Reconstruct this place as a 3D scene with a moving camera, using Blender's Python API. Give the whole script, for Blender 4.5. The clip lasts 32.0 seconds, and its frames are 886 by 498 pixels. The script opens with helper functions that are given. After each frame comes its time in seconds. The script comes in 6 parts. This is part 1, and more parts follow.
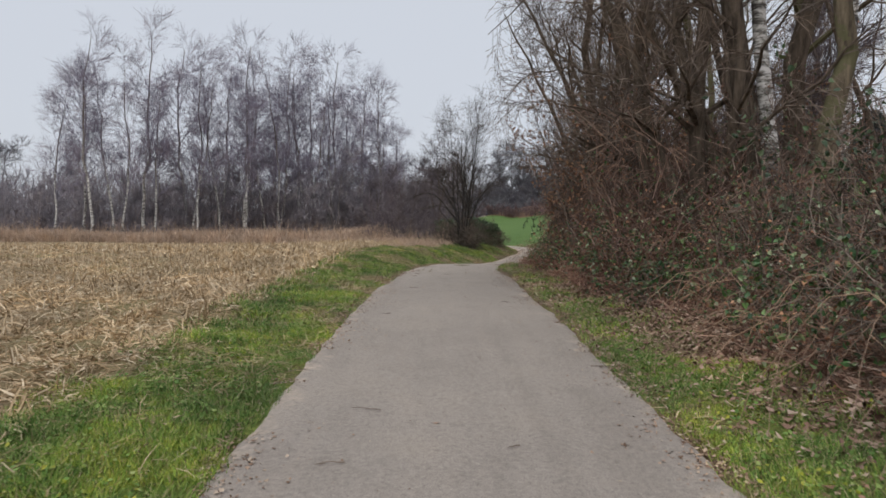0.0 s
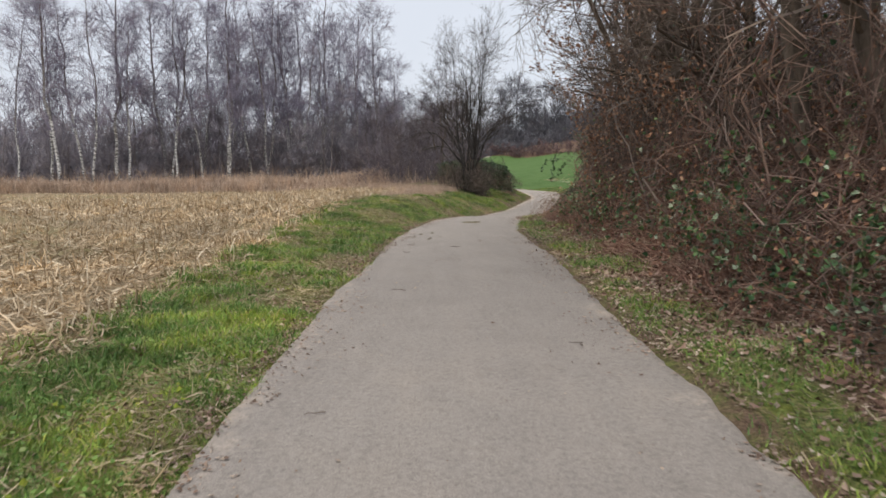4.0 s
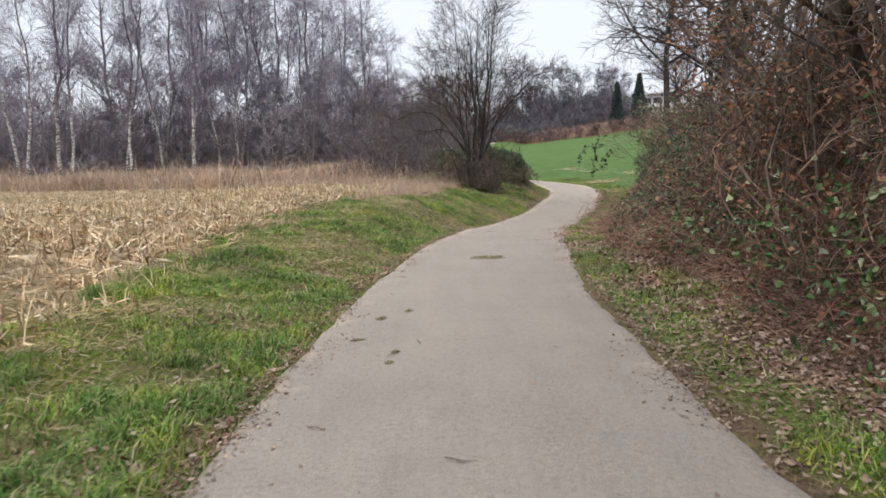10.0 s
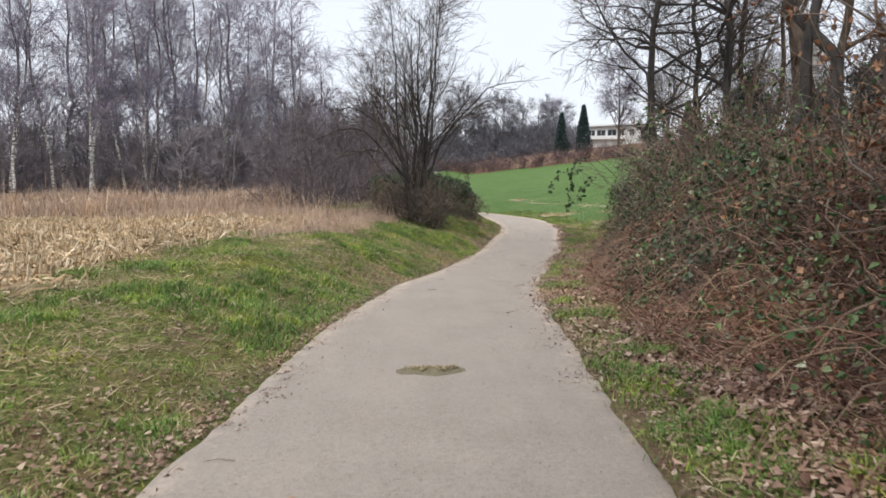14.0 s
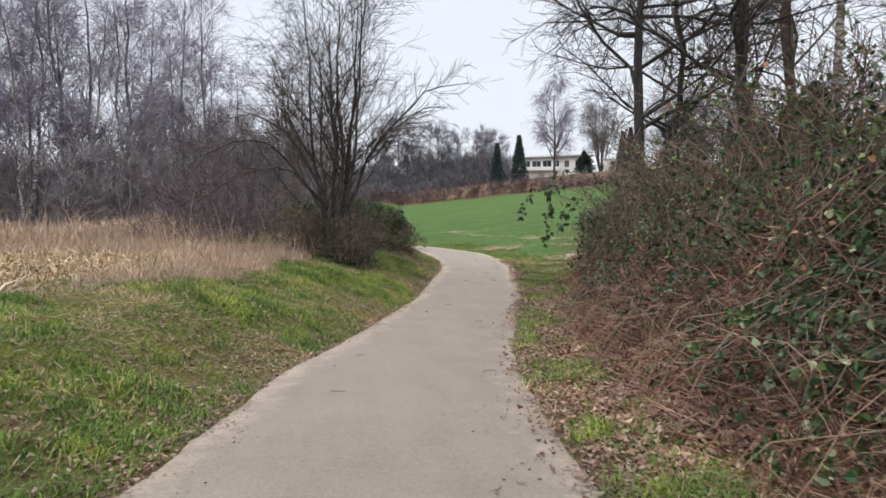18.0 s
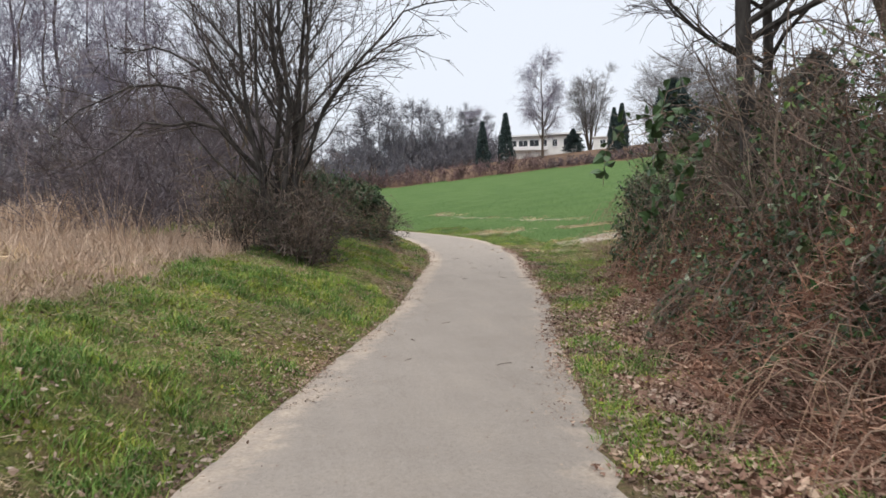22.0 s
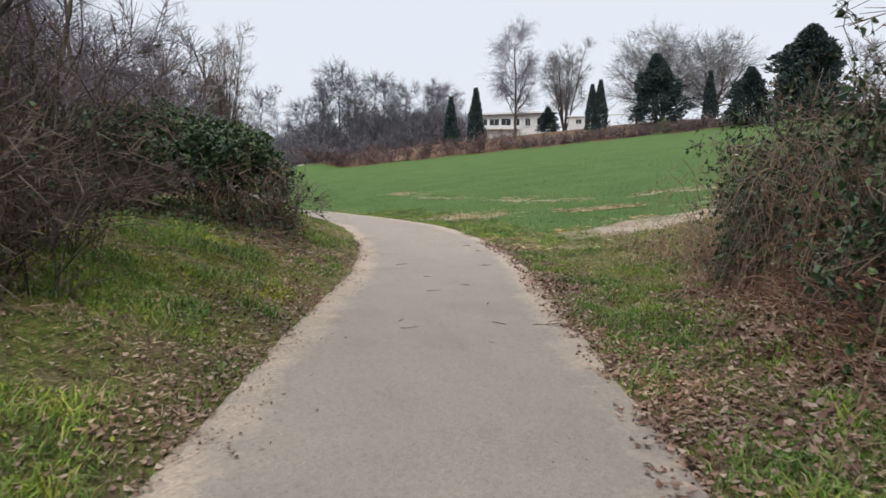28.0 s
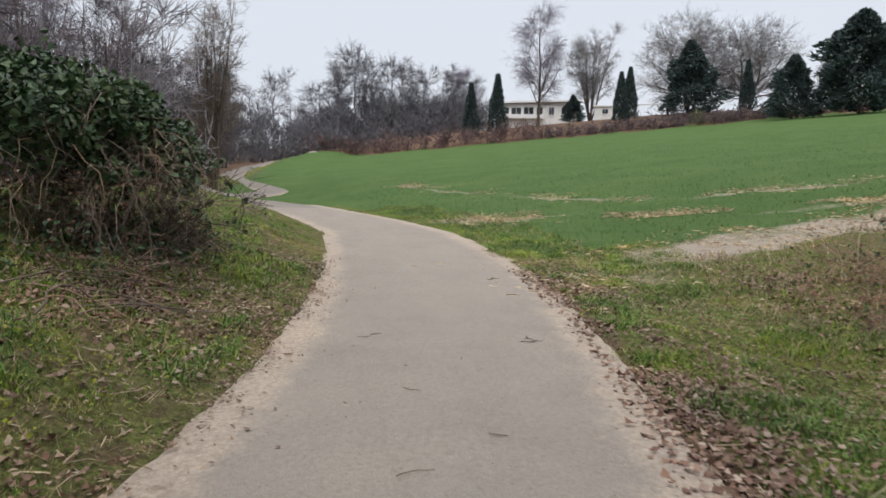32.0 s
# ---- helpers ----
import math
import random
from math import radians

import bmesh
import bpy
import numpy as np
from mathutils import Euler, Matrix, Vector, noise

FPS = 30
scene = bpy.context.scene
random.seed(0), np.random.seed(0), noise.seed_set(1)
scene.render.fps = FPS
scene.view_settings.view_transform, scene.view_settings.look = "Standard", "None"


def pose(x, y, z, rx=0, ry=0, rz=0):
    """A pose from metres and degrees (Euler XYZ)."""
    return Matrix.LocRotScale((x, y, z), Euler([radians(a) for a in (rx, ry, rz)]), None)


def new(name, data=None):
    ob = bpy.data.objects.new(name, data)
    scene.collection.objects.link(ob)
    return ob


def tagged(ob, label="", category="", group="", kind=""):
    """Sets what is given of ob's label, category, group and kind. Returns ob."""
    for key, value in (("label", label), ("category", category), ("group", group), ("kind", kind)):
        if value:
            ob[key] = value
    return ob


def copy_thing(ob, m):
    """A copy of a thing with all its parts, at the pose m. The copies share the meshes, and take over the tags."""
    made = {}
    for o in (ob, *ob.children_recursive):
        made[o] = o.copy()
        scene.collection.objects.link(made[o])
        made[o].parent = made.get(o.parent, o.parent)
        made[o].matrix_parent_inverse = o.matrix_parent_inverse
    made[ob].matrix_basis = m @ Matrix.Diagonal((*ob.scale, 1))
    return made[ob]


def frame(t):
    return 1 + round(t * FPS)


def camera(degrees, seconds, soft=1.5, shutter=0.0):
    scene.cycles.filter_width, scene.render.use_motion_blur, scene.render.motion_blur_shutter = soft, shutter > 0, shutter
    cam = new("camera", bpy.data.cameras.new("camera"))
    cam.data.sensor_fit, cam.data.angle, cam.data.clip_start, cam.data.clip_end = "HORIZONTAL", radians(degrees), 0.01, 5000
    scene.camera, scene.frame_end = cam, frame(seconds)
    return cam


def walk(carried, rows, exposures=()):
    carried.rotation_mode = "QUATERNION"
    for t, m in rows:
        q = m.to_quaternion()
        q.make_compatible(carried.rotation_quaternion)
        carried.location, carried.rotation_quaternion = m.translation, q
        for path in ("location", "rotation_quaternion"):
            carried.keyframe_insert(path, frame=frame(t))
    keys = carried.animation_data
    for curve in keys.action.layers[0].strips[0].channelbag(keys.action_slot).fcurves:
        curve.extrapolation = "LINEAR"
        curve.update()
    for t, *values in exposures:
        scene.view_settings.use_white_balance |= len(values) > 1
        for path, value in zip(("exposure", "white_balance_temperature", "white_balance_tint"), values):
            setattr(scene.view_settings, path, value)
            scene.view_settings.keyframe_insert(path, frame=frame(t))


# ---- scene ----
cam = camera(63.72, 32.0, soft=1.6, shutter=0.3)
PATH = [  # seconds, eye x, y, z, turn to the left, tilt up, lean
    (0, -0.000, -0.000, 1.549, -1.07, -0.82, 0.39),
    (0.5, -0.007, 0.693, 1.583, -1.46, -1.54, 1.11),
    (1, 0.077, 1.432, 1.622, -2.04, -2.24, 0.98),
    (1.5, 0.081, 2.164, 1.648, -2.39, -2.50, 1.25),
    (2, 0.148, 2.879, 1.693, -1.76, -3.73, 0.55),
    (2.5, 0.134, 3.638, 1.728, -0.49, -6.01, 0.59),
    (3, 0.157, 4.392, 1.763, -0.72, -5.94, 0.30),
    (3.5, 0.110, 5.132, 1.800, -1.26, -5.76, 0.38),
    (4, 0.087, 5.919, 1.833, -0.79, -5.55, -0.44),
    (4.5, 0.102, 6.734, 1.872, 0.14, -5.61, -0.58),
    (6.5, 0.272, 10.042, 2.045, 0.02, -5.75, -0.03),
    (7, 0.297, 10.830, 2.048, 0.27, -5.93, 0.07),
    (7.5, 0.321, 11.608, 2.069, 0.01, -6.14, -0.27),
    (8, 0.337, 12.422, 2.068, 0.58, -6.26, -0.64),
    (8.5, 0.350, 13.220, 2.085, -0.01, -6.21, -1.10),
    (9, 0.339, 14.003, 2.077, 0.49, -6.27, -0.66),
    (9.5, 0.333, 14.747, 2.099, -0.21, -6.63, -0.81),
    (10, 0.381, 15.513, 2.105, -0.56, -6.57, -0.90),
    (10.5, 0.477, 16.261, 2.109, -3.75, -5.21, -0.72),
    (11, 0.549, 17.006, 2.105, -3.58, -5.32, 0.27),
    (11.5, 0.667, 17.712, 2.119, -5.85, -5.22, 0.23),
    (12, 0.686, 18.472, 2.118, -5.32, -5.73, 0.26),
    (12.5, 0.719, 19.223, 2.115, -5.58, -5.67, 0.09),
    (13, 0.735, 20.031, 2.095, -4.76, -6.44, 0.33),
    (13.5, 0.778, 20.819, 2.081, -5.05, -5.78, 0.10),
    (14, 0.800, 21.572, 2.090, -5.32, -4.25, 0.11),
    (14.5, 0.833, 22.293, 2.068, -5.45, -3.31, -0.19),
    (15, 0.884, 23.023, 2.055, -5.42, -3.22, -0.12),
    (15.5, 1.014, 23.783, 2.032, -7.84, -3.50, -0.57),
    (17.5, 1.439, 26.513, 2.036, -10.31, -1.59, -0.16),
    (18, 1.536, 27.316, 2.031, -10.64, -1.67, 0.07),
    (18.5, 1.671, 28.141, 2.005, -10.34, -1.92, 0.27),
    (19, 1.806, 28.941, 1.989, -10.90, -2.02, -0.04),
    (19.5, 1.941, 29.724, 1.983, -10.51, -2.63, -0.33),
    (20, 2.050, 30.501, 1.965, -11.31, -3.09, -0.17),
    (20.5, 2.158, 31.273, 1.976, -10.89, -3.10, 0.00),
    (21, 2.238, 32.072, 1.956, -11.14, -2.98, -0.15),
    (21.5, 2.379, 32.868, 1.921, -11.04, -2.96, 0.04),
    (22, 2.573, 33.642, 1.893, -11.93, -2.93, -0.86),
    (22.5, 2.753, 34.418, 1.884, -12.21, -3.05, -0.11),
    (23, 2.957, 35.198, 1.839, -12.79, -3.05, -0.12),
    (23.5, 3.153, 35.955, 1.799, -12.73, -3.58, -0.07),
    (24, 3.374, 36.680, 1.769, -13.18, -4.05, -0.45),
    (24.5, 3.581, 37.454, 1.726, -13.08, -4.45, -0.47),
    (25, 3.816, 38.240, 1.669, -13.17, -5.08, -0.63),
    (25.5, 3.971, 39.021, 1.639, -13.22, -5.39, -0.26),
    (27.5, 4.930, 42.500, 1.602, -14.84, -4.25, -0.95),
    (28, 5.151, 43.285, 1.607, -14.59, -4.24, -0.04),
    (28.5, 5.355, 44.003, 1.606, -15.60, -4.04, 0.48),
    (29, 5.572, 44.728, 1.619, -14.70, -4.15, 0.68),
    (29.5, 5.776, 45.432, 1.632, -15.25, -4.27, 0.35),
    (30, 6.014, 46.160, 1.654, -14.94, -4.50, 0.70),
    (30.5, 6.268, 46.883, 1.667, -15.41, -4.16, 0.10),
    (31, 6.428, 47.558, 1.686, -14.69, -4.44, 0.75),
    (31.5, 6.638, 48.213, 1.728, -14.67, -4.47, 0.17),
    (32, 6.700, 48.943, 1.775, -13.21, -5.05, 1.04),
]


def eye_pose(x, y, z, turn, tilt, lean):
    return pose(x, y, z, 0, 0, turn) @ pose(0, 0, 0, 90 + tilt, 0, 0) @ pose(0, 0, 0, 0, 0, lean)


walk(cam, [(row[0], eye_pose(*row[1:])) for row in PATH], [(0, -0.28), (2, -0.14), (5, 0.03), (8, 0.21), (12.5, 0.33), (15, 0.26), (18, 0.18), (21, 0.2), (24, 0.13), (26, 0.1), (32, -0.03)])

# ---- light ----
world = bpy.data.worlds.new("overcast")
scene.world = world
world.use_nodes = True
wn, wl = world.node_tree.nodes, world.node_tree.links
sky = wn.new("ShaderNodeTexSky")
sky.sky_type, sky.sun_disc = "NISHITA", False
sky.sun_elevation, sky.sun_rotation = radians(62), radians(150)
sky.air_density, sky.dust_density, sky.ozone_density = 1.0, 6.0, 1.0
veil = wn.new("ShaderNodeMixRGB")  # closed cloud cover
veil.inputs[0].default_value = 0.8
veil.inputs[2].default_value = (8.5, 8.95, 9.8, 1)
wl.new(sky.outputs[0], veil.inputs[1])
back = wn["Background"]
back.inputs[1].default_value = 0.105
wl.new(veil.outputs[0], back.inputs[0])
sun_data = bpy.data.lights.new("sun", "SUN")
sun_data.energy, sun_data.angle, sun_data.color = 2.5, radians(70), (1.0, 0.96, 0.905)
sun = new("sun", sun_data)
sun.matrix_basis = pose(0, 0, 30, 28, 0, -30)
scene.view_settings.exposure = 0.0


# ---- materials ----
def material(name, rough=0.85, spec=0.25):
    m = bpy.data.materials.new(name)
    m.use_nodes = True
    b = m.node_tree.nodes["Principled BSDF"]
    b.inputs["Roughness"].default_value = rough
    b.inputs["Specular IOR Level"].default_value = spec
    return m, m.node_tree.nodes, m.node_tree.links, b


def tex_noise(n, l, scale, detail=4, coord=None, rough=0.55, vec=None):
    t = n.new("ShaderNodeTexNoise")
    t.inputs["Scale"].default_value, t.inputs["Detail"].default_value = scale, detail
    t.inputs["Roughness"].default_value = rough
    if vec is None:
        vec = n.new("ShaderNodeTexCoord").outputs["Object"]
    l.new(vec, t.inputs["Vector"])
    return t.outputs["Fac"]


def ramp(n, l, fac, stops):
    r = n.new("ShaderNodeValToRGB")
    while len(r.color_ramp.elements) < len(stops):
        r.color_ramp.elements.new(0.5)
    for e, (at, c) in zip(r.color_ramp.elements, stops):
        e.position, e.color = at, (*c, 1)
    l.new(fac, r.inputs[0])
    return r.outputs[0]


def mix(n, l, fac, a, b, mode="MIX"):
    m = n.new("ShaderNodeMixRGB")
    m.blend_type = mode
    for i, v in enumerate((fac, a, b)):
        if isinstance(v, (int, float)):
            m.inputs[i].default_value = v if i == 0 else (v, v, v, 1)
        elif isinstance(v, tuple):
            m.inputs[i].default_value = (*v, 1)
        else:
            l.new(v, m.inputs[i])
    return m.outputs[0]


def calc(n, l, op, a, b=0.0):
    m = n.new("ShaderNodeMath")
    m.operation = op
    for i, v in enumerate((a, b)):
        if isinstance(v, (int, float)):
            m.inputs[i].default_value = v
        else:
            l.new(v, m.inputs[i])
    return m.outputs[0]


def bump(n, l, b, height, strength, distance):
    k = n.new("ShaderNodeBump")
    k.inputs["Strength"].default_value, k.inputs["Distance"].default_value = strength, distance
    l.new(height, k.inputs["Height"])
    l.new(k.outputs[0], b.inputs["Normal"])


def island_material(name, colours, rough=0.85, spec=0.2, grain=6.0, patch=None):
    """Colours picked piece by piece, with a slow drift over the place."""
    m, n, l, b = material(name, rough, spec)
    geo = n.new("ShaderNodeNewGeometry")
    stops = [(i / max(1, len(colours) - 1), c) for i, c in enumerate(colours)]
    c = ramp(n, l, geo.outputs["Random Per Island"], stops)
    pos = geo.outputs["Position"]
    slow = tex_noise(n, l, 0.8, 4, vec=pos)
    c = mix(n, l, 1.0, c, ramp(n, l, slow, [(0.3, (0.62, 0.64, 0.66)), (0.5, (0.95, 0.95, 0.95)), (0.7, (1.3, 1.22, 1.1))]), "MULTIPLY")
    if patch:
        c = mix(n, l, 1.0, c, ramp(n, l, tex_noise(n, l, 1.5, 4, vec=pos), [(0.4, patch[0]), (0.5, (1.0, 1.0, 1.0)), (0.6, patch[1])]), "MULTIPLY")
    fine = tex_noise(n, l, grain, 3, vec=pos)
    c = mix(n, l, 1.0, c, ramp(n, l, fine, [(0.3, (0.75, 0.75, 0.75)), (0.7, (1.15, 1.15, 1.15))]), "MULTIPLY")
    l.new(c, b.inputs["Base Color"])
    return m


def bark_material(name, dark, light, moss=None, scale=9.0):
    m, n, l, b = material(name, 0.92, 0.15)
    co = n.new("ShaderNodeTexCoord").outputs["Object"]
    mp = n.new("ShaderNodeMapping")
    mp.inputs["Scale"].default_value = (1, 1, 0.22)
    l.new(co, mp.inputs[0])
    f = tex_noise(n, l, scale, 6, vec=mp.outputs[0], rough=0.65)
    c = ramp(n, l, f, [(0.32, dark), (0.68, light)])
    if moss:
        g = tex_noise(n, l, 1.3, 4, vec=co)
        c = mix(n, l, calc(n, l, "MULTIPLY", calc(n, l, "GREATER_THAN", g, 0.5), 0.55), c, moss)
    l.new(c, b.inputs["Base Color"])
    bump(n, l, b, f, 0.8, 0.02)
    return m


def birch_material():
    m, n, l, b = material("birch_bark", 0.7, 0.3)
    co = n.new("ShaderNodeTexCoord").outputs["Object"]
    mp = n.new("ShaderNodeMapping")
    mp.inputs["Scale"].default_value = (2.2, 2.2, 7.0)
    l.new(co, mp.inputs[0])
    f = tex_noise(n, l, 1.6, 5, vec=mp.outputs[0], rough=0.7)
    big = tex_noise(n, l, 1.1, 3, vec=co)
    h = n.new("ShaderNodeSeparateXYZ")
    l.new(co, h.inputs[0])
    # older bark is black and fissured near the foot, thin branches above turn brown
    foot = calc(n, l, "MULTIPLY", calc(n, l, "SUBTRACT", 1.4, h.outputs[2]), 0.12)
    f2 = calc(n, l, "SUBTRACT", f, calc(n, l, "MAXIMUM", foot, 0.0))
    c = ramp(n, l, f2, [(0.42, (0.06, 0.055, 0.053)), (0.48, (0.32, 0.31, 0.29)), (0.56, (0.66, 0.64, 0.62))])
    c = mix(n, l, ramp(n, l, big, [(0.45, (0, 0, 0)), (0.7, (0.3, 0.3, 0.3))]), c, (0.34, 0.32, 0.27))
    top = calc(n, l, "MULTIPLY", calc(n, l, "SUBTRACT", h.outputs[2], 5.5), 0.2)
    top.node.use_clamp = True
    c = mix(n, l, top, c, (0.13, 0.105, 0.095))
    l.new(c, b.inputs["Base Color"])
    bump(n, l, b, f, 0.4, 0.01)
    return m


def ground_material():
    m, n, l, b = material("soil_and_turf", 0.95, 0.1)
    pos = n.new("ShaderNodeNewGeometry").outputs["Position"]
    fine = tex_noise(n, l, 38, 6, vec=pos, rough=0.7)
    mid = tex_noise(n, l, 3.2, 5, vec=pos, rough=0.6)
    big = tex_noise(n, l, 0.35, 4, vec=pos)

    def zone(name, soft=0.25):
        a = n.new("ShaderNodeAttribute")
        a.attribute_name = name
        v = calc(n, l, "ADD", a.outputs["Fac"], calc(n, l, "MULTIPLY", calc(n, l, "SUBTRACT", mid, 0.5), 0.9))
        mr = n.new("ShaderNodeMapRange")
        mr.inputs[1].default_value, mr.inputs[2].default_value = 0.5 - soft, 0.5 + soft
        l.new(v, mr.inputs[0])
        return mr.outputs[0]

    soil = ramp(n, l, fine, [(0.3, (0.075, 0.054, 0.037)), (0.7, (0.19, 0.14, 0.097))])
    turf = ramp(n, l, fine, [(0.3, (0.055, 0.085, 0.024)), (0.5, (0.125, 0.16, 0.042)), (0.62, (0.19, 0.20, 0.066)), (0.78, (0.30, 0.25, 0.14))])
    turf = mix(n, l, ramp(n, l, mid, [(0.5, (0, 0, 0)), (0.66, (0.8, 0.8, 0.8))]), turf, mix(n, l, fine, (0.08, 0.055, 0.035), (0.30, 0.235, 0.155)))
    turf = mix(n, l, 1.0, turf, ramp(n, l, tex_noise(n, l, 14, 4, vec=pos), [(0.35, (0.55, 0.55, 0.55)), (0.5, (1.0, 1.0, 1.0)), (0.65, (1.5, 1.45, 1.4))]), "MULTIPLY")
    turf = mix(n, l, ramp(n, l, tex_noise(n, l, 0.9, 4, vec=pos), [(0.56, (0, 0, 0)), (0.66, (0.7, 0.7, 0.7))]), turf, (0.19, 0.205, 0.035))
    straw = ramp(n, l, fine, [(0.28, (0.10, 0.072, 0.046)), (0.5, (0.28, 0.215, 0.135)), (0.75, (0.44, 0.355, 0.24))])
    straw = mix(n, l, ramp(n, l, big, [(0.5, (0, 0, 0)), (0.68, (0.55, 0.55, 0.55))]), straw, (0.17, 0.175, 0.06))
    litter = ramp(n, l, fine, [(0.3, (0.07, 0.047, 0.033)), (0.5, (0.165, 0.108, 0.075)), (0.75, (0.31, 0.215, 0.15))])
    crop = ramp(n, l, tex_noise(n, l, 11, 6, vec=pos, rough=0.7), [(0.3, (0.055, 0.105, 0.032)), (0.7, (0.10, 0.165, 0.053))])
    crop = mix(n, l, ramp(n, l, big, [(0.35, (0, 0, 0)), (0.7, (0.5, 0.5, 0.5))]), crop, (0.125, 0.19, 0.065))
    dirt = ramp(n, l, fine, [(0.3, (0.25, 0.205, 0.16)), (0.5, (0.43, 0.37, 0.305)), (0.7, (0.56, 0.5, 0.425))])
    dry = ramp(n, l, fine, [(0.3, (0.16, 0.115, 0.08)), (0.7, (0.38, 0.29, 0.205))])
    c = mix(n, l, zone("turf"), soil, turf)
    c = mix(n, l, zone("straw", 0.12), c, straw)
    c = mix(n, l, zone("litter"), c, litter)
    c = mix(n, l, zone("dry"), c, dry)
    c = mix(n, l, zone("crop", 0.08), c, crop)
    c = mix(n, l, zone("dirt", 0.3), c, dirt)
    l.new(c, b.inputs["Base Color"])
    bump(n, l, b, fine, 0.9, 0.05)
    return m


def path_material():
    m, n, l, b = material("worn_path_surface", 0.92, 0.2)
    pos = n.new("ShaderNodeNewGeometry").outputs["Position"]
    grit = tex_noise(n, l, 150, 3, vec=pos, rough=0.8)
    fine = tex_noise(n, l, 28, 5, vec=pos, rough=0.7)
    mp = n.new("ShaderNodeMapping")
    mp.inputs["Rotation"].default_value = (0, 0, radians(-3))
    mp.inputs["Scale"].default_value = (1.6, 0.16, 1)
    l.new(pos, mp.inputs[0])
    streak = tex_noise(n, l, 2.2, 5, vec=mp.outputs[0], rough=0.6)
    big = tex_noise(n, l, 0.5, 4, vec=pos)
    c = ramp(n, l, grit, [(0.25, (0.125, 0.109, 0.097)), (0.5, (0.255, 0.227, 0.204)), (0.8, (0.41, 0.37, 0.334))])
    c = mix(n, l, 1.0, c, ramp(n, l, streak, [(0.3, (0.93, 0.925, 0.92)), (0.5, (1.0, 1.0, 1.0)), (0.7, (1.06, 1.05, 1.04))]), "MULTIPLY")
    c = mix(n, l, 1.0, c, ramp(n, l, fine, [(0.3, (0.76, 0.755, 0.75)), (0.5, (1.0, 1.0, 1.0)), (0.7, (1.13, 1.13, 1.12))]), "MULTIPLY")
    c = mix(n, l, 1.0, c, ramp(n, l, big, [(0.3, (0.97, 0.97, 0.97)), (0.7, (1.03, 1.03, 1.025))]), "MULTIPLY")
    w = n.new("ShaderNodeAttribute")
    w.attribute_name = "washed"
    dust = calc(n, l, "MULTIPLY", w.outputs["Fac"], ramp(n, l, tex_noise(n, l, 34, 6, vec=pos, rough=0.7), [(0.35, (0.3, 0.3, 0.3)), (0.65, (1.0, 1.0, 1.0))]))
    c = mix(n, l, dust, c, ramp(n, l, grit, [(0.25, (0.215, 0.184, 0.155)), (0.5, (0.37, 0.325, 0.28)), (0.8, (0.53, 0.475, 0.415))]))
    a = n.new("ShaderNodeAttribute")
    a.attribute_name = "edge"
    v = calc(n, l, "ADD", a.outputs["Fac"], calc(n, l, "MULTIPLY", calc(n, l, "SUBTRACT", tex_noise(n, l, 2.6, 7, vec=pos, rough=0.72), 0.5), 1.9))
    e = n.new("ShaderNodeMapRange")
    e.inputs[1].default_value, e.inputs[2].default_value = 0.35, 0.85
    l.new(v, e.inputs[0])
    sand = ramp(n, l, fine, [(0.28, (0.28, 0.227, 0.182)), (0.72, (0.54, 0.455, 0.375))])
    c = mix(n, l, e.outputs[0], c, sand)
    rim = n.new("ShaderNodeMapRange")
    rim.inputs[1].default_value, rim.inputs[2].default_value = 1.1, 1.4
    l.new(v, rim.inputs[0])
    c = mix(n, l, rim.outputs[0], c, ramp(n, l, fine, [(0.3, (0.11, 0.08, 0.06)), (0.7, (0.27, 0.205, 0.155))]))
    speck = tex_noise(n, l, 42, 3, vec=pos)
    c = mix(n, l, ramp(n, l, speck, [(0.66, (0, 0, 0)), (0.72, (0.6, 0.6, 0.6))]), c, (0.10, 0.08, 0.068))
    stain = tex_noise(n, l, 1.1, 6, vec=pos, rough=0.65)
    c = mix(n, l, 1.0, c, ramp(n, l, stain, [(0.33, (0.93, 0.925, 0.92)), (0.5, (1.0, 1.0, 1.0)), (0.7, (1.07, 1.06, 1.04))]), "MULTIPLY")
    l.new(c, b.inputs["Base Color"])
    bump(n, l, b, mix(n, l, 0.4, grit, fine), 0.7, 0.01)
    return m


M_GROUND, M_PATH = ground_material(), path_material()
M_BIRCH = birch_material()
M_BARK = bark_material("dark_bark", (0.0402, 0.031, 0.0241), (0.161, 0.127, 0.0978))
M_GREY_BARK = bark_material("grey_bark", (0.091, 0.078, 0.0754), (0.273, 0.24, 0.227))
M_BLACK_BARK = bark_material("blackish_bark", (0.022, 0.02, 0.019), (0.085, 0.078, 0.073))
M_MOSSY = bark_material("mossy_bark", (0.0562, 0.045, 0.0325), (0.2, 0.163, 0.112), (0.106, 0.112, 0.0525))
# Birch twigs paled and blued: distance haze is put into their colour.
M_TWIG_BIRCH_HAZED = island_material("hazed_birch_twigs", [(0.191, 0.172, 0.224), (0.274, 0.252, 0.321), (0.363, 0.339, 0.42)])
M_TWIG_DARK = island_material("dark_twigs", [(0.086, 0.067, 0.056), (0.164, 0.128, 0.106), (0.253, 0.204, 0.172)])
M_TWIG_BLACK = island_material("blackish_twigs", [(0.0442, 0.0365, 0.0323), (0.0785, 0.0648, 0.0585), (0.123, 0.104, 0.094)])
M_TWIG_RUSSET = island_material("russet_twigs", [(0.0942, 0.0591, 0.0477), (0.185, 0.12, 0.0968), (0.3, 0.209, 0.169)])
# Woodland twigs lightened towards blue-grey to carry the haze of distance.
M_TWIG_WOOD_HAZED = island_material("hazed_woodland_twigs", [(0.19, 0.175, 0.198), (0.27, 0.25, 0.28), (0.35, 0.33, 0.36)])
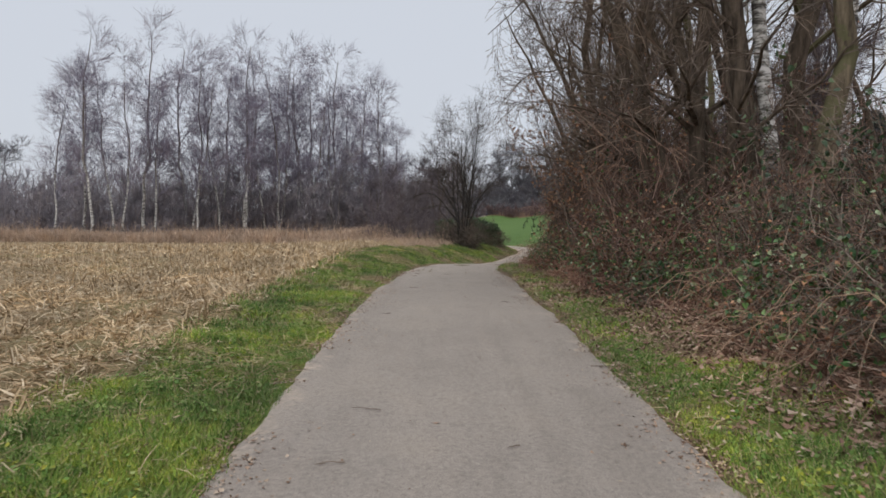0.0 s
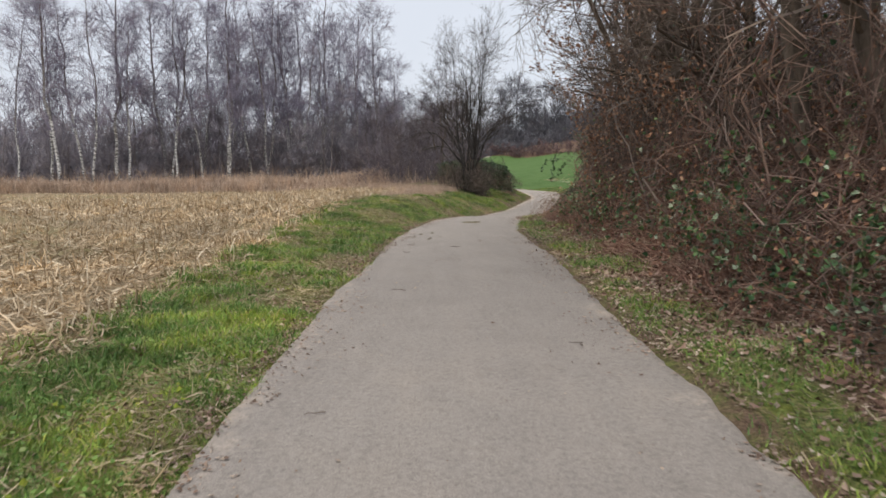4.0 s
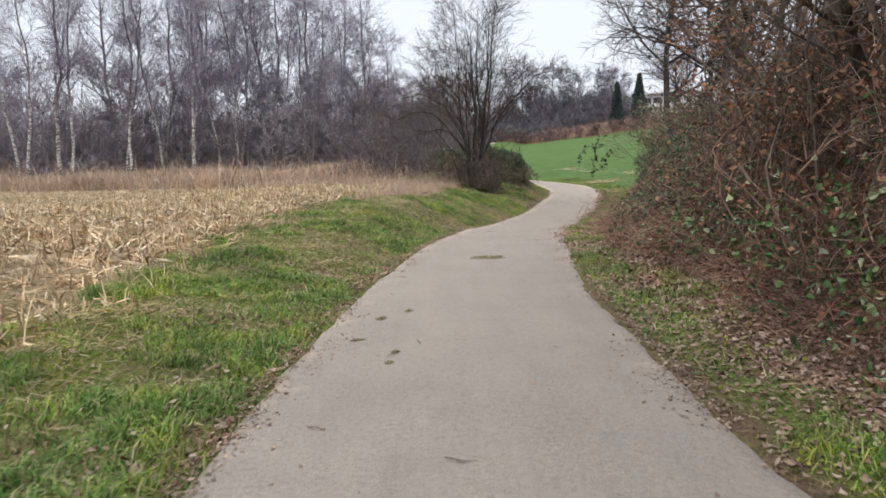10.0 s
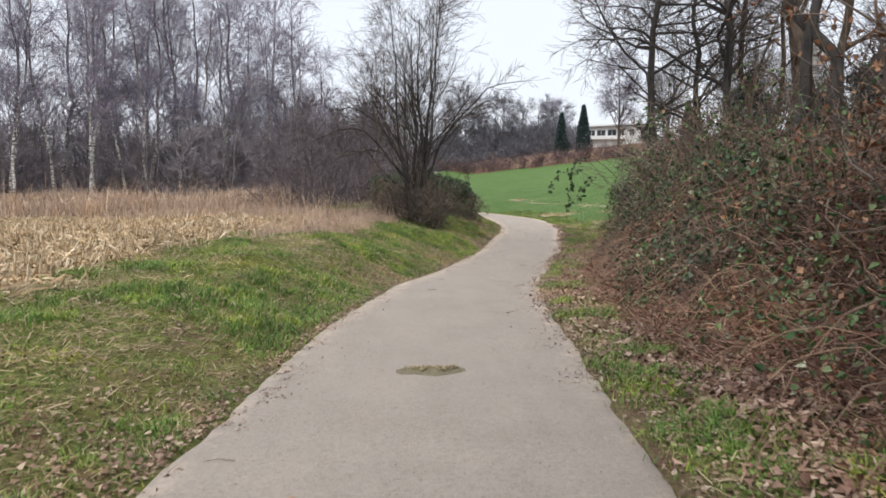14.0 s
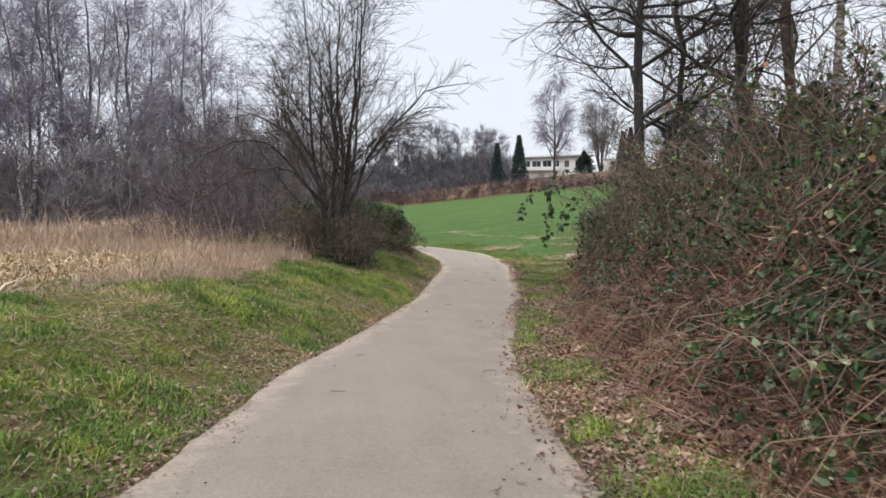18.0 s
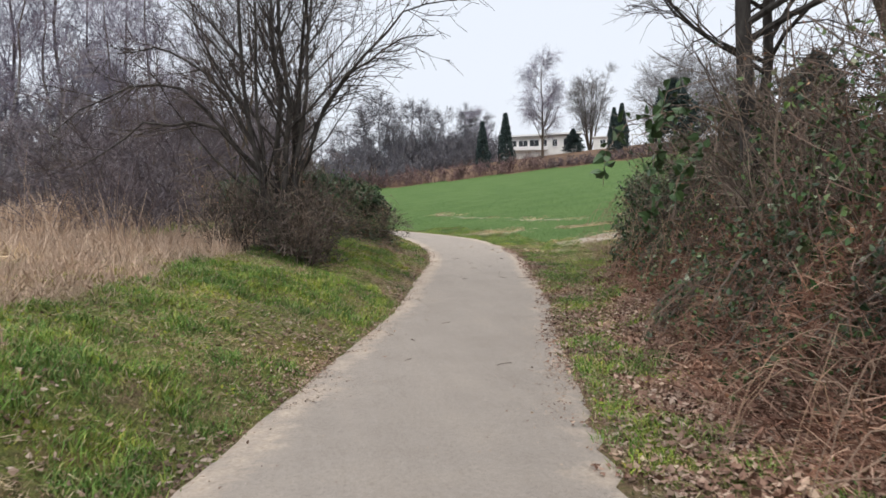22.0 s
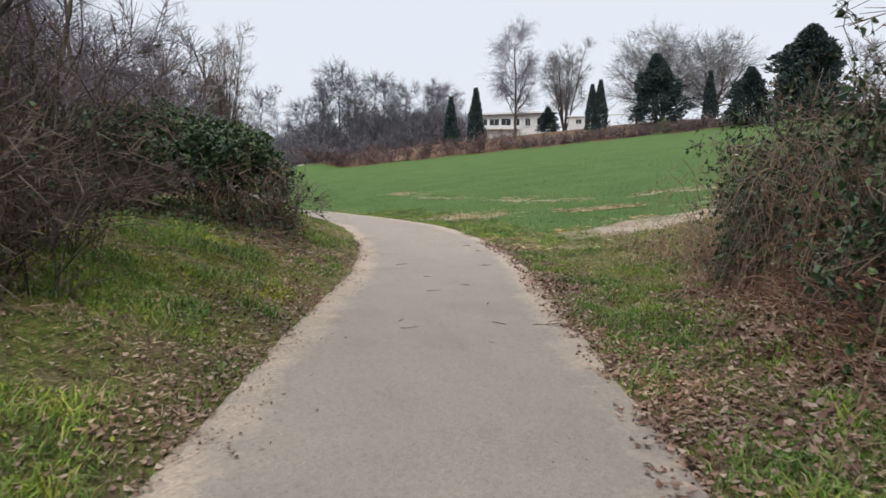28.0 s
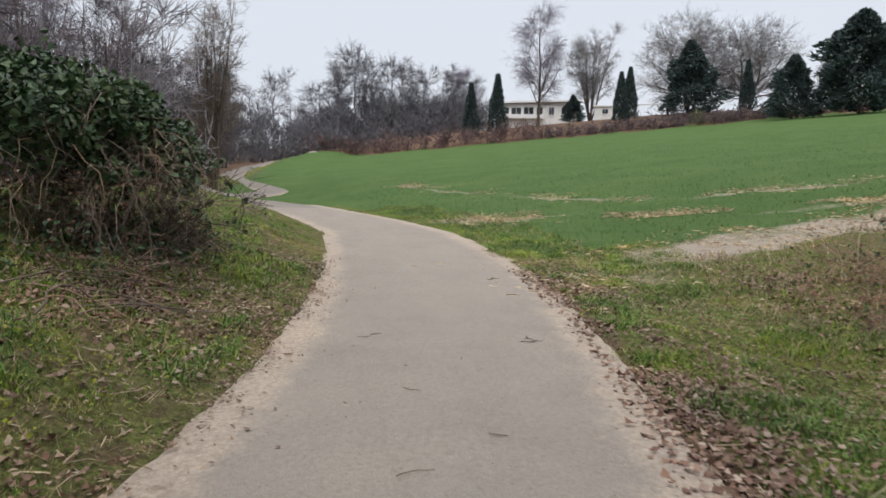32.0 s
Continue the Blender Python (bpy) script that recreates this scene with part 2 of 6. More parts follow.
# Blue-grey tint paints distance haze onto the far branches.
M_FAR_HAZED = island_material("hazed_far_branches", [(0.10, 0.098, 0.115), (0.145, 0.142, 0.162), (0.19, 0.187, 0.21)])
M_CANE_RED = island_material("bramble_canes", [(0.085, 0.041, 0.032), (0.165, 0.08, 0.058), (0.245, 0.138, 0.1), (0.37, 0.255, 0.19)])
M_CANE_PALE = island_material("dead_canes", [(0.11, 0.07, 0.05), (0.22, 0.145, 0.104), (0.32, 0.225, 0.165), (0.44, 0.35, 0.265)])
M_LEAF_GREEN = island_material("bramble_leaves", [(0.025, 0.055, 0.018), (0.05, 0.095, 0.03), (0.085, 0.125, 0.045), (0.27, 0.27, 0.19)], 0.5, 0.3)
M_LEAF_IVY = island_material("ivy_leaves", [(0.018, 0.04, 0.018), (0.03, 0.066, 0.026), (0.05, 0.095, 0.036), (0.11, 0.15, 0.075)], 0.42, 0.4)
M_LEAF_BRAMBLE = island_material("bramble_foliage", [(0.02, 0.05, 0.02), (0.035, 0.085, 0.03), (0.055, 0.12, 0.035), (0.085, 0.16, 0.045), (0.13, 0.19, 0.065), (0.36, 0.40, 0.29)], 0.45, 0.35)
M_BRACKEN = island_material("dead_bracken", [(0.10, 0.05, 0.036), (0.20, 0.105, 0.075), (0.29, 0.168, 0.124), (0.41, 0.285, 0.215)])
M_LITTER_BROWN = island_material("brown_fallen_leaves", [(0.12, 0.066, 0.048), (0.20, 0.12, 0.09), (0.30, 0.195, 0.15), (0.46, 0.36, 0.29)], 0.8)
M_MOSS = island_material("yellow_moss", [(0.143, 0.187, 0.022), (0.231, 0.264, 0.033), (0.33, 0.33, 0.066)], 0.8)
M_WEED = island_material("verge_weeds", [(0.0621, 0.124, 0.0316), (0.106, 0.192, 0.0443), (0.161, 0.248, 0.0696), (0.248, 0.298, 0.114)], 0.7, 0.2)
M_SHRUB = island_material("mauve_brown_twigs", [(0.082, 0.068, 0.077), (0.128, 0.108, 0.122), (0.185, 0.162, 0.18)])
M_LEAF_BROWN = island_material("withered_leaves", [(0.135, 0.0672, 0.0416), (0.285, 0.141, 0.0832), (0.42, 0.256, 0.16)], 0.75)
M_LITTER = island_material("fallen_leaves", [(0.11, 0.07, 0.052), (0.20, 0.135, 0.098), (0.31, 0.225, 0.17), (0.45, 0.37, 0.295)], 0.8)
M_GRASS = island_material("grass_blades", [(0.065, 0.145, 0.03), (0.12, 0.235, 0.044), (0.185, 0.305, 0.06), (0.31, 0.345, 0.10)], 0.6, 0.3, patch=((0.8, 0.84, 0.9), (1.5, 1.25, 0.95)))
M_GRASS_OLD = island_material("faded_grass", [(0.15, 0.13, 0.055), (0.27, 0.225, 0.115), (0.40, 0.32, 0.20), (0.52, 0.44, 0.31)], 0.7)
M_STRAW = island_material("maize_stubble", [(0.20, 0.135, 0.075), (0.42, 0.305, 0.182), (0.58, 0.45, 0.30), (0.71, 0.605, 0.455)], 0.75)
M_DRY = island_material("dry_tall_grass", [(0.30, 0.205, 0.15), (0.455, 0.34, 0.258), (0.61, 0.48, 0.375)], 0.75)
M_CROP = island_material("young_cereal", [(0.05, 0.115, 0.032), (0.08, 0.165, 0.046), (0.115, 0.205, 0.066)], 0.6)
# Needle colour lifted towards blue, with the hill's distance haze painted in.
M_CONIFER_HAZED = island_material("hazed_conifer_needles", [(0.034, 0.052, 0.054), (0.055, 0.08, 0.08), (0.08, 0.112, 0.11)], 0.8)
M_CONIFER_LIGHT = island_material("golden_evergreen", [(0.06, 0.09, 0.022), (0.11, 0.14, 0.04)], 0.7)
# Crown twigs on the hill, greyed and lightened as painted haze.
M_FAR_TWIG_HAZED = island_material("hazed_crown_twigs", [(0.15, 0.145, 0.15), (0.22, 0.215, 0.225), (0.30, 0.295, 0.305)])
M_RED_HEDGE = island_material("reddish_hedge_twigs", [(0.134, 0.0857, 0.0882), (0.188, 0.123, 0.125), (0.232, 0.166, 0.169)])


def plain(name, colour, rough=0.7, amount=0.25, scale=3.0):
    m, n, l, b = material(name, rough, 0.3)
    co = n.new("ShaderNodeTexCoord").outputs["Object"]
    f = tex_noise(n, l, scale, 6, vec=co)
    c = mix(n, l, 1.0, colour, ramp(n, l, f, [(0.3, (1 - amount,) * 3), (0.7, (1 + amount * 0.4,) * 3)]), "MULTIPLY")
    l.new(c, b.inputs["Base Color"])
    return m


M_PLASTER = plain("white_plaster", (0.78, 0.78, 0.76), 0.85, 0.12, 0.7)
M_ROOF = plain("dark_roof", (0.09, 0.085, 0.085), 0.8)
M_TRIM = plain("white_paint", (0.8, 0.8, 0.8), 0.5, 0.06)
M_GLASS, _n, _l, _b = material("window_glass", 0.08, 0.5)
_b.inputs["Base Color"].default_value = (0.03, 0.035, 0.04, 1)
M_FENCE = plain("weathered_fence_wood", (0.12, 0.10, 0.085), 0.9, 0.4, 5)
M_CLOD = plain("dried_mud", (0.16, 0.14, 0.09), 0.95, 0.4, 30)


# ---- the lie of the land ----
PATH_Y = [-40, 0, 6, 14, 17, 21, 25, 28, 31.5, 36, 40, 44, 47, 52, 55, 58, 62, 66, 71, 75, 81, 90, 100, 112, 130, 150, 162, 220]
PATH_X = [0.0, 0.2, 0.25, 0.4, 0.6, 0.65, 0.9, 1.3, 1.8, 2.65, 3.75, 5.0, 6.0, 7.32, 8.15, 8.7, 9.1, 9.3, 8.7, 7.9, 6.6, 5.9, 6.0, 6.3, 7.5, 9.5, 13, 30]
PATH_H_Y = [-40, -5, 0, 5, 10, 15, 20, 25, 30, 35, 40, 45, 50, 55, 60, 65, 70, 75, 81, 90, 100, 112, 130, 150, 162, 220]
PATH_H = [-1.2, -0.23, 0.0, 0.24, 0.48, 0.56, 0.55, 0.49, 0.45, 0.30, 0.06, 0.07, 0.26, 0.41, 0.53, 0.62, 0.70, 0.77, 0.85, 1.0, 1.3, 2.0, 3.3, 5.2, 6.6, 12]
PATH_S = np.linspace(-40, 220, 1041)


def eased(ys, vs):
    """Straight pieces, rounded over about two metres."""
    v = np.interp(PATH_S, ys, vs)
    k = np.hanning(13)
    pad = np.r_[np.full(6, v[0]), v, np.full(6, v[-1])]
    return np.convolve(pad, k / k.sum(), "valid")


MID_LINE, MID_HEIGHT = eased(PATH_Y, PATH_X), eased(PATH_H_Y, PATH_H)


def mid_x(y):
    return np.interp(y, PATH_S, MID_LINE)


def mid_z(y):
    return np.interp(y, PATH_S, MID_HEIGHT)


def smooth(v):
    v = np.clip(v, 0, 1)
    return v * v * (3 - 2 * v)


def soft_noise(x, y, scale, seed=0):
    """Smooth noise from -1 to 1 on the plan."""
    x, y = np.asarray(x, float) * scale, np.asarray(y, float) * scale
    xi, yi = np.floor(x).astype(int), np.floor(y).astype(int)
    fx, fy = smooth(x - xi), smooth(y - yi)

    def corner(a, b):
        h = np.sin(a * 127.1 + b * 311.7 + seed * 74.7) * 43758.5453
        return 2 * (h - np.floor(h)) - 1

    lo = corner(xi, yi) * (1 - fx) + corner(xi + 1, yi) * fx
    hi = corner(xi, yi + 1) * (1 - fx) + corner(xi + 1, yi + 1) * fx
    return lo * (1 - fy) + hi * fy


def hill(x, y):
    z = 0.5 + 0.1226 * (np.clip(x, -40, 140) - 12) + 0.0478 * (y - 62)
    z = z + 2.2 * smooth((y + 0.41 * x - 175) / 14)
    return np.where(z > 15, 15 + (z - 15) * 0.15, z)


def land(x, y):
    x, y = np.asarray(x, float), np.asarray(y, float)
    d = x - mid_x(y)
    zp = mid_z(y)
    zf = np.interp(y, [-10, 0, 10, 20, 30, 50, 70, 90, 120, 160, 220], [-0.3, 0.02, 0.48, 0.68, 0.92, 1.25, 1.7, 2.0, 2.6, 5, 10]) - 0.015 * (np.clip(x, -14, 30) + 2) - 0.55 * smooth((-x - 4) / 9) * smooth((y - 22) / 30)
    round_top = smooth((y - 36) / 8)
    u = np.clip((-d - 1.5) / (1.9 + 2.2 * round_top), 0, 1)
    left = zp + (zf - zp) * (smooth(u) * (1 - round_top) + (1 - (1 - u) ** 1.7) * round_top)
    bank = zp + 1.5 * smooth((d - 2.2) / 4.0) + 0.02 * np.clip(d - 5, 0, 40)
    slope = zp + (hill(x, y) - zp) * smooth((d - 1.5) / 3.5)
    right = bank + (slope - bank) * smooth((y - 47) / 7)
    z = np.where(d < 0, left, right)
    off = np.abs(d)
    rough = smooth((off - 1.5) / 0.6) * (1 - smooth((off - 60) / 40))
    humps = smooth((off - 1.75) / 0.7) * smooth((4.6 - off) / 1.0)
    return z + rough * (0.04 * soft_noise(x, y, 0.9, 1) + 0.035 * soft_noise(x, y, 2.1, 2)) + humps * (0.07 * soft_noise(x, y, 1.1, 31) + 0.045 * soft_noise(x, y, 2.9, 32))


def straw_edge(y):
    return np.interp(y, [-20, 20, 24, 30, 36, 38.5, 42, 45, 60], [-2.75, -2.85, -3.2, -3.3, -3.1, -2.8, -2.0, -1.6, -1.4])


def thicket_edge(y):
    """How far from the middle of the path the bushes begin."""
    return np.interp(y, [-20, 7, 10, 12.6, 15.7, 20, 26, 27.4, 29.4, 33, 37, 39, 41, 43, 44, 46, 47.5, 49, 52, 54], [2.7, 2.55, 2.5, 2.25, 2.25, 2.5, 2.6, 2.4, 2.25, 2.3, 2.5, 2.4, 2.55, 2.7, 2.85, 3.0, 3.0, 3.25, 3.85, 4.6])


TRACK = [(10.9, 58.0), (11.6, 58.9), (13.3, 60.3), (15.8, 60.8), (18.9, 61.0), (24, 61.6), (40, 64.0)]
WHEEL_MARKS = [[(11.6, 69.5), (12.9, 68.0), (14.4, 67.2), (15.7, 65.2), (17.5, 63.6), (22, 62.6)], [(13.0, 86), (13.7, 79.6), (15.2, 73.6), (16.5, 69.3), (18.0, 67.9), (21.6, 66.8), (32, 66.5)]]


def track_far(x, y, line=None):
    """Distance from the trodden side track, or from another line."""
    line = line or TRACK
    best = np.full(np.shape(x), 1e3)
    for (ax, ay), (bx, by) in zip(line, line[1:]):
        t = np.clip(((x - ax) * (bx - ax) + (y - ay) * (by - ay)) / ((bx - ax) ** 2 + (by - ay) ** 2), 0, 1)
        best = np.minimum(best, np.hypot(x - ax - t * (bx - ax), y - ay - t * (by - ay)))
    return best


def zones(x, y):
    d = x - mid_x(y)
    left = d < 0
    field_end = 57 + 1.5 * soft_noise(x, y, 0.15, 5)
    field_end = np.minimum(field_end, 46.5 + 0.9 * np.clip(-2 - x, 0, 12) + soft_noise(x, y, 0.5, 6))
    straw = smooth((straw_edge(y) + 0.35 * soft_noise(x, y, 1.1, 66) - x) / 0.5 + 0.5) * (y < 60) * smooth((field_end - y) / 1.5 + 0.5)
    dry = left * smooth((y - 38.5) / 2.5) * smooth((-d - 4.5 + 0.7 * soft_noise(x, y, 0.9, 63)) / 0.9) * (y < 75) * (1 - straw) * (1 - smooth((y - 52) / 4) * smooth((x + 4) / 3))
    woods = np.maximum(left * smooth((y - 66) / 6) * smooth((-d - 3) / 3), (~left) * (y < 54) * smooth((d - thicket_edge(y) + 0.5) / 0.5))
    near_trunk = (~left) * smooth((d - 2.0) / 0.7) * (y < 50) * 0.6
    litter = np.maximum(woods, np.maximum(near_trunk, 0.42 * left * (d > -2.6) * smooth((y - 14) / 10)))
    litter = np.maximum(litter, np.where(left, 0.4, 0.7) * smooth((0.35 - np.abs(np.abs(d) - 1.55)) / 0.3) * (y < 60))
    litter = np.maximum(litter, smooth(y + 0.41 * x - 173.5))
    crop = ((~left) | (y > 80)) * smooth((y - 60.3 - 0.12 * np.clip(x - 11, 0, 60)) / 1.0) * smooth((d - 2.0 + 4.5 * smooth((y - 79) / 4)) / 0.5) * (x > 1.5) * (y + 0.41 * x < 174.5)
    far = track_far(x, y)
    dirt = smooth((1.25 - far) / 0.8) * (0.72 + 0.4 * soft_noise(x, y, 0.7, 15) + 0.3 * soft_noise(x, y, 2.3, 18))
    for marks in WHEEL_MARKS:
        dirt = np.maximum(dirt, smooth((0.42 - track_far(x, y, marks)) / 0.4) * (0.42 + 0.42 * soft_noise(x, y, 0.45, 16)))
    bare = (~left) * smooth((y - 52) / 3) * smooth((61 - y) / 2) * smooth((x - 12.0) / 4) * (0.5 + 0.3 * soft_noise(x, y, 0.5, 17))
    turf = np.where(straw > 0.5, 0.15, 1.0) * (1 - 0.7 * woods)
    return {"turf": turf, "straw": straw, "litter": np.maximum(litter, bare), "dry": dry, "crop": crop, "dirt": dirt}


# ---- meshes from arrays ----
def mesh_of(name, verts, quads=None, tris=None, mat=None, even=False):
    me = bpy.data.meshes.new(name)
    verts = np.asarray(verts, np.float32).reshape(-1, 3)
    q = np.zeros((0, 4), int) if quads is None else np.asarray(quads, int).reshape(-1, 4)
    t = np.zeros((0, 3), int) if tris is None else np.asarray(tris, int).reshape(-1, 3)
    me.vertices.add(len(verts))
    me.vertices.foreach_set("co", verts.ravel())
    loops = np.r_[q.ravel(), t.ravel()].astype(np.int32)
    me.loops.add(len(loops))
    me.loops.foreach_set("vertex_index", loops)
    me.polygons.add(len(q) + len(t))
    starts = np.r_[np.arange(len(q)) * 4, len(q) * 4 + np.arange(len(t)) * 3].astype(np.int32)
    me.polygons.foreach_set("loop_start", starts)
    me.polygons.foreach_set("use_smooth", np.full(len(q) + len(t), even))
    me.update(calc_edges=True)
    if mat:
        me.materials.append(mat)
    return me


class Heap:
    """Gathers pieces of geometry for one mesh."""

    def __init__(self):
        self.v, self.q, self.t, self.n = [], [], [], 0

    def add(self, v, q=None, t=None):
        v = np.asarray(v, float).reshape(-1, 3)
        self.v.append(v)
        if q is not None:
            self.q.append(np.asarray(q).reshape(-1, 4) + self.n)
        if t is not None:
            self.t.append(np.asarray(t).reshape(-1, 3) + self.n)
        self.n += len(v)
        return self

    def mesh(self, name, mat, even=False):
        return mesh_of(name, np.concatenate(self.v), np.concatenate(self.q) if self.q else None, np.concatenate(self.t) if self.t else None, mat, even)


def strands(heap, rng, P, R, sides=3, cap=False):
    """Tapering rods along N lines of K points each."""
    N, K, _ = P.shape
    t = np.gradient(P, axis=1)
    t /= np.linalg.norm(t, axis=2, keepdims=True) + 1e-9
    ref = rng.normal(size=(N, 1, 3))
    u = np.cross(t, ref)
    u /= np.linalg.norm(u, axis=2, keepdims=True) + 1e-9
    w = np.cross(t, u)
    a = np.arange(sides) * 2 * np.pi / sides
    ring = u[:, :, None] * np.cos(a)[:, None] + w[:, :, None] * np.sin(a)[:, None]
    v = P[:, :, None] + ring * R[:, :, None, None]
    i = np.arange(N * K * sides).reshape(N, K, sides)
    j = np.roll(i, -1, axis=2)
    q = np.stack([i[:, :-1], j[:, :-1], j[:, 1:], i[:, 1:]], -1)
    heap.add(v, q)
    return heap


def grow(rng, P, R, n, span, length, angle, K=4, lift=0.0, wob=0.15, rad=0.5, thin=0.25, taper=0.5, up=0.0):
    """n side shoots on each of the given lines; lift bends them up (or down), step by step."""
    N, KP, _ = P.shape
    t = rng.uniform(*span, size=(N, n))
    f = t * (KP - 1)
    i = np.minimum(f.astype(int), KP - 2)
    g = (f - i)[..., None]
    row = np.arange(N)[:, None]
    at = P[row, i] * (1 - g) + P[row, i + 1] * g
    ahead = P[row, i + 1] - P[row, i]
    ahead /= np.linalg.norm(ahead, axis=-1, keepdims=True) + 1e-9
    r0 = (R[row, i] * (1 - g[..., 0]) + R[row, i + 1] * g[..., 0]) * rad
    side = np.cross(ahead, rng.normal(size=ahead.shape))
    side /= np.linalg.norm(side, axis=-1, keepdims=True) + 1e-9
    ang = np.radians(rng.normal(angle, angle * 0.22, size=(N, n)))[..., None]
    way = ahead * np.cos(ang) + side * np.sin(ang) + np.array([0, 0, up])
    size = length * (1 - taper * t) * rng.uniform(0.6, 1.25, size=(N, n))
    pts = [at]
    step = (size / (K - 1))[..., None]
    for _ in range(K - 1):
        way = way / (np.linalg.norm(way, axis=-1, keepdims=True) + 1e-9)
        pts.append(pts[-1] + way * step)
        way = way + rng.normal(size=way.shape) * wob + np.array([0, 0, lift])
    C = np.stack(pts, 2).reshape(N * n, K, 3)
    r0 = np.maximum(r0.reshape(-1, 1), 0.0035)
    return C, r0 * np.linspace(1, thin, K)


def leaf_blades(heap, rng, at, size, fold=0.35, flat=0.0):
    """Small folded leaves, two faces each."""
    N = len(at)
    size = np.broadcast_to(size, (N,))[:, None]
    a = rng.normal(size=(N, 3))
    a[:, 2] *= 1 - flat
    a /= np.linalg.norm(a, axis=1, keepdims=True) + 1e-9
    b = np.cross(a, rng.normal(size=(N, 3)) * np.array([1 - flat, 1 - flat, 1]) + np.array([0, 0, 3 * flat]))
    b /= np.linalg.norm(b, axis=1, keepdims=True) + 1e-9
    c = np.cross(a, b)
    wide = rng.uniform(0.3, 0.48, size=(N, 1))
    lift = rng.uniform(0, fold, size=(N, 1))
    mid = at + a * size * 0.45
    v = np.stack([at, mid + b * size * wide + c * size * lift, at + a * size + c * size * lift * 0.4, mid - b * size * wide + c * size * lift], 1)
    k = np.arange(N)[:, None] * 4
    heap.add(v, None, np.concatenate([k + [0, 1, 2], k + [0, 2, 3]]))
    return heap


def broad_leaves(heap, rng, at, size, fold=0.35, flat=0.0):
    """Broad pointed leaves with rounded shoulders, folded along the midrib, six faces each."""
    N = len(at)
    size = np.broadcast_to(size, (N,))[:, None]
    a = rng.normal(size=(N, 3))
    a[:, 2] = a[:, 2] * (1 - flat) - 0.25
    a /= np.linalg.norm(a, axis=1, keepdims=True) + 1e-9
    b = np.cross(a, rng.normal(size=(N, 3)) + np.array([0, 0, 2 * flat]))
    b /= np.linalg.norm(b, axis=1, keepdims=True) + 1e-9
    c = np.cross(a, b)
    wide, lift, curl = rng.uniform(0.3, 0.44, (N, 1)), rng.uniform(0.02, fold, (N, 1)), rng.uniform(-0.25, 0.05, (N, 1))

    def spot(u, w, up):
        return at + (a * u + b * w * wide + c * (up * lift + curl * u * u)) * size

    v = np.stack([at, spot(0.05, 0.75, 0.6), spot(0.38, 1.0, 1.0), spot(0.72, 0.55, 0.6), spot(1.0, 0, 0), spot(0.72, -0.55, 0.6), spot(0.38, -1.0, 1.0), spot(0.05, -0.75, 0.6), spot(0.5, 0, 0)], 1)
    k = np.arange(N)[:, None] * 9
    heap.add(v, np.concatenate([k + [0, 1, 2, 8], k + [8, 2, 3, 4], k + [0, 8, 6, 7], k + [8, 4, 5, 6]]))
    return heap


def along(rng, P, n):
    """n random places on the given lines."""
    i, j = rng.integers(0, len(P), n), rng.integers(0, P.shape[1] - 1, n)
    g = rng.uniform(size=(n, 1))
    return P[i, j] * (1 - g) + P[i, j + 1] * g


def blades(heap, rng, x, y, z, tall, wide, lean=0.5):
    """Bent grass blades, three faces each."""
    N = len(x)
    az = rng.uniform(0, 2 * np.pi, N)
    s = np.stack([np.cos(az), np.sin(az), 0 * az], 1)
    az2 = rng.uniform(0, 2 * np.pi, N)
    out = np.stack([np.cos(az2), np.sin(az2), 0 * az2], 1) * (rng.uniform(0.1, 1, N) * lean)[:, None]
    base = np.stack([x, y, z], 1)
    tall, wide = np.broadcast_to(tall, N)[:, None], np.broadcast_to(wide, N)[:, None]
    up = np.array([0, 0, 1.0])
    m = base + (up * 0.6 + out * 0.35) * tall
    tip = base + (up * (1 - 0.35 * np.linalg.norm(out, axis=1, keepdims=True)) + out) * tall
    v = np.stack([base - s * wide, base + s * wide, m + s * wide * 0.8, m - s * wide * 0.8, tip], 1)
    k = np.arange(N)[:, None] * 5
    heap.add(v, k + [0, 1, 2, 3], k + [3, 2, 4])
    return heap


def spikes(heap, rng, x, y, z, tall, wide, lean=0.5):
    """Short single-faced blades for close turf."""
    N = len(x)
    az, az2 = rng.uniform(0, 2 * np.pi, N), rng.uniform(0, 2 * np.pi, N)
    s = np.stack([np.cos(az), np.sin(az), 0 * az], 1) * np.broadcast_to(wide, N)[:, None]
    base = np.stack([x, y, z], 1)
    r = rng.uniform(0.1, 1, N) * lean
    tip = base + np.stack([np.cos(az2) * r, np.sin(az2) * r, np.ones(N)], 1) * np.broadcast_to(tall, N)[:, None]
    k = np.arange(N)[:, None] * 3
    heap.add(np.stack([base - s, base + s, tip], 1), None, k + [0, 1, 2])
    return heap


def bits(heap, rng, at, way, length, thick, droop=0.2):
    """Flat, curled strips such as dead maize leaves, four faces each."""
    N = len(at)
    way = way / (np.linalg.norm(way, axis=1, keepdims=True) + 1e-9)
    s = np.cross(way, rng.normal(size=(N, 3)))
    s /= np.linalg.norm(s, axis=1, keepdims=True) + 1e-9
    L, W = np.broadcast_to(length, N)[:, None], np.broadcast_to(thick, N)[:, None]
    bend = np.cross(way, s) * L * rng.uniform(-droop, droop, (N, 1))
    m, e = at + way * L * 0.5 + bend, at + way * L
    v = np.stack([at - s * W, at + s * W, m + s * W, m - s * W, e + s * W * 0.3, e - s * W * 0.3], 1)
    k = np.arange(N)[:, None] * 6
    heap.add(v, np.concatenate([k + [0, 1, 2, 3], k + [3, 2, 4, 5]]))
    return heap


def part(name, me, parent, label="", kind=""):
    ob = new(name, me)
    ob.parent = parent
    return tagged(ob, label, kind=kind)


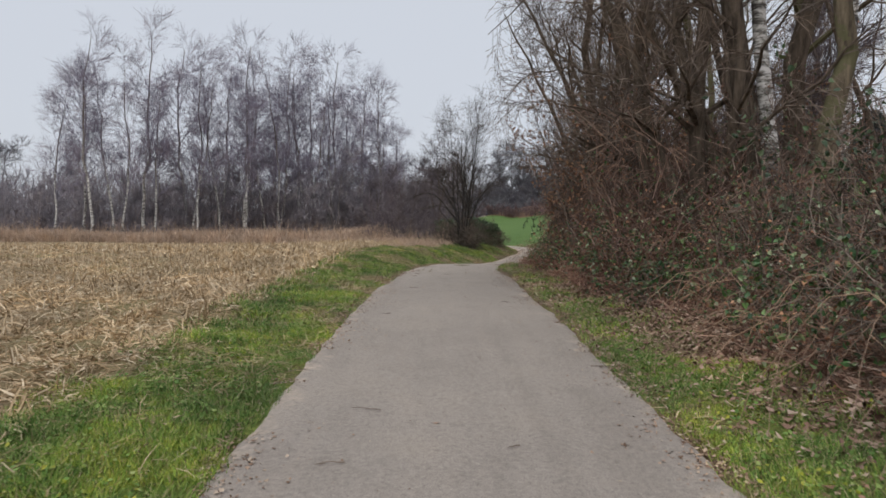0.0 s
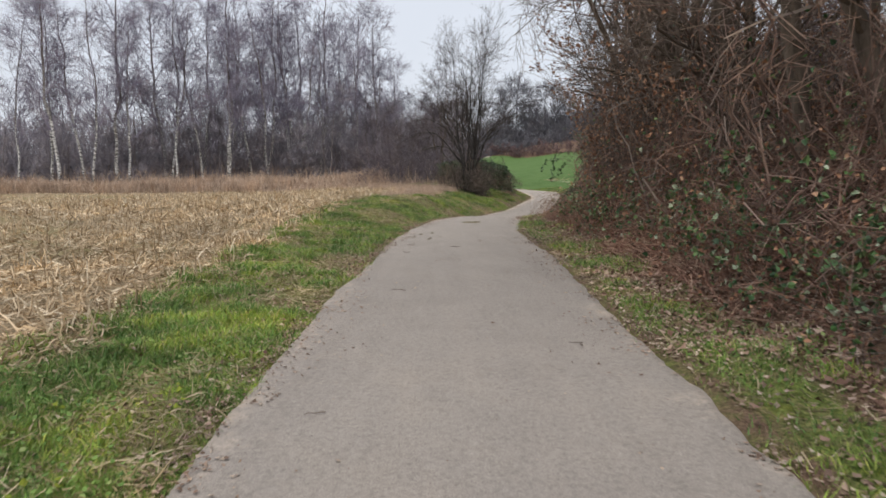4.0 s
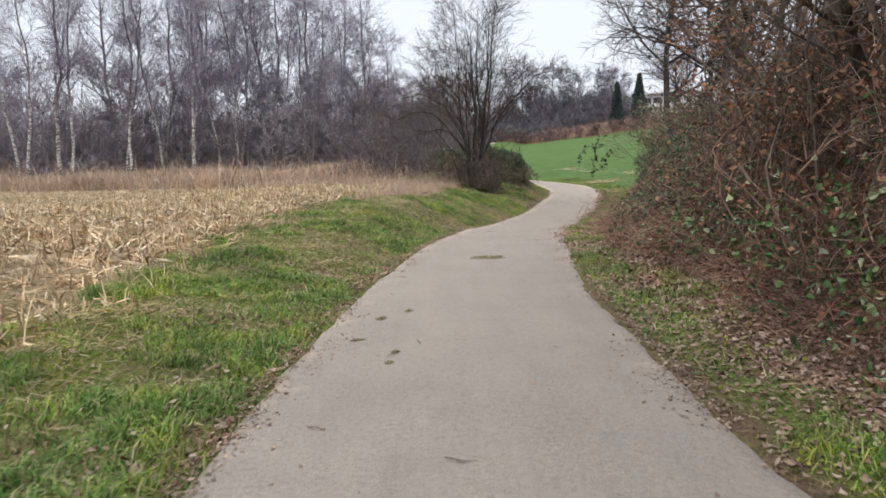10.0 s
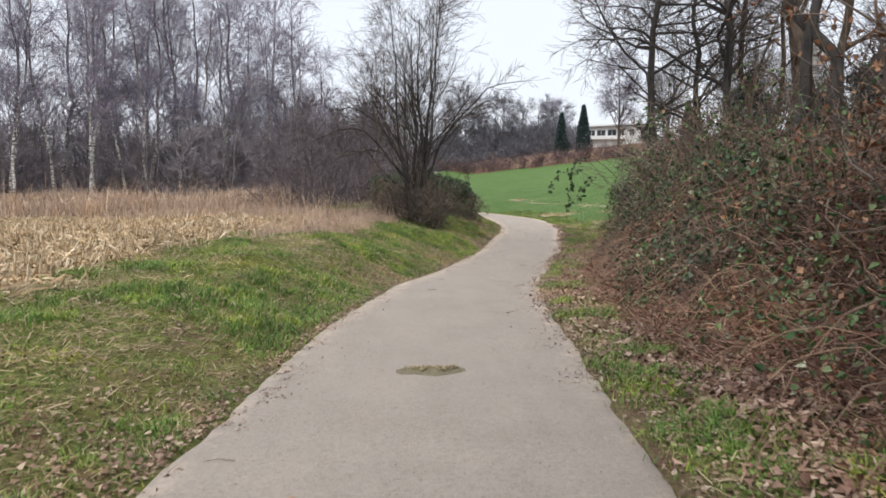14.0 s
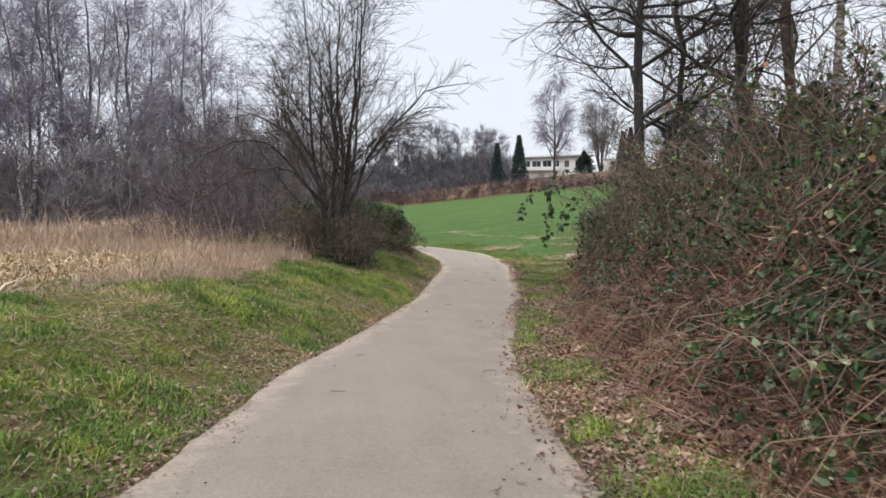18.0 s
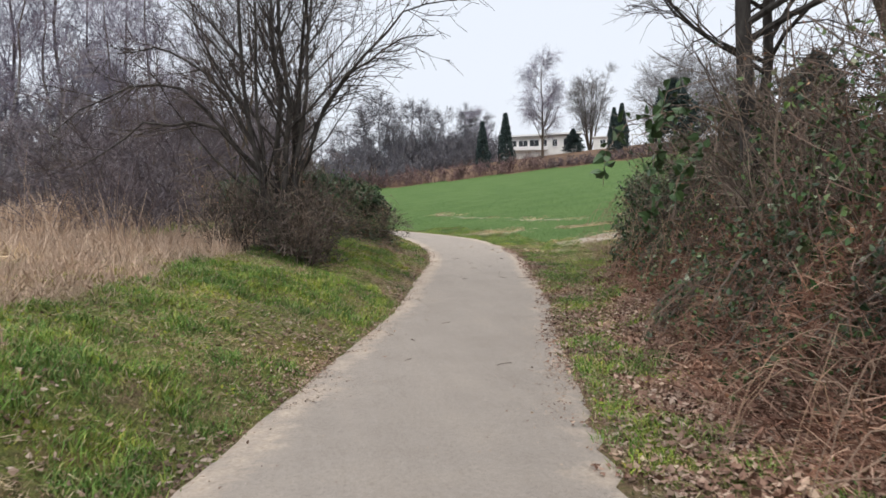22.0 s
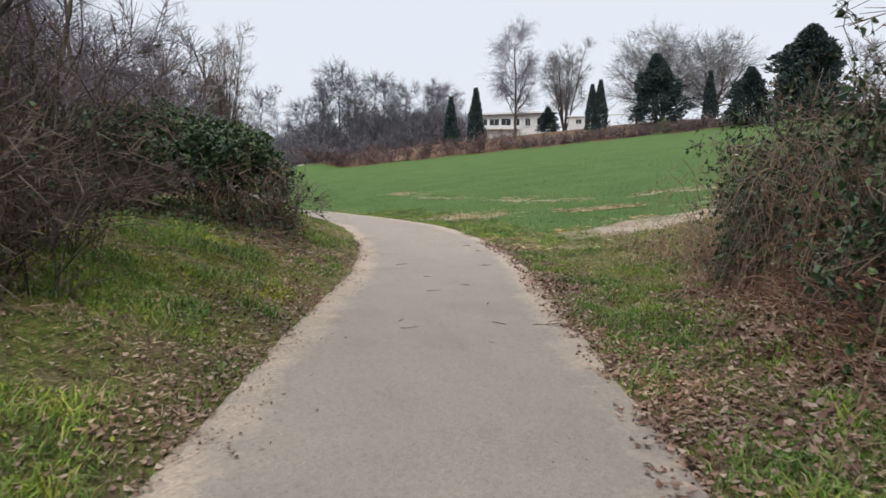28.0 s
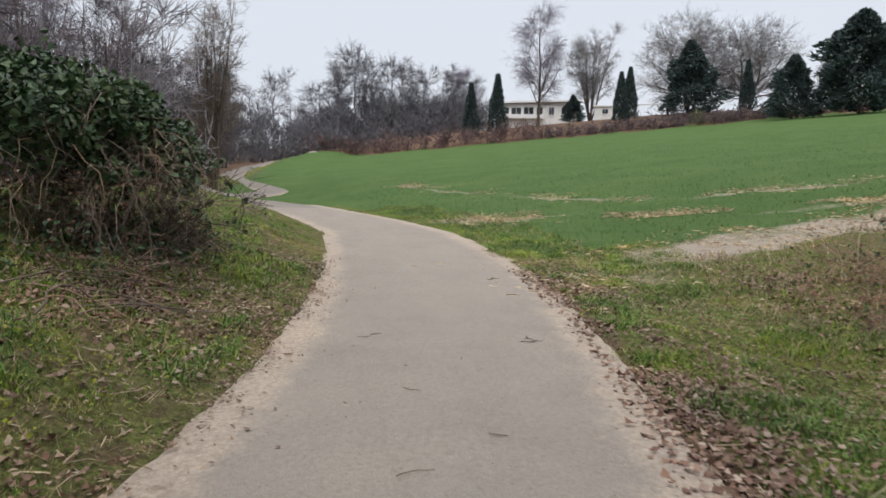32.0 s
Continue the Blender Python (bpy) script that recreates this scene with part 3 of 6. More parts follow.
def thing(name, x, y, label, category, group="", turn=0.0, size=1.0, z=None):
    ob = new(name)
    ob.empty_display_size = 0.2
    ob.matrix_basis = pose(x, y, float(land(x, y)) if z is None else z, 0, 0, turn)
    ob.scale = (size,) * 3
    return tagged(ob, label, category, group)


def repeat(ob, x, y, turn=0.0, size=1.0, dz=0.0, label=""):
    c = copy_thing(ob, pose(x, y, float(land(x, y)) + dz, 0, 0, turn))
    c.scale = (size,) * 3
    return tagged(c, label)


# ---- ground and path ----
def graded(stops):
    """Grid lines: (from, step) pairs up to the last from."""
    out = []
    for (a, s), (b, _) in zip(stops, stops[1:]):
        out += list(np.arange(a, b - 1e-6, s))
    return np.array(out + [stops[-1][0]])


gx = graded([(-2200, 400), (-600, 100), (-200, 20), (-60, 4), (-16, 1.0), (-8, 0.22), (24, 0.8), (36, 3), (60, 6), (150, 25), (300, 100), (600, 400), (2200, 1)])
gy = graded([(-1200, 300), (-300, 60), (-60, 6), (-12, 0.8), (0, 0.26), (72, 0.5), (92, 1.2), (130, 4), (220, 20), (400, 100), (1000, 400), (3000, 1)])
GX, GY = np.meshgrid(gx, gy)
GZ = land(GX, GY) - 0.05 * (np.abs(GX - mid_x(GY)) < 1.42)
furrow = zones(GX, GY)
GZ = GZ + furrow["straw"] * 0.03 * np.sin(GX * 8.4)
idx = np.arange(GX.size).reshape(GX.shape)
quad = np.stack([idx[:-1, :-1], idx[:-1, 1:], idx[1:, 1:], idx[1:, :-1]], -1)
ground_mesh = mesh_of("ground", np.stack([GX, GY, GZ], -1), quad, None, M_GROUND, True)
for key, value in furrow.items():
    ground_mesh.attributes.new(key, "FLOAT", "POINT").data.foreach_set("value", value.ravel().astype(np.float32))
ground = tagged(new("ground", ground_mesh), "field ground with turf verge, maize stubble and young green cereal", "ground", kind="structure")

py = graded([(-20, 0.5), (-4, 0.12), (62, 0.25), (80.2, 0.6)])
across = np.array([-1.0, -0.97, -0.9, -0.8, -0.6, -0.35, 0, 0.35, 0.6, 0.8, 0.9, 0.97, 1.0])
PYY, AC = np.meshgrid(py, across, indexing="ij")
wide = 1.47 + 0.24 * smooth((PYY - 54) / 7) + 0.04 * soft_noise(np.sign(AC) * 7, PYY, 0.5, 3) + 0.022 * soft_noise(np.sign(AC) * 3, PYY, 2.3, 4) + 0.025 * soft_noise(np.sign(AC) * 5, PYY, 7.1, 14)
slope_x = np.gradient(mid_x(py), py)[:, None]
k_out = 1 / np.sqrt(1 + slope_x**2)
PXX = mid_x(PYY) + AC * wide * k_out
PYB = PYY - AC * wide * k_out * slope_x
PZZ = mid_z(PYY) + 0.03 * (1 - AC**2) - 0.03 * (np.abs(AC) > 0.985) + 0.006
pid = np.arange(PXX.size).reshape(PXX.shape)
quad = np.stack([pid[:-1, :-1], pid[:-1, 1:], pid[1:, 1:], pid[1:, :-1]], -1)
path_mesh = mesh_of("path", np.stack([PXX, PYB, PZZ], -1), quad, None, M_PATH, True)
path_mesh.attributes.new("edge", "FLOAT", "POINT").data.foreach_set("value", (smooth((np.abs(AC) - 0.66 + 0.14 * smooth((PYY - 26) / 10)) / 0.36) * (0.5 + 0.12 * smooth((PYY - 20) / 12) - 0.1 * (AC > 0) + 0.4 * smooth((PYY - 46) / 6))).ravel().astype(np.float32))
path_mesh.attributes.new("washed", "FLOAT", "POINT").data.foreach_set("value", (0.34 * smooth((PYY - 14) / 10) + 0.35 * smooth((PYY - 44) / 8)).ravel().astype(np.float32))
tagged(new("path", path_mesh), "grey-beige worn footpath with sandy ragged edges", "path", kind="structure")


def strip(name, line, half, label):
    """A narrow worn way laid on the land along a line of (x, y)."""
    line = np.array(line, float)
    s = np.r_[0, np.cumsum(np.hypot(*np.diff(line, axis=0).T))]
    t = np.arange(0, s[-1], 0.6)
    px, py_ = np.interp(t, s, line[:, 0]), np.interp(t, s, line[:, 1])
    px, py_ = (np.convolve(np.pad(v, 6, "edge"), np.hanning(13) / np.hanning(13).sum(), "valid") for v in (px, py_))
    ahead = np.stack([np.gradient(px), np.gradient(py_)], 1)
    ahead /= np.linalg.norm(ahead, axis=1, keepdims=True)
    acr = np.linspace(-1, 1, 9)
    w = half * (1 + 0.06 * soft_noise(t, 0 * t, 0.8, 6))[:, None] * acr
    X, Y = px[:, None] + ahead[:, 1:] * w, py_[:, None] - ahead[:, :1] * w
    Z = land(X, Y) - 0.06 + 0.11 * smooth(t / 4)[:, None] + 0.03 * (1 - acr**2) - 0.14 * (np.abs(acr) > 0.99)
    i = np.arange(X.size).reshape(X.shape)
    me = mesh_of(name, np.stack([X, Y, Z], -1), np.stack([i[:-1, :-1], i[:-1, 1:], i[1:, 1:], i[1:, :-1]], -1), None, M_PATH, True)
    me.attributes.new("edge", "FLOAT", "POINT").data.foreach_set("value", np.broadcast_to(smooth((np.abs(acr) - 0.6) / 0.4), X.shape).ravel().astype(np.float32))
    return tagged(new(name, me), label, "path", kind="structure")


strip("path_beyond", [(7.9, 75), (6.6, 80), (5.0, 84), (2.2, 87), (-1.5, 88.5), (-7, 88)], 1.4, "pale path leading on round the wooded corner")
strip("path_uphill", [(3.6, 86.5), (5.6, 92), (6.8, 98), (5.2, 105), (3.0, 112), (2.8, 122), (3.6, 136), (6.2, 154), (9.6, 162), (13.0, 166)], 1.1, "narrow pale track rising along the green field")


# ---- kinds of trees and bushes ----
def trunk_line(rng, height, K=11, lean=0.06, wob=0.02, toward=None):
    z = np.linspace(0, 1, K)
    a = rng.uniform(0, 2 * np.pi) if toward is None else toward
    off = np.cumsum(rng.normal(size=(K, 2)) * wob, axis=0) * height * 0.35
    off -= off[0]
    xy = off + np.outer(z**1.3, [math.cos(a), math.sin(a)]) * lean * height
    return np.concatenate([xy, (z * height)[:, None]], 1)[None]


def tree_meshes(seed, height, girth, bark, twig, limbs=18, span=(0.3, 0.98), reach=0.3, angle=42, lift=0.06, droop=-0.12,
                shoots=6, twigs=8, twig_len=1.0, twig_r=0.011, lean=0.05, wob=0.02, stems=1, spread=0.0, shoot_len=0.4, taper=0.55, toward=None, tk=2, own=True, limb_wob=0.1, foot=0.12):
    """Parts of a bare tree: trunk (or stems), limbs with their shoots, and the crown of twigs."""
    rng = np.random.default_rng(seed)
    made, fine = [], Heap()
    for s in range(stems):
        P = trunk_line(rng, height * rng.uniform(0.75, 1.0) if s else height, lean=lean, wob=wob, toward=toward)
        if stems > 1:
            a = 2 * np.pi * s / stems + rng.uniform(-0.4, 0.4)
            k = np.linspace(0, 1, P.shape[1])
            tilt = spread * rng.uniform(0.25, 1.15)
            P[0, :, 0] += np.cos(a) * (foot + tilt * height * k**0.85)
            P[0, :, 1] += np.sin(a) * (foot + tilt * height * k**0.85)
        r = girth * (1.0 if stems == 1 else rng.uniform(0.55, 1)) * (1 - 0.9 * np.linspace(0, 1, P.shape[1])) ** 0.8
        r[0] *= 1.35
        P[0, 0, 2] -= 0.25
        R = r[None]
        made.append(("trunk" if stems == 1 else "stem", strands(Heap(), rng, P, R, 9 if girth > 0.1 else 6).mesh("trunk", bark, True)))
        A, RA = grow(rng, P, R, limbs, span, height * reach, angle, 6, lift, limb_wob, 0.5, 0.25, taper)
        B, RB = grow(rng, A, RA, shoots, (0.25, 1.0), height * reach * shoot_len, 40, 4 if tk > 2 else 3, droop * 0.4, limb_wob * 1.4, 0.6, 0.35, 0.35)
        RB = np.maximum(RB, twig_r)
        if own:
            made += [("limb", strands(Heap(), rng, A[g:g + 1], RA[g:g + 1], 5).mesh("limb", twig if bark == M_BIRCH else bark)) for g in range(limbs)]
        else:
            strands(fine, rng, A, RA, 4)
        strands(fine, rng, B, RB, 3)
        C, RC = grow(rng, B, RB, twigs, (0.1, 1.0), twig_len, 38, tk, droop, limb_wob * 1.6, 0.7, 0.5, 0.3)
        strands(fine, rng, C, (RC * 0 + twig_r) * np.linspace(1, 0.6, tk), 3)
    made.append(("crown", fine.mesh("crown", twig)))
    return made


def planted(name, made, x, y, label, category="tree", group="", turn=0.0, size=1.0):
    ob = thing(name, x, y, label, category, group, turn, size)
    for n, me in made:
        part(n, me, ob, kind="stuff" if n in LOOSE else "")
    return ob


LOOSE = ("crown", "foliage", "leaves", "withered_leaves", "tangle")
CLEAR = 0.2


def kept_clear(rng, P, ox, oy):
    """Pushes shoots back where the path is kept free; higher up they may hang over."""
    X, Y = P[..., 0] + ox, P[..., 1] + oy
    high = P[..., 2] + float(land(ox, oy)) - mid_z(Y)
    over = np.interp(high, [0, 0.5, 1.2, 2.5, 4.0, 6.0], [-0.35, -0.4, -0.45, -0.55, 0.6, 2.6])
    over = over + smooth((Y - 26) / 3) * smooth((47 - Y) / 3) * np.interp(high, [0.25, 1.2, 2.5, 5.0], [0.0, -0.8, -1.1, 0.0])
    room = rng.exponential(0.5, (len(P), 1)) - CLEAR + 0.35 * soft_noise(Y, P[..., 2], 0.8, 23) + 0.25 * soft_noise(Y, P[..., 2], 2.1, 24)
    least = mid_x(Y) + np.maximum(thicket_edge(Y) - over, 0.2) + room
    low = least - X
    P[..., 0] += np.where(low > 0, low * rng.uniform(1.0, 2.0, (len(P), 1)), 0)
    return P


def bush_parts(seed, ox, oy, radius, height, canes, side, twigs, cane_mat, twig_mat, leaf_mat=None, leaves=0, leaf_size=0.05, brown=0, arch=-0.12,
               cane_r=0.012, side_len=0.8, twig_len=0.35, twig_r=0.005, upright=0.0, wob=0.13, free=True, own=10, brown_mat=None):
    """Canes that rise from a patch of ground and arch over, with side shoots, twigs and leaves."""
    rng = np.random.default_rng(seed)
    a, d = rng.uniform(0, 2 * np.pi, canes), radius * np.sqrt(rng.uniform(0, 1, canes))
    at = np.stack([np.cos(a) * d, np.sin(a) * d, np.full(canes, -0.15)], 1)
    at[:, 2] += land(at[:, 0] + ox, at[:, 1] + oy) - float(land(ox, oy))
    b = a + rng.normal(0, 0.9, canes)
    out = np.stack([np.cos(b), np.sin(b), 0 * b], 1)
    way = out * rng.uniform(0.1, 0.7, (canes, 1)) * (1 - upright) + np.array([0, 0, 1.0]) + rng.normal(size=(canes, 3)) * 0.15
    K = 8
    size = height * rng.uniform(0.5, 1.2, canes)
    pts = [at]
    for _ in range(K - 1):
        way = way / np.linalg.norm(way, axis=1, keepdims=True)
        pts.append(pts[-1] + way * (size / (K - 1))[:, None])
        way = way + out * 0.12 * (1 - upright) + np.array([0, 0, arch]) + rng.normal(size=(canes, 3)) * wob
    P = np.stack(pts, 1)
    R = cane_r * rng.uniform(0.5, 1.4, (canes, 1)) * np.linspace(1, 0.4, K)
    B, RB = grow(rng, P, R, side, (0.12, 1.0), side_len, 48, 3, arch * 0.5, 0.22, 0.7, 0.5, 0.35)
    RB = np.maximum(RB, twig_r * 1.1)
    C, RC = grow(rng, B, RB, twigs, (0.1, 1.0), twig_len, 46, 2, arch * 0.3, 0.2, 0.7, 0.5, 0.2)
    if free:
        P, B, C = kept_clear(rng, P, ox, oy), kept_clear(rng, B, ox, oy), kept_clear(rng, C, ox, oy)
    made = []
    sides = 4 if cane_r > 0.01 else 3
    for i in range(min(own, canes)):
        made.append(("cane", strands(Heap(), rng, P[i:i + 1], R[i:i + 1], 5).mesh("cane", cane_mat)))
    rest = Heap()
    if canes > own:
        strands(rest, rng, P[own:], R[own:], sides)
    strands(rest, rng, B, RB, 3)
    made.append(("tangle", rest.mesh("tangle", cane_mat)))
    made.append(("crown", strands(Heap(), rng, C, (RC * 0 + twig_r) * np.array([1, 0.55]), 3).mesh("crown", twig_mat)))
    if leaves:
        made.append(("leaves", broad_leaves(Heap(), rng, along(rng, C, leaves), leaf_size * rng.uniform(0.55, 1.3, leaves)).mesh("leaves", leaf_mat)))
    if brown:
        made.append(("withered_leaves", leaf_blades(Heap(), rng, along(rng, C, brown), leaf_size * rng.uniform(0.5, 1.1, brown)).mesh("withered_leaves", brown_mat or M_LEAF_BROWN)))
    return made


def conifer_meshes(seed, height, radius, mat, narrow=True, count=2600, blunt=3.0):
    """A trunk and dense sprays of foliage, tier on tier."""
    rng = np.random.default_rng(seed)
    trunk = Heap()
    P = trunk_line(rng, height * 0.97, lean=0.0, wob=0.004)
    P[0, 0, 2] -= 0.3
    strands(trunk, rng, P, (0.16 * height / 8 * (1 - 0.93 * np.linspace(0, 1, 11)))[None], 8)
    k = rng.uniform(0.02, 1, count) ** 0.8
    shape = radius * ((1 - k**1.5) * 0.95 + 0.05) if narrow else radius * (1 - k**blunt)
    a = rng.uniform(0, 2 * np.pi, count)
    lump = 1 + (0.12 if narrow else 0.16) * np.sin(a * 3 + k * 9) + (0.08 if narrow else 0.16) * np.sin(a * 4 - k * 15 + 1)
    d = shape * lump * np.sqrt(rng.uniform(0.25, 1.0, count))
    if not narrow:  # boughs stand out tier by tier, uneven all round
        d = d * (0.84 + 0.42 * soft_noise(a * 1.9, k * 7, 1.0, seed)) * (0.93 + 0.1 * np.cos(k * height * 4.2))
    at = np.stack([np.cos(a) * d, np.sin(a) * d, k * height], 1)
    out = np.stack([np.cos(a), np.sin(a), np.full(count, 1.3 if narrow else 0.1)], 1) + rng.normal(size=(count, 3)) * 0.35
    spray = Heap()
    L = height * (0.042 if narrow else 0.05) * rng.uniform(0.5, 1.3, count)
    bits(spray, rng, at, out, L, L * (0.22 if narrow else 0.16), 0.25)
    return [("trunk", trunk.mesh("trunk", M_BARK, True)), ("foliage", spray.mesh("foliage", mat))]


pick = random.Random(11)

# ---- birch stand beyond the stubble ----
BIRCH = [tree_meshes(100 + i, h * 1.04, g, M_BIRCH, M_TWIG_BIRCH_HAZED, 24, (0.24, 0.99), 0.27, 36, 0.06, -0.2, 6, 9, 1.4, 0.0106, lean, 0.028, limb_wob=0.15)
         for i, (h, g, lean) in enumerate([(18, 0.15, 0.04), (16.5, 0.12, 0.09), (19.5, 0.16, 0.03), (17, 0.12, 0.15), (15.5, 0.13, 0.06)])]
birch_label = "tall bare silver birch with white, black-scarred bark"
first = {}
for i, (x, y, v, s) in enumerate([
        (-31, 66, 0, 1.0), (-29.8, 68.2, 1, 0.95), (-27.8, 70.1, 2, 0.98), (-25.2, 74.5, 0, 1.05), (-24.2, 73.0, 3, 1.0), (-21.5, 74, 1, 1.0), (-19.4, 75, 2, 1.0),
        (-16.4, 77.7, 3, 1.08), (-14.0, 78.5, 0, 1.0), (-14.8, 80.7, 1, 1.0), (-11.2, 80, 2, 0.98), (-8.0, 84, 1, 1.12), (-9.6, 82, 4, 1.0), (-34.6, 66, 3, 0.82),
        (-33.6, 70, 4, 0.95), (-22.5, 78, 2, 0.92), (-17.8, 82, 4, 1.05), (-4.8, 80, 3, 0.72), (-18.6, 72.5, 4, 0.85), (-4.2, 88, 4, 0.8), (-12.8, 76.5, 1, 0.9), (-26.4, 69.0, 4, 0.9), (-7.4, 78.5, 4, 0.8), (-20.6, 80, 0, 0.98), (-23.2, 71.2, 1, 0.95), (-15.6, 75.8, 3, 0.96), (-10.2, 79.0, 3, 0.95), (-28.8, 67.4, 3, 0.9), (-13.2, 81.5, 2, 0.95), (-6.2, 82.0, 1, 0.95), (-17.2, 75.2, 1, 0.98)]):
    turn = pick.uniform(0, 360)
    if v in first:
        repeat(first[v], x, y, turn, s)
    else:
        first[v] = planted("birch_tree", BIRCH[v], x, y, birch_label, "birch tree", "birches at the edge of the stubble field", turn, s)

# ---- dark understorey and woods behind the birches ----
WOOD = [tree_meshes(200 + i, h, g, M_GREY_BARK, M_TWIG_WOOD_HAZED, 7, (0.05, 0.97), 0.40, 42, 0.08, 0.0, 5, 6, 1.3, 0.021, 0.08, 0.03, stems, 0.20, 0.5, 0.35, own=False)
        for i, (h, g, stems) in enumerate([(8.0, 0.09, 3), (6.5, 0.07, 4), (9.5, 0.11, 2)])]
first = {}
spots = [(-66 + 1.9 * i + pick.uniform(-0.9, 0.9), 71.5 + 0.17 * i + pick.uniform(-1.5, 3.5)) for i in range(34)]
spots += [(-80 + 2.9 * i + pick.uniform(-1, 1), 84 + pick.uniform(-3, 5)) for i in range(0, 29, 2)]
for i, (x, y) in enumerate(spots):
    v, turn, s = i % 3, pick.uniform(0, 360), pick.uniform(0.55, 0.95) * (1.0 if y < 110 else 1.2)
    if v in first:
        repeat(first[v], x, y, turn, s)
    else:
        first[v] = planted("understorey_tree", WOOD[v], x, y, "bare grey-brown many-stemmed woodland tree", "tree", "understorey trees of the wood", turn, s)
CORNER = [(-3.5, 70), (-1.8, 65), (-5.5, 74), (-0.5, 72), (0.6, 77), (-2.5, 79), (0.2, 84), (-4, 92), (0.8, 62), (-1.5, 95), (0.5, 102), (-4, 104), (1, 112), (-3, 120), (1.5, 96), (2.0, 104), (-0.5, 90), (0.5, 113), (0.4, 124), (1.0, 134), (-5, 84), (-8, 92), (-3, 110), (-2, 128)]
THIN = [tree_meshes(230 + i, h, 0.1, M_BARK, M_SHRUB, 11, (0.08, 0.97), 0.34, 40, 0.06, 0.0, 7, 9, 0.75, 0.0075, 0.06, 0.03, stems, 0.17, 0.45, 0.35, limb_wob=0.14, own=False) for i, (h, stems) in enumerate([(8.5, 3), (7.0, 4)])]
thin = [planted("corner_tree", THIN[i], x, y, "bare dark many-stemmed tree at the corner of the wood", "tree", "trees at the corner of the wood", 0, 0.8) for i, (x, y) in enumerate(CORNER[:2])]
for i, (x, y) in enumerate(CORNER[2:]):
    repeat(thin[i % 2], x, y, pick.uniform(0, 360), pick.uniform(0.65, 1.0) * (1.0 if y < 110 else 1.2))
wood_first = first
BRUSH = [bush_parts(260 + i, -20, 74, 1.9, 2.6, 12, 4, 4, M_TWIG_WOOD_HAZED, M_TWIG_WOOD_HAZED, None, 0, 0.05, 0, -0.06, 0.03, 1.1, 0.8, 0.03, 0.3, free=False, own=0) for i in range(2)]
br = [planted("brushwood", BRUSH[i], -30 + 3 * i, 72.5, "low dense bare brushwood under the trees", "brushwood", "brushwood at the edge of the wood") for i in range(2)]
for i in range(46):
    repeat(br[i % 2], -68 + 1.55 * i + pick.uniform(-0.5, 0.5), 72.0 + 0.16 * i + pick.uniform(-1, 2.5), pick.uniform(0, 360), pick.uniform(0.8, 1.25))
# ---- depth of the wood ----
rw = np.random.default_rng(290)
for x0, x1, y0, y1, top, n in [(-88, 1.0, 80, 98, 8.0, 42000), (-9, 1.2, 92, 136, 6.0, 6000), (-30, 9, 138, 172, 8.0, 6000), (9, 48, 178, 196, 8.0, 15000)]:
    wx, wy = rw.uniform(x0, x1, n), rw.uniform(y0, y1, n)
    if y0 > 130:
        wy = np.maximum(wy, np.interp(wx, [-30, 0, 9, 20, 48], [128, 147, 170, 181, 176]))
    crest = top * (0.75 + 0.3 * soft_noise(wx, 0 * wx, 0.22, 41) + 0.2 * soft_noise(wx, wy, 0.6, 42))
    wz = land(wx, wy) + crest * rw.uniform(0, 1, n) ** 1.25 - 0.3
    way = rw.normal(size=(n, 3)) * np.array([0.45, 0.3, 0.25]) + np.array([0, 0, 0.8])
    # both branch colours used here have haze painted in
    me = bits(Heap(), rw, np.stack([wx, wy, wz], 1), way, rw.uniform(1.0, 2.6, n), rw.uniform(0.014, 0.036, n) * (1 + 0.6 * (y0 > 130)), 0.2).mesh("far_woodland", M_FAR_HAZED if y0 > 90 else M_TWIG_WOOD_HAZED)
    tagged(new("far_woodland", me), "dense mass of bare branches deep in the wood, tinted for haze", "woodland", kind="stuff")


# ---- many-stemmed tree at the bend ----
BEND = tree_meshes(301, 9.8, 0.088, M_BLACK_BARK, M_TWIG_BLACK, 13, (0.14, 0.98), 0.36, 36, 0.05, 0.0, 6, 5, 0.85, 0.0055, 0.02, 0.025, 8, 0.15, 0.42, foot=0.2)
bend = planted("many_stemmed_tree", BEND, 2.4, 49.8, "dark bare many-stemmed tree on the grassy bank", "tree")
for i, (x, y, s, h) in enumerate([(1.6, 49.4, 1.0, 1.9), (2.9, 49.7, 0.9, 2.0), (2.9, 51.6, 0.9, 2.2), (2.4, 51.2, 1.2, 2.6), (2.7, 48.9, 0.6, 1.2)]):
    made = bush_parts(320 + i, x, y, s * 0.75, h, 32, 7, 5, M_TWIG_BLACK, M_TWIG_DARK, M_LEAF_IVY, 220, 0.05, 40, -0.03, 0.011, 0.7, 0.35, 0.0055, 0.75, free=False, own=6)
    planted("undergrowth_shrub", made, x, y, "dense dark bare shrub at the foot of a tree", "shrub", "undergrowth at the bend")
rl = np.random.default_rng(340)
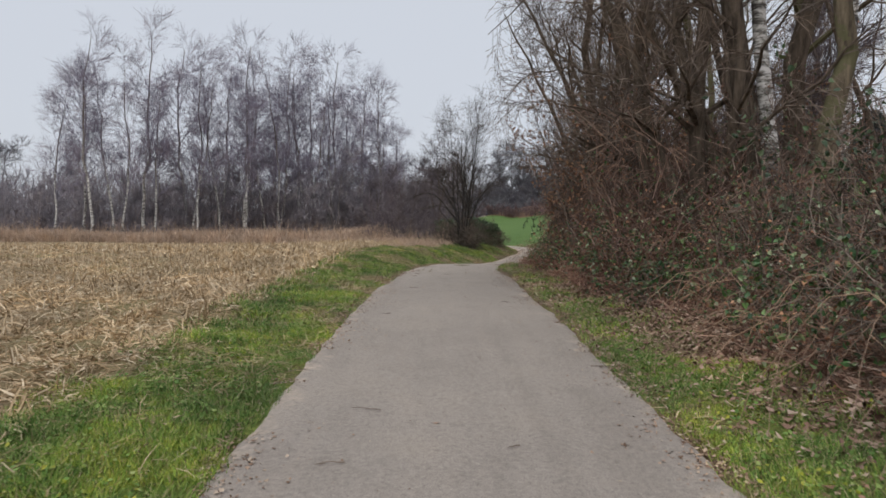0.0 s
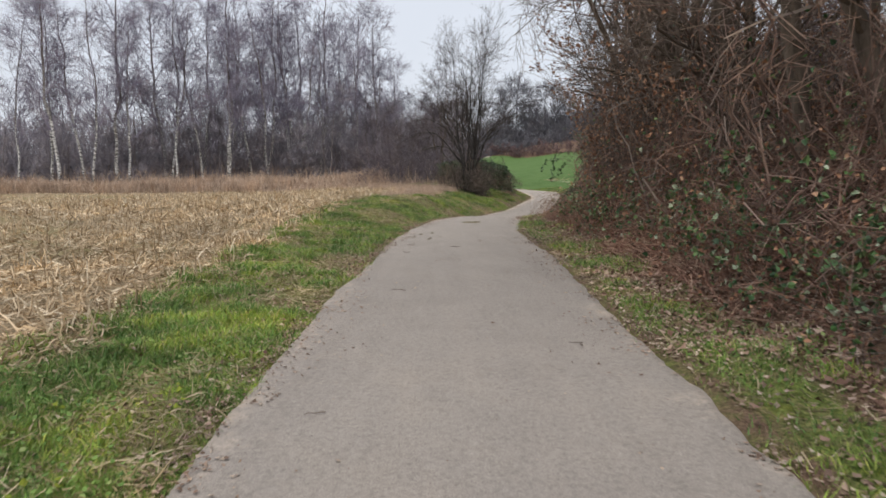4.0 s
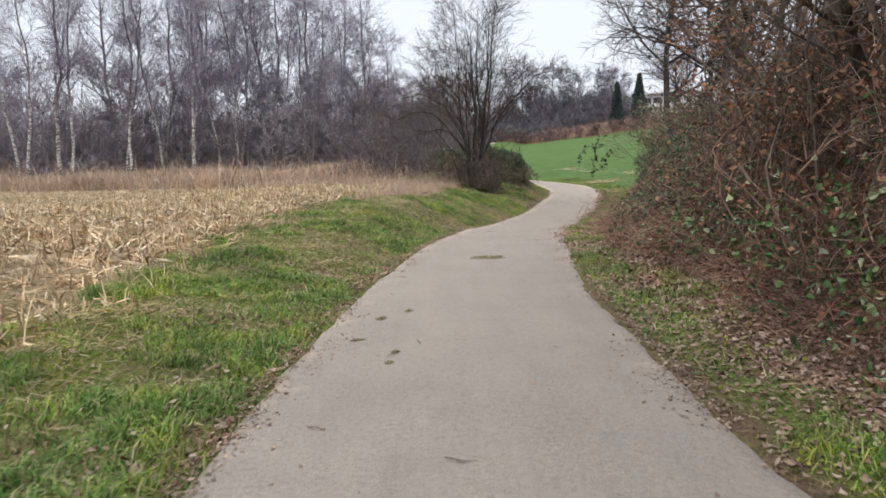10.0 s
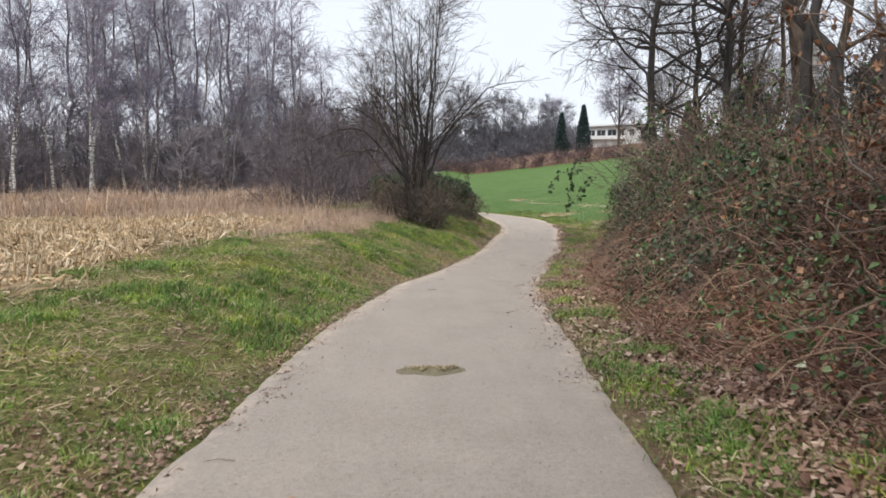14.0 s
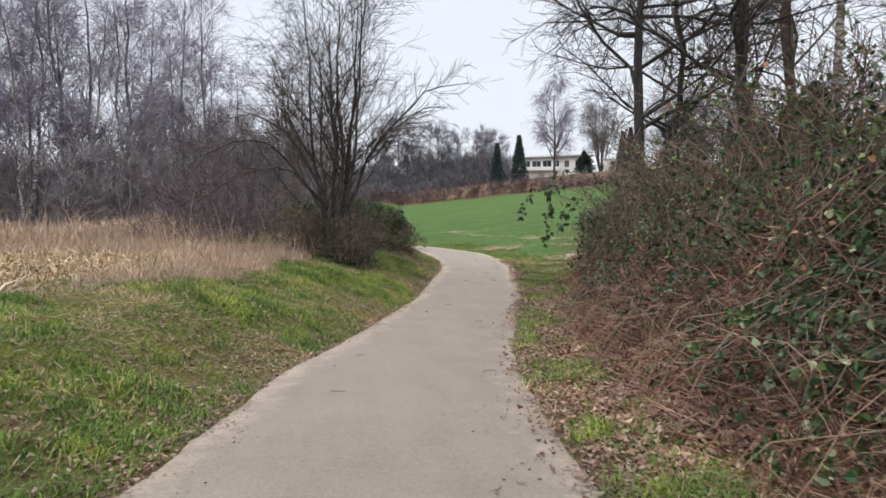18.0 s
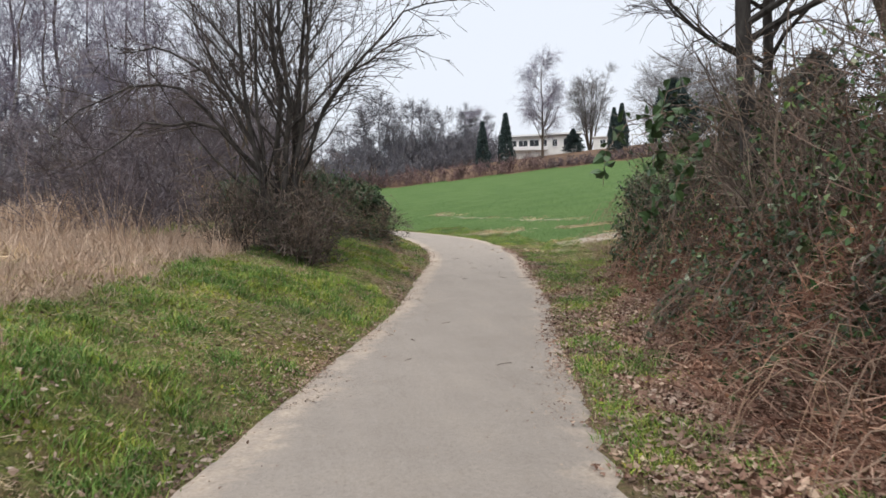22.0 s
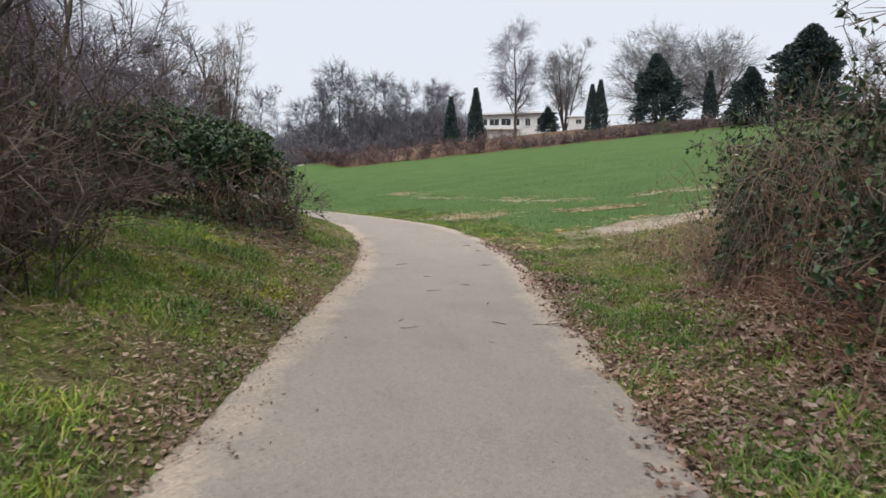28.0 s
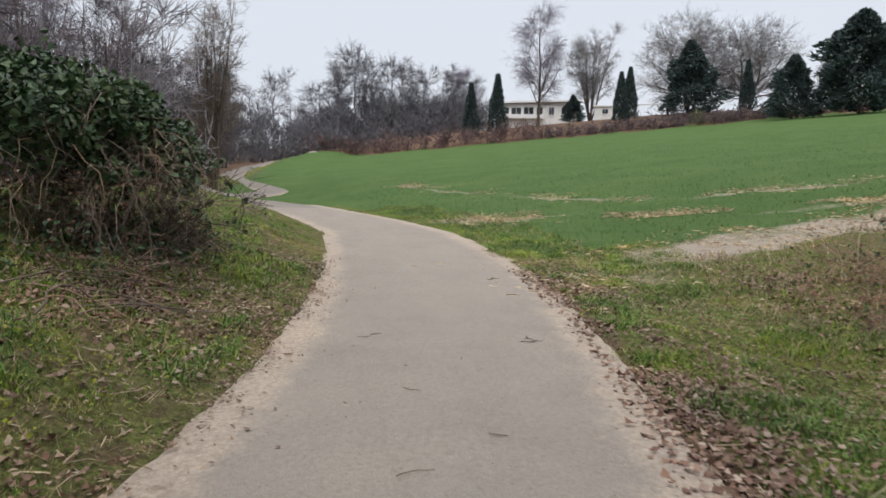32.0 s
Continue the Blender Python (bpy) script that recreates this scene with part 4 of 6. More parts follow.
for i, (tip, rise) in enumerate([((3.9, -1.2, 5.4), 1.2), ((3.3, -0.4, 4.8), 1.0), ((-4.6, 0.4, 2.6), 1.6), ((-4.0, -0.8, 1.7), 1.3), ((-3.4, 0.6, 4.4), 1.2)]):
    tl = np.linspace(0, 1, 10)[:, None]
    start = np.array([0.15 * np.sign(tip[0]), 0, 1.4])
    limb = (start * (1 - tl) + np.array(tip) * tl + np.array([0, 0, rise]) * np.sin(tl * np.pi) + rl.normal(0, 0.05, (10, 3)))[None]
    thick = np.linspace(0.045, 0.01, 10)[None]
    part("limb", strands(Heap(), rl, limb, thick, 6).mesh("limb", M_BLACK_BARK, True), bend)
    SA, RSA = grow(rl, limb, thick, 16, (0.25, 1.0), 1.5, 40, 4, 0.06, 0.14, 0.5, 0.4, 0.3)
    SB, RSB = grow(rl, SA, RSA, 5, (0.2, 1.0), 0.6, 40, 3, 0.03, 0.16, 0.7, 0.5, 0.3)
    part("crown", strands(strands(Heap(), rl, SA, RSA, 4), rl, SB, np.maximum(RSB * 0.6, 0.006), 3).mesh("crown", M_TWIG_BLACK), bend, kind="stuff")
for i, (x, y, s, h) in enumerate([(-1.4, 54.0, 1.5, 4.2), (-3.1, 56.0, 1.6, 4.2), (-0.4, 59.5, 1.8, 5.0), (-3.4, 60, 1.8, 4.6)]):
    made = bush_parts(350 + i, x, y, s, h, 20, 7, 7, M_SHRUB, M_SHRUB, None, 0, 0.05, 0, -0.05, 0.017, 1.2, 0.6, 0.0085, 0.3, free=False, own=6)
    shrub_first = planted("tall_shrub", made, x, y, "tall bare mauve-brown shrub with a haze of twigs", "shrub", "tall shrubs behind the bend")

for x, y in [(-2.5, 66), (-0.8, 68), (-4, 69), (0.2, 74), (-1.5, 75), (0.8, 80), (-0.5, 87), (-3, 84), (0.0, 92), (-2, 99), (0.5, 108), (-1, 116), (-0.5, 126), (0.5, 60.5), (-2.2, 61)]:
    repeat(shrub_first, x, y, pick.uniform(0, 360), pick.uniform(0.5, 0.75))
TALL = bush_parts(357, 9.9, 43.2, 0.9, 3.6, 14, 8, 7, M_TWIG_DARK, M_TWIG_DARK, None, 0, 0.05, 0, -0.02, 0.016, 1.1, 0.5, 0.006, 0.45, free=False, own=6)
dark_first = planted("tall_shrub", TALL, 9.9, 43.2, "tall bare dark-brown shrub standing in the thicket", "shrub", "tall shrubs in the thicket")
for x, y, size in [(9.0, 41.4, 0.85), (10.8, 45.0, 0.9), (8.6, 39.0, 0.8), (9.4, 38.4, 0.95), (12.8, 48.8, 0.85)]:
    repeat(dark_first, x, y, pick.uniform(0, 360), size)

# ---- woodland beside the path ----
RIGHT = [tree_meshes(400 + i, h, g, m, M_TWIG_DARK, 15, (0.2, 0.97), 0.32, 48, 0.03, -0.03, 6, 7, 0.8, 0.006, lean, 0.045, stems, 0.12, 0.42, tk=3, limb_wob=0.17)
         for i, (h, g, m, lean, stems) in enumerate([(14, 0.22, M_BARK, 0.06, 1), (13, 0.17, M_MOSSY, 0.14, 1), (12, 0.15, M_BARK, 0.05, 2), (11, 0.13, M_BARK, 0.22, 1)])]
RBIRCH = tree_meshes(410, 15, 0.14, M_BIRCH, M_TWIG_BIRCH_HAZED, 16, (0.35, 0.98), 0.26, 38, 0.04, -0.1, 6, 8, 1.0, 0.008, 0.04, 0.012)
first = {}
LEANER = tree_meshes(420, 9.5, 0.17, M_BARK, M_TWIG_DARK, 13, (0.2, 0.98), 0.34, 50, 0.0, -0.06, 6, 9, 0.75, 0.0052, 0.22, 0.05, 4, 0.17, 0.42, toward=math.pi, tk=3, limb_wob=0.2)
l0 = planted("leaning_tree", LEANER, 4.9, 12.5, "dark bare tree with several stems leaning over the path", "tree", "leaning trees beside the path")
POLE = tree_meshes(425, 6.5, 0.055, M_GREY_BARK, M_TWIG_DARK, 8, (0.4, 0.97), 0.25, 45, 0.05, 0.0, 4, 5, 0.5, 0.005, 0.42, 0.02, toward=-0.35, tk=3, limb_wob=0.17)
planted("leaning_sapling", POLE, 4.6, 25.9, "slim grey leaning sapling in the thicket", "tree")
rl = np.random.default_rng(421)
tl = np.linspace(0, 1, 9)[:, None]
bough = (np.array([-0.5, 0.0, 3.6]) * (1 - tl) + np.array([-3.9, 0.6, 3.9]) * tl + np.array([0, 0, 1.0]) * np.sin(tl * np.pi) + rl.normal(0, 0.09, (9, 3)))[None]
thick = np.linspace(0.035, 0.007, 9)[None]
part("limb", strands(Heap(), rl, bough, thick, 6).mesh("limb", M_BARK, True), l0)
SA, RSA = grow(rl, bough, thick, 22, (0.25, 1.0), 1.4, 55, 5, -0.08, 0.2, 0.6, 0.4, 0.3)
SB, RSB = grow(rl, SA, RSA, 9, (0.2, 1.0), 0.55, 42, 3, -0.1, 0.16, 0.7, 0.5, 0.3)
part("crown", strands(strands(Heap(), rl, SA, RSA, 4), rl, SB, np.maximum(RSB * 0.6, 0.0035), 3).mesh("crown", M_TWIG_DARK), l0, kind="stuff")
repeat(l0, 5.0, 17.5, -20, 0.95)
repeat(l0, 5.6, 23.2, 12, 0.92)
CROOKED = tree_meshes(427, 9.0, 0.15, M_BLACK_BARK, M_TWIG_BLACK, 9, (0.3, 0.97), 0.34, 55, 0.02, -0.03, 5, 5, 0.7, 0.0055, 0.16, 0.075, 2, 0.12, 0.42, tk=3, limb_wob=0.2)
planted("crooked_tree", CROOKED, 7.2, 31.8, "dark crooked bare tree with two bent stems in the thicket", "tree", "", 150)
for x, y, v, turn in [ (5.4, 12.4, 0, 0), (6.9, 13.6, 0, 120), (5.8, 10.4, 1, 200), (8.4, 15.5, 1, 10), (9.5, 11, 0, 75), (7.4, 18, 2, 90), (4.6, 14.5, 3, 170), (5.0, 18.5, 3, 200),
                      (5.7, 25.0, 0, 210), (8.5, 22, 1, 300), (8.2, 33.6, 2, 30), (12.5, 37, 0, 60), (11, 29, 1, 180), (6.2, 21.5, 3, 160), (7.2, 28.5, 3, 240),
                      (13.5, 45, 2, 20), (16, 40, 1, 100), (14, 24, 0, 10), (15, 17, 2, 280), (18, 33, 0, 140), (12, 6, 0, 220), (8, 4, 1, 90), (21, 26, 1, 30), (20, 12, 0, 70), (17, 48, 0, 200), (24, 42, 2, 10), (11, 15, 1, 50), (13, 20, 3, 90)]:
    if v in first:
        repeat(first[v], x, y, turn, pick.uniform(0.9, 1.08))
    else:
        first[v] = planted("woodland_tree", RIGHT[v], x, y, "bare dark-barked woodland tree rising from brambles", "tree", "trees of the wood beside the path", turn)
WIDE = tree_meshes(430, 12.5, 0.15, M_BLACK_BARK, M_TWIG_BLACK, 26, (0.2, 0.97), 0.42, 64, 0.0, -0.05, 9, 12, 0.8, 0.006, 0.015, 0.03, 1, 0, 0.36, tk=3, limb_wob=0.24)
w0 = planted("spreading_tree", WIDE, 9.5, 43.6, "dark bare tree with long level branches and drooping twigs", "tree", "spreading trees beside the path", 20)
repeat(w0, 10.8, 41.7, 140, 1.02)
repeat(w0, 12.5, 47.0, 250, 0.9)
b0 = planted("birch_tree", RBIRCH, 5.9, 12.05, "slender bare birch with white peeling bark among brambles", "birch tree", "birches in the wood beside the path", 0)
for x, y, turn in [(7.6, 13.2, 120), (14.5, 43, 60)]:
    repeat(b0, x, y, turn, 0.95)
for i in range(14):
    x, y = 26 + pick.uniform(0, 26), -6 + i * 4.2 + pick.uniform(-1, 1)
    repeat(wood_first[i % 3], x, y, pick.uniform(0, 360), pick.uniform(0.8, 1.1))

for i in range(8, 16):
    y = 3 + i * 2.55
    repeat(thin[i % 2], float(mid_x(y)) + pick.uniform(8.0 if i > 5 else 12.0, 17.0), y, pick.uniform(0, 360), pick.uniform(0.75, 1.05))

# ---- thicket along the path ----
y, n = -4.0, 0
while y < 54.0:
    e = float(mid_x(y) + thicket_edge(y))
    ivied = smooth((y - 27) / 4) * (1 - smooth((y - 46) / 4))
    tall = np.interp(y, [-4, 9, 13, 25, 27, 31, 34, 37, 39.5, 43, 46, 52], [1.0, 1.1, 3.2, 3.0, 1.2, 1.45, 2.7, 2.6, 1.6, 2.1, 2.4, 2.2])
    deep = np.interp(y, [24, 30], [2.1, 2.6])
    # past y 40 darker crown twigs stand in for shade inside the bushes
    made = bush_parts(500 + n, e + deep, y, 1.3, tall, 20 if y > 10 else 10, 8, 7, M_TWIG_RUSSET if 10 < y < 40 else M_TWIG_DARK, M_TWIG_DARK if n % 3 == 0 or y > 40 else M_TWIG_RUSSET, M_LEAF_BRAMBLE, int(160 + 1200 * ivied * (1 if y < 41 else 0.6) + 350 * (y > 25) + 150 * (y < 12)), 0.07 if y > 14 else 0.055,
                      int(np.interp(y, [0, 8, 14, 24, 32, 40], [60, 250, 420, 420, 250, 120])), -0.035, 0.015, 1.1, 0.42, 0.0048, 0.3)
    planted("thorn_bush", made, e + deep, y, "bare brown thorn bush with dense twigs and a few withered leaves", "bush", "thorn bushes along the path")
    yb = y + pick.uniform(-0.3, 0.3) + 0.7
    e = float(mid_x(yb) + thicket_edge(yb))
    leafy = float(np.interp(y, [22, 27, 42, 47], [0.8, 1.7, 1.7, 1.1]))
    red = n % 4 != 1
    made = bush_parts(600 + n, e + 1.3, yb, 1.05, pick.uniform(1.5, 2.2) * (0.72 if y < 11 else 1.0 if y < 44 else 0.75), 52, 5, 3, M_TWIG_DARK if y < 13 and n % 2 else M_CANE_RED if red else M_CANE_PALE, M_TWIG_RUSSET if y > 13 else M_TWIG_DARK, M_LEAF_BRAMBLE,
                      int(pick.choice((350, 700, 1100)) * leafy * (1.5 if y < 41 else 0.8) + 500 * ivied * (y < 41) + 800 * (y < 12)), 0.068 if y > 14 else 0.06, int(pick.choice((250, 500))), -0.26, 0.0042, 0.5, 0.26, 0.003, wob=0.18)
    planted("bramble_bush", made, e + 1.3, yb, "tangled bramble with reddish canes and dark green leaves" if red else "tangled bramble with pale dead canes and few leaves", "bramble", "brambles along the path")
    yl = y + pick.uniform(-0.4, 0.4)
    e = float(mid_x(yl) + thicket_edge(yl))
    # before y 13 dark canes stand in for the shade of denser growth
    made = bush_parts(700 + n, e + 0.4, yl, 0.75, pick.uniform(0.7, 1.25), 40, 3, 2, M_CANE_PALE if n % 3 == 1 else M_TWIG_DARK if y < 13 else M_BRACKEN, M_BRACKEN, M_LEAF_BRAMBLE, pick.choice((60, 160, 260)), 0.05, 260,
                      -0.42, 0.0038, 0.4, 0.22, 0.003, wob=0.18)
    planted("dead_cane_tangle", made, e + 0.4, yl, "low tangle of dead pale canes over fallen leaves", "bramble", "dead canes along the path")
    if 26 < y < 52:
        made = bush_parts(720 + n, e + 1.15, yl + 0.5, 0.85, pick.uniform(0.8, 1.2), 44, 3, 2, M_CANE_PALE if n % 3 == 0 else M_CANE_RED, M_BRACKEN, M_LEAF_BRAMBLE, pick.choice((40, 120, 200)), 0.06, 120,
                          -0.4, 0.0045, 0.45, 0.22, 0.003, wob=0.18)
        planted("dead_cane_tangle", made, e + 1.15, yl + 0.5, "sloping heap of russet dead bramble canes", "bramble", "dead canes along the path")
    if n % 2 == 0 and 12 < y < 47:
        made = bush_parts(800 + n, e + 3.9, y + 0.6, 1.5, max(tall, 2.7 if y > 36 else 0) * 1.05, 16, 7, 5, M_TWIG_DARK, M_TWIG_DARK, M_LEAF_IVY, int(500 * ivied), 0.06, 60, -0.02, 0.016, 1.2, 0.5, 0.006, 0.4)
        planted("thorn_bush", made, e + 3.9, y + 0.6, "bare dark thorn bush deep in the thicket", "bush", "thorn bushes along the path")
    y += 1.55
    n += 1
for i, (x, y, r, h, lv) in enumerate([(6.5, 39.7, 0.7, 2.1, 1500), (7.6, 41.8, 1.0, 1.7, 1200), (6.4, 36.8, 0.8, 2.5, 1100), (9.6, 45.8, 0.9, 2.6, 2000), (11.7, 50.6, 1.0, 2.7, 1500), (13.2, 53.2, 0.8, 2.6, 3600), (12.2, 52.9, 0.5, 1.1, 1300), (5.9, 33.4, 0.7, 2.5, 1200), (14.6, 53.4, 1.2, 2.8, 3000), (5.2, 30.2, 0.7, 2.3, 1200), (4.9, 7.6, 0.8, 2.4, 900), (5.5, 31.4, 0.8, 1.9, 2600), (5.9, 34.6, 0.8, 2.0, 2000), (6.6, 37.6, 0.6, 2.2, 1800), (5.9, 36.0, 0.5, 1.8, 1400), (10.3, 47.6, 0.8, 2.4, 2200)]):
    made = bush_parts(560 + i, x, y, r, h, 26, 8, 6, M_TWIG_DARK, M_TWIG_DARK, M_LEAF_IVY, int(lv * 1.3), 0.075, 0, -0.1, 0.010, 0.7, 0.3, 0.0045, 0.3)
    planted("ivy_bush", made, x, y, "dense dark green ivy over a leaning shrub", "ivy", "ivy-grown shrubs")

for i, (x, y, r, h, lv) in enumerate([(5.3, 26.7, 0.4, 4.0, 1300), (4.6, 24.6, 0.6, 4.8, 1500), (4.6, 23.0, 0.6, 4.6, 1000), (4.6, 21.5, 0.7, 4.6, 1500), (4.4, 17.0, 0.8, 4.4, 1200)]):
    made = bush_parts(570 + i, x, y, r, h, 14, 12, 6, M_TWIG_DARK, M_TWIG_DARK, M_LEAF_BROWN, int(lv * 1.5), 0.065, 0, -0.02, 0.016, 1.0, 0.4, 0.0045, 0.4)
    planted("hornbeam_bush", made, x, y, "hornbeam bush still hung with withered russet leaves", "bush", "russet-leaved bushes along the path")

# ---- dead bracken and cane litter before the thicket ----
rw = np.random.default_rng(760)
n = 120000
wy = rw.uniform(1.5, 50.5, n)
wu = rw.uniform(size=n) ** 0.8
we = thicket_edge(wy) + 0.1 + 0.2 * soft_noise(wy, 0 * wy, 0.7, 43)
wx = mid_x(wy) + we + wu * 2.4
keep = rw.uniform(size=n) < np.interp(wy, [0, 12, 26, 32, 46, 51], [0.12, 0.3, 0.75, 0.9, 0.7, 0.3]) * (0.75 + 0.6 * soft_noise(wx, wy, 0.7, 44))
wx, wy, wu = wx[keep], wy[keep], wu[keep]
n = len(wx)
high = (0.08 + 1.15 * smooth(wu * 1.3)) * (0.8 + 0.3 * soft_noise(wx, wy, 0.6, 45))
wz = land(wx, wy) + 0.03 + high * rw.uniform(0, 1, n) ** 0.7
way = rw.normal(size=(n, 3)) * np.array([0.8, 1.0, 0.6]) + np.array([-0.35, 0, 0.0])
way[wz < land(wx, wy) + 0.25, 2] = np.abs(way[wz < land(wx, wy) + 0.25, 2]) * 0.4
bracken = bits(Heap(), rw, np.stack([wx, wy, wz], 1), way, rw.uniform(0.08, 0.42, n), rw.uniform(0.002, 0.006, n), 0.45)
tagged(new("dead_bracken", bracken.mesh("dead_bracken", M_BRACKEN)), "russet tangle of dead bracken and fallen canes", "bracken", kind="stuff")

# ---- arching canes that lean out over the verge ----
def arching_canes(y, out, count, seed, spread=1.4, high=1.0):
    r = np.random.default_rng(seed)
    x = float(mid_x(y) + thicket_edge(y)) + out
    ob = thing("arching_bramble", x, y, "bramble with long pale canes arching out over the verge", "bramble", "arching brambles along the path")
    t = np.linspace(0, 1, 10)
    for _ in range(count):
        by, reach, top = r.normal(0, spread * 0.5), r.uniform(0.7, 1.7), r.uniform(0.35, 0.95) * high
        P = np.stack([r.normal(0, 0.25) - reach * t, by + r.normal(0, 0.45) * t, top * np.sin(np.pi * np.minimum(t * 1.05, 1)) ** 0.8 + 0.02], 1)
        P[1:] += r.normal(0, 0.018, (9, 3))
        P[:, 2] += land(P[:, 0] + x, P[:, 1] + y) - float(land(x, y))
        keep_off = mid_x(P[:, 1] + y) + 1.75 - x
        P[:, 0] = np.maximum(P[:, 0], keep_off + 0.1 * r.uniform())
        cane = part("cane", strands(Heap(), r, P[None], np.linspace(0.0055, 0.0022, 10)[None], 5).mesh("cane", M_CANE_PALE, True), ob)
        Q, RQ = grow(r, P[None], np.full((1, 10), 0.003), 2, (0.3, 0.95), 0.25, 45, 3, -0.1, 0.15, 0.8)
        for k in range(2):
            part("side_shoot", strands(Heap(), r, Q[k:k + 1], RQ[k:k + 1], 3).mesh("side_shoot", M_CANE_PALE), cane)


for i, (y, out, count) in enumerate([(4.8, 0.9, 12), (6.2, 0.8, 14), (7.8, 0.9, 8), (24.8, 0.8, 8), (27.4, 0.8, 10), (29.6, 0.9, 10), (33.6, 0.9, 14), (35.6, 0.8, 12), (37.4, 0.9, 12), (41.0, 0.8, 8), (46.6, 0.9, 8)]):
    arching_canes(y, out, count, 780 + i)
for i, (y, out, count, high) in enumerate([(44.6, 1.2, 12, 2.0), (48.6, 1.2, 14, 2.0), (50.4, 1.3, 18, 2.2), (52.2, 1.2, 22, 2.4), (53.4, 1.1, 14, 1.8)]):
    arching_canes(y, out, count, 795 + i, 1.4, high)

# ---- ivy mound behind the bend ----
def drooping_canes(r, count, x, y, rx, ry, h):
    """Dead canes that spill over the crown of the mound and hang down its front."""
    t = np.linspace(0, 1, 9)
    out = []
    for _ in range(count):
        a, q = r.uniform(np.pi * 1.05, np.pi * 2.1), r.uniform(0.55, 0.95)
        fall = r.uniform(0.35, 0.95)
        P = np.stack([np.cos(a) * rx * (q + (1.12 - q) * t**0.6), np.sin(a) * ry * (q + (1.15 - q) * t**0.6), h * (r.uniform(0.4, 0.82) - fall * 0.6 * t**1.7)], 1)
        P += np.cumsum(r.normal(0, 0.06, (9, 3)), axis=0)
        P[:, 2] = np.maximum(P[:, 2], 0.02) + land(P[:, 0] + x, P[:, 1] + y) - float(land(x, y))
        out.append(P)
    return np.array(out)


for i, (x, y, rx, ry, h, lv) in enumerate([(3.9, 57.3, 1.55, 1.5, 1.8, 13500), (1.9, 56.8, 1.5, 1.4, 1.65, 8000), (5.0, 57.7, 0.8, 1.1, 1.7, 5500)]):
    made = bush_parts(580 + i, x, y, rx * 0.7, h * 0.9, 34, 6, 4, M_TWIG_DARK, M_TWIG_DARK, M_LEAF_IVY, 300, 0.08, 60, -0.16, 0.010, 0.6, 0.3, 0.0045, 0.2, free=False)
    r = np.random.default_rng(585 + i)
    a, q = r.uniform(0, 2 * np.pi, lv), np.arccos(1 - r.uniform(0, 1.0, lv) ** 1.15)
    shell = (1 + 0.12 * np.sin(3 * a + 5 * q + i) + 0.1 * np.sin(7 * a - 9 * q) + 0.07 * np.sin(15 * a + 11 * q)) * r.uniform(0.75, 1.05, lv)
    flat = np.sin(q) ** 0.7
    at = np.stack([np.cos(a) * flat * rx * shell, np.sin(a) * flat * ry * shell, h * 0.42 + h * 0.58 * np.cos(q) ** 0.75 * shell], 1)
    k = r.uniform(size=lv) < np.interp(at[:, 2] / h + 0.14 * np.sin(4 * a + i) + 0.1 * np.sin(11 * a + 2), [0.4, 0.6, 0.85], [0.12, 0.6, 1.0])
    at = at[k]
    at[:, 2] += land(at[:, 0] + x, at[:, 1] + y) - float(land(x, y))
    made.append(("foliage", broad_leaves(Heap(), r, at, r.uniform(0.05, 0.11, len(at)), 0.4, 0.3).mesh("foliage", M_LEAF_IVY)))
    low = int(lv * 0.14)
    a, w = r.uniform(0, 2 * np.pi, low), r.uniform(0.75, 1.4, low)
    at = np.stack([np.cos(a) * rx * w, np.sin(a) * ry * w, r.uniform(0.02, 0.16, low) + 0.5 * h * (1.4 - w) * r.uniform(size=low) ** 2], 1)
    k = (soft_noise(at[:, 0], at[:, 1], 2.2, 47) > -0.1) & (at[:, 0] + x < mid_x(at[:, 1] + y) - 1.9)
    at = at[k]
    at[:, 2] += land(at[:, 0] + x, at[:, 1] + y) - float(land(x, y))
    made.append(("ground_ivy", broad_leaves(Heap(), r, at, r.uniform(0.04, 0.08, len(at)), 0.4, 0.5).mesh("ground_ivy", M_LEAF_IVY)))
    low = int(lv * 0.05)
    a, w = r.uniform(0, 2 * np.pi, low), r.uniform(0.6, 1.08, low)
    at = np.stack([np.cos(a) * rx * w, np.sin(a) * ry * w, r.uniform(0.03, 0.5, low) * h], 1)
    at[:, 2] += land(at[:, 0] + x, at[:, 1] + y) - float(land(x, y))
    made.append(("withered_leaves", leaf_blades(Heap(), r, at, r.uniform(0.03, 0.07, low), 0.4, 0.2).mesh("withered_leaves", M_LITTER_BROWN)))
    D = drooping_canes(r, 52, x, y, rx, ry, h)
    made += [("cane", strands(Heap(), r, D[g:g + 1], np.linspace(0.006, 0.003, 9)[None], 4).mesh("cane", M_CANE_PALE if g % 2 == 0 else M_TWIG_DARK)) for g in range(24)]
    SD, RSD = grow(r, D, np.full(D.shape[:2], 0.004), 6, (0.1, 1.0), 0.45, 45, 3, -0.15, 0.2, 0.8)
    made.append(("tangle", strands(strands(Heap(), r, D[24:], np.full((len(D) - 24, 9), 0.006) * np.linspace(1, 0.5, 9), 4), r, SD, RSD, 3).mesh("tangle", M_TWIG_DARK)))
    planted("evergreen_mound", made, x, y, "broad mound of dark evergreen leaves over dead canes", "evergreen", "evergreen mounds at the bend")
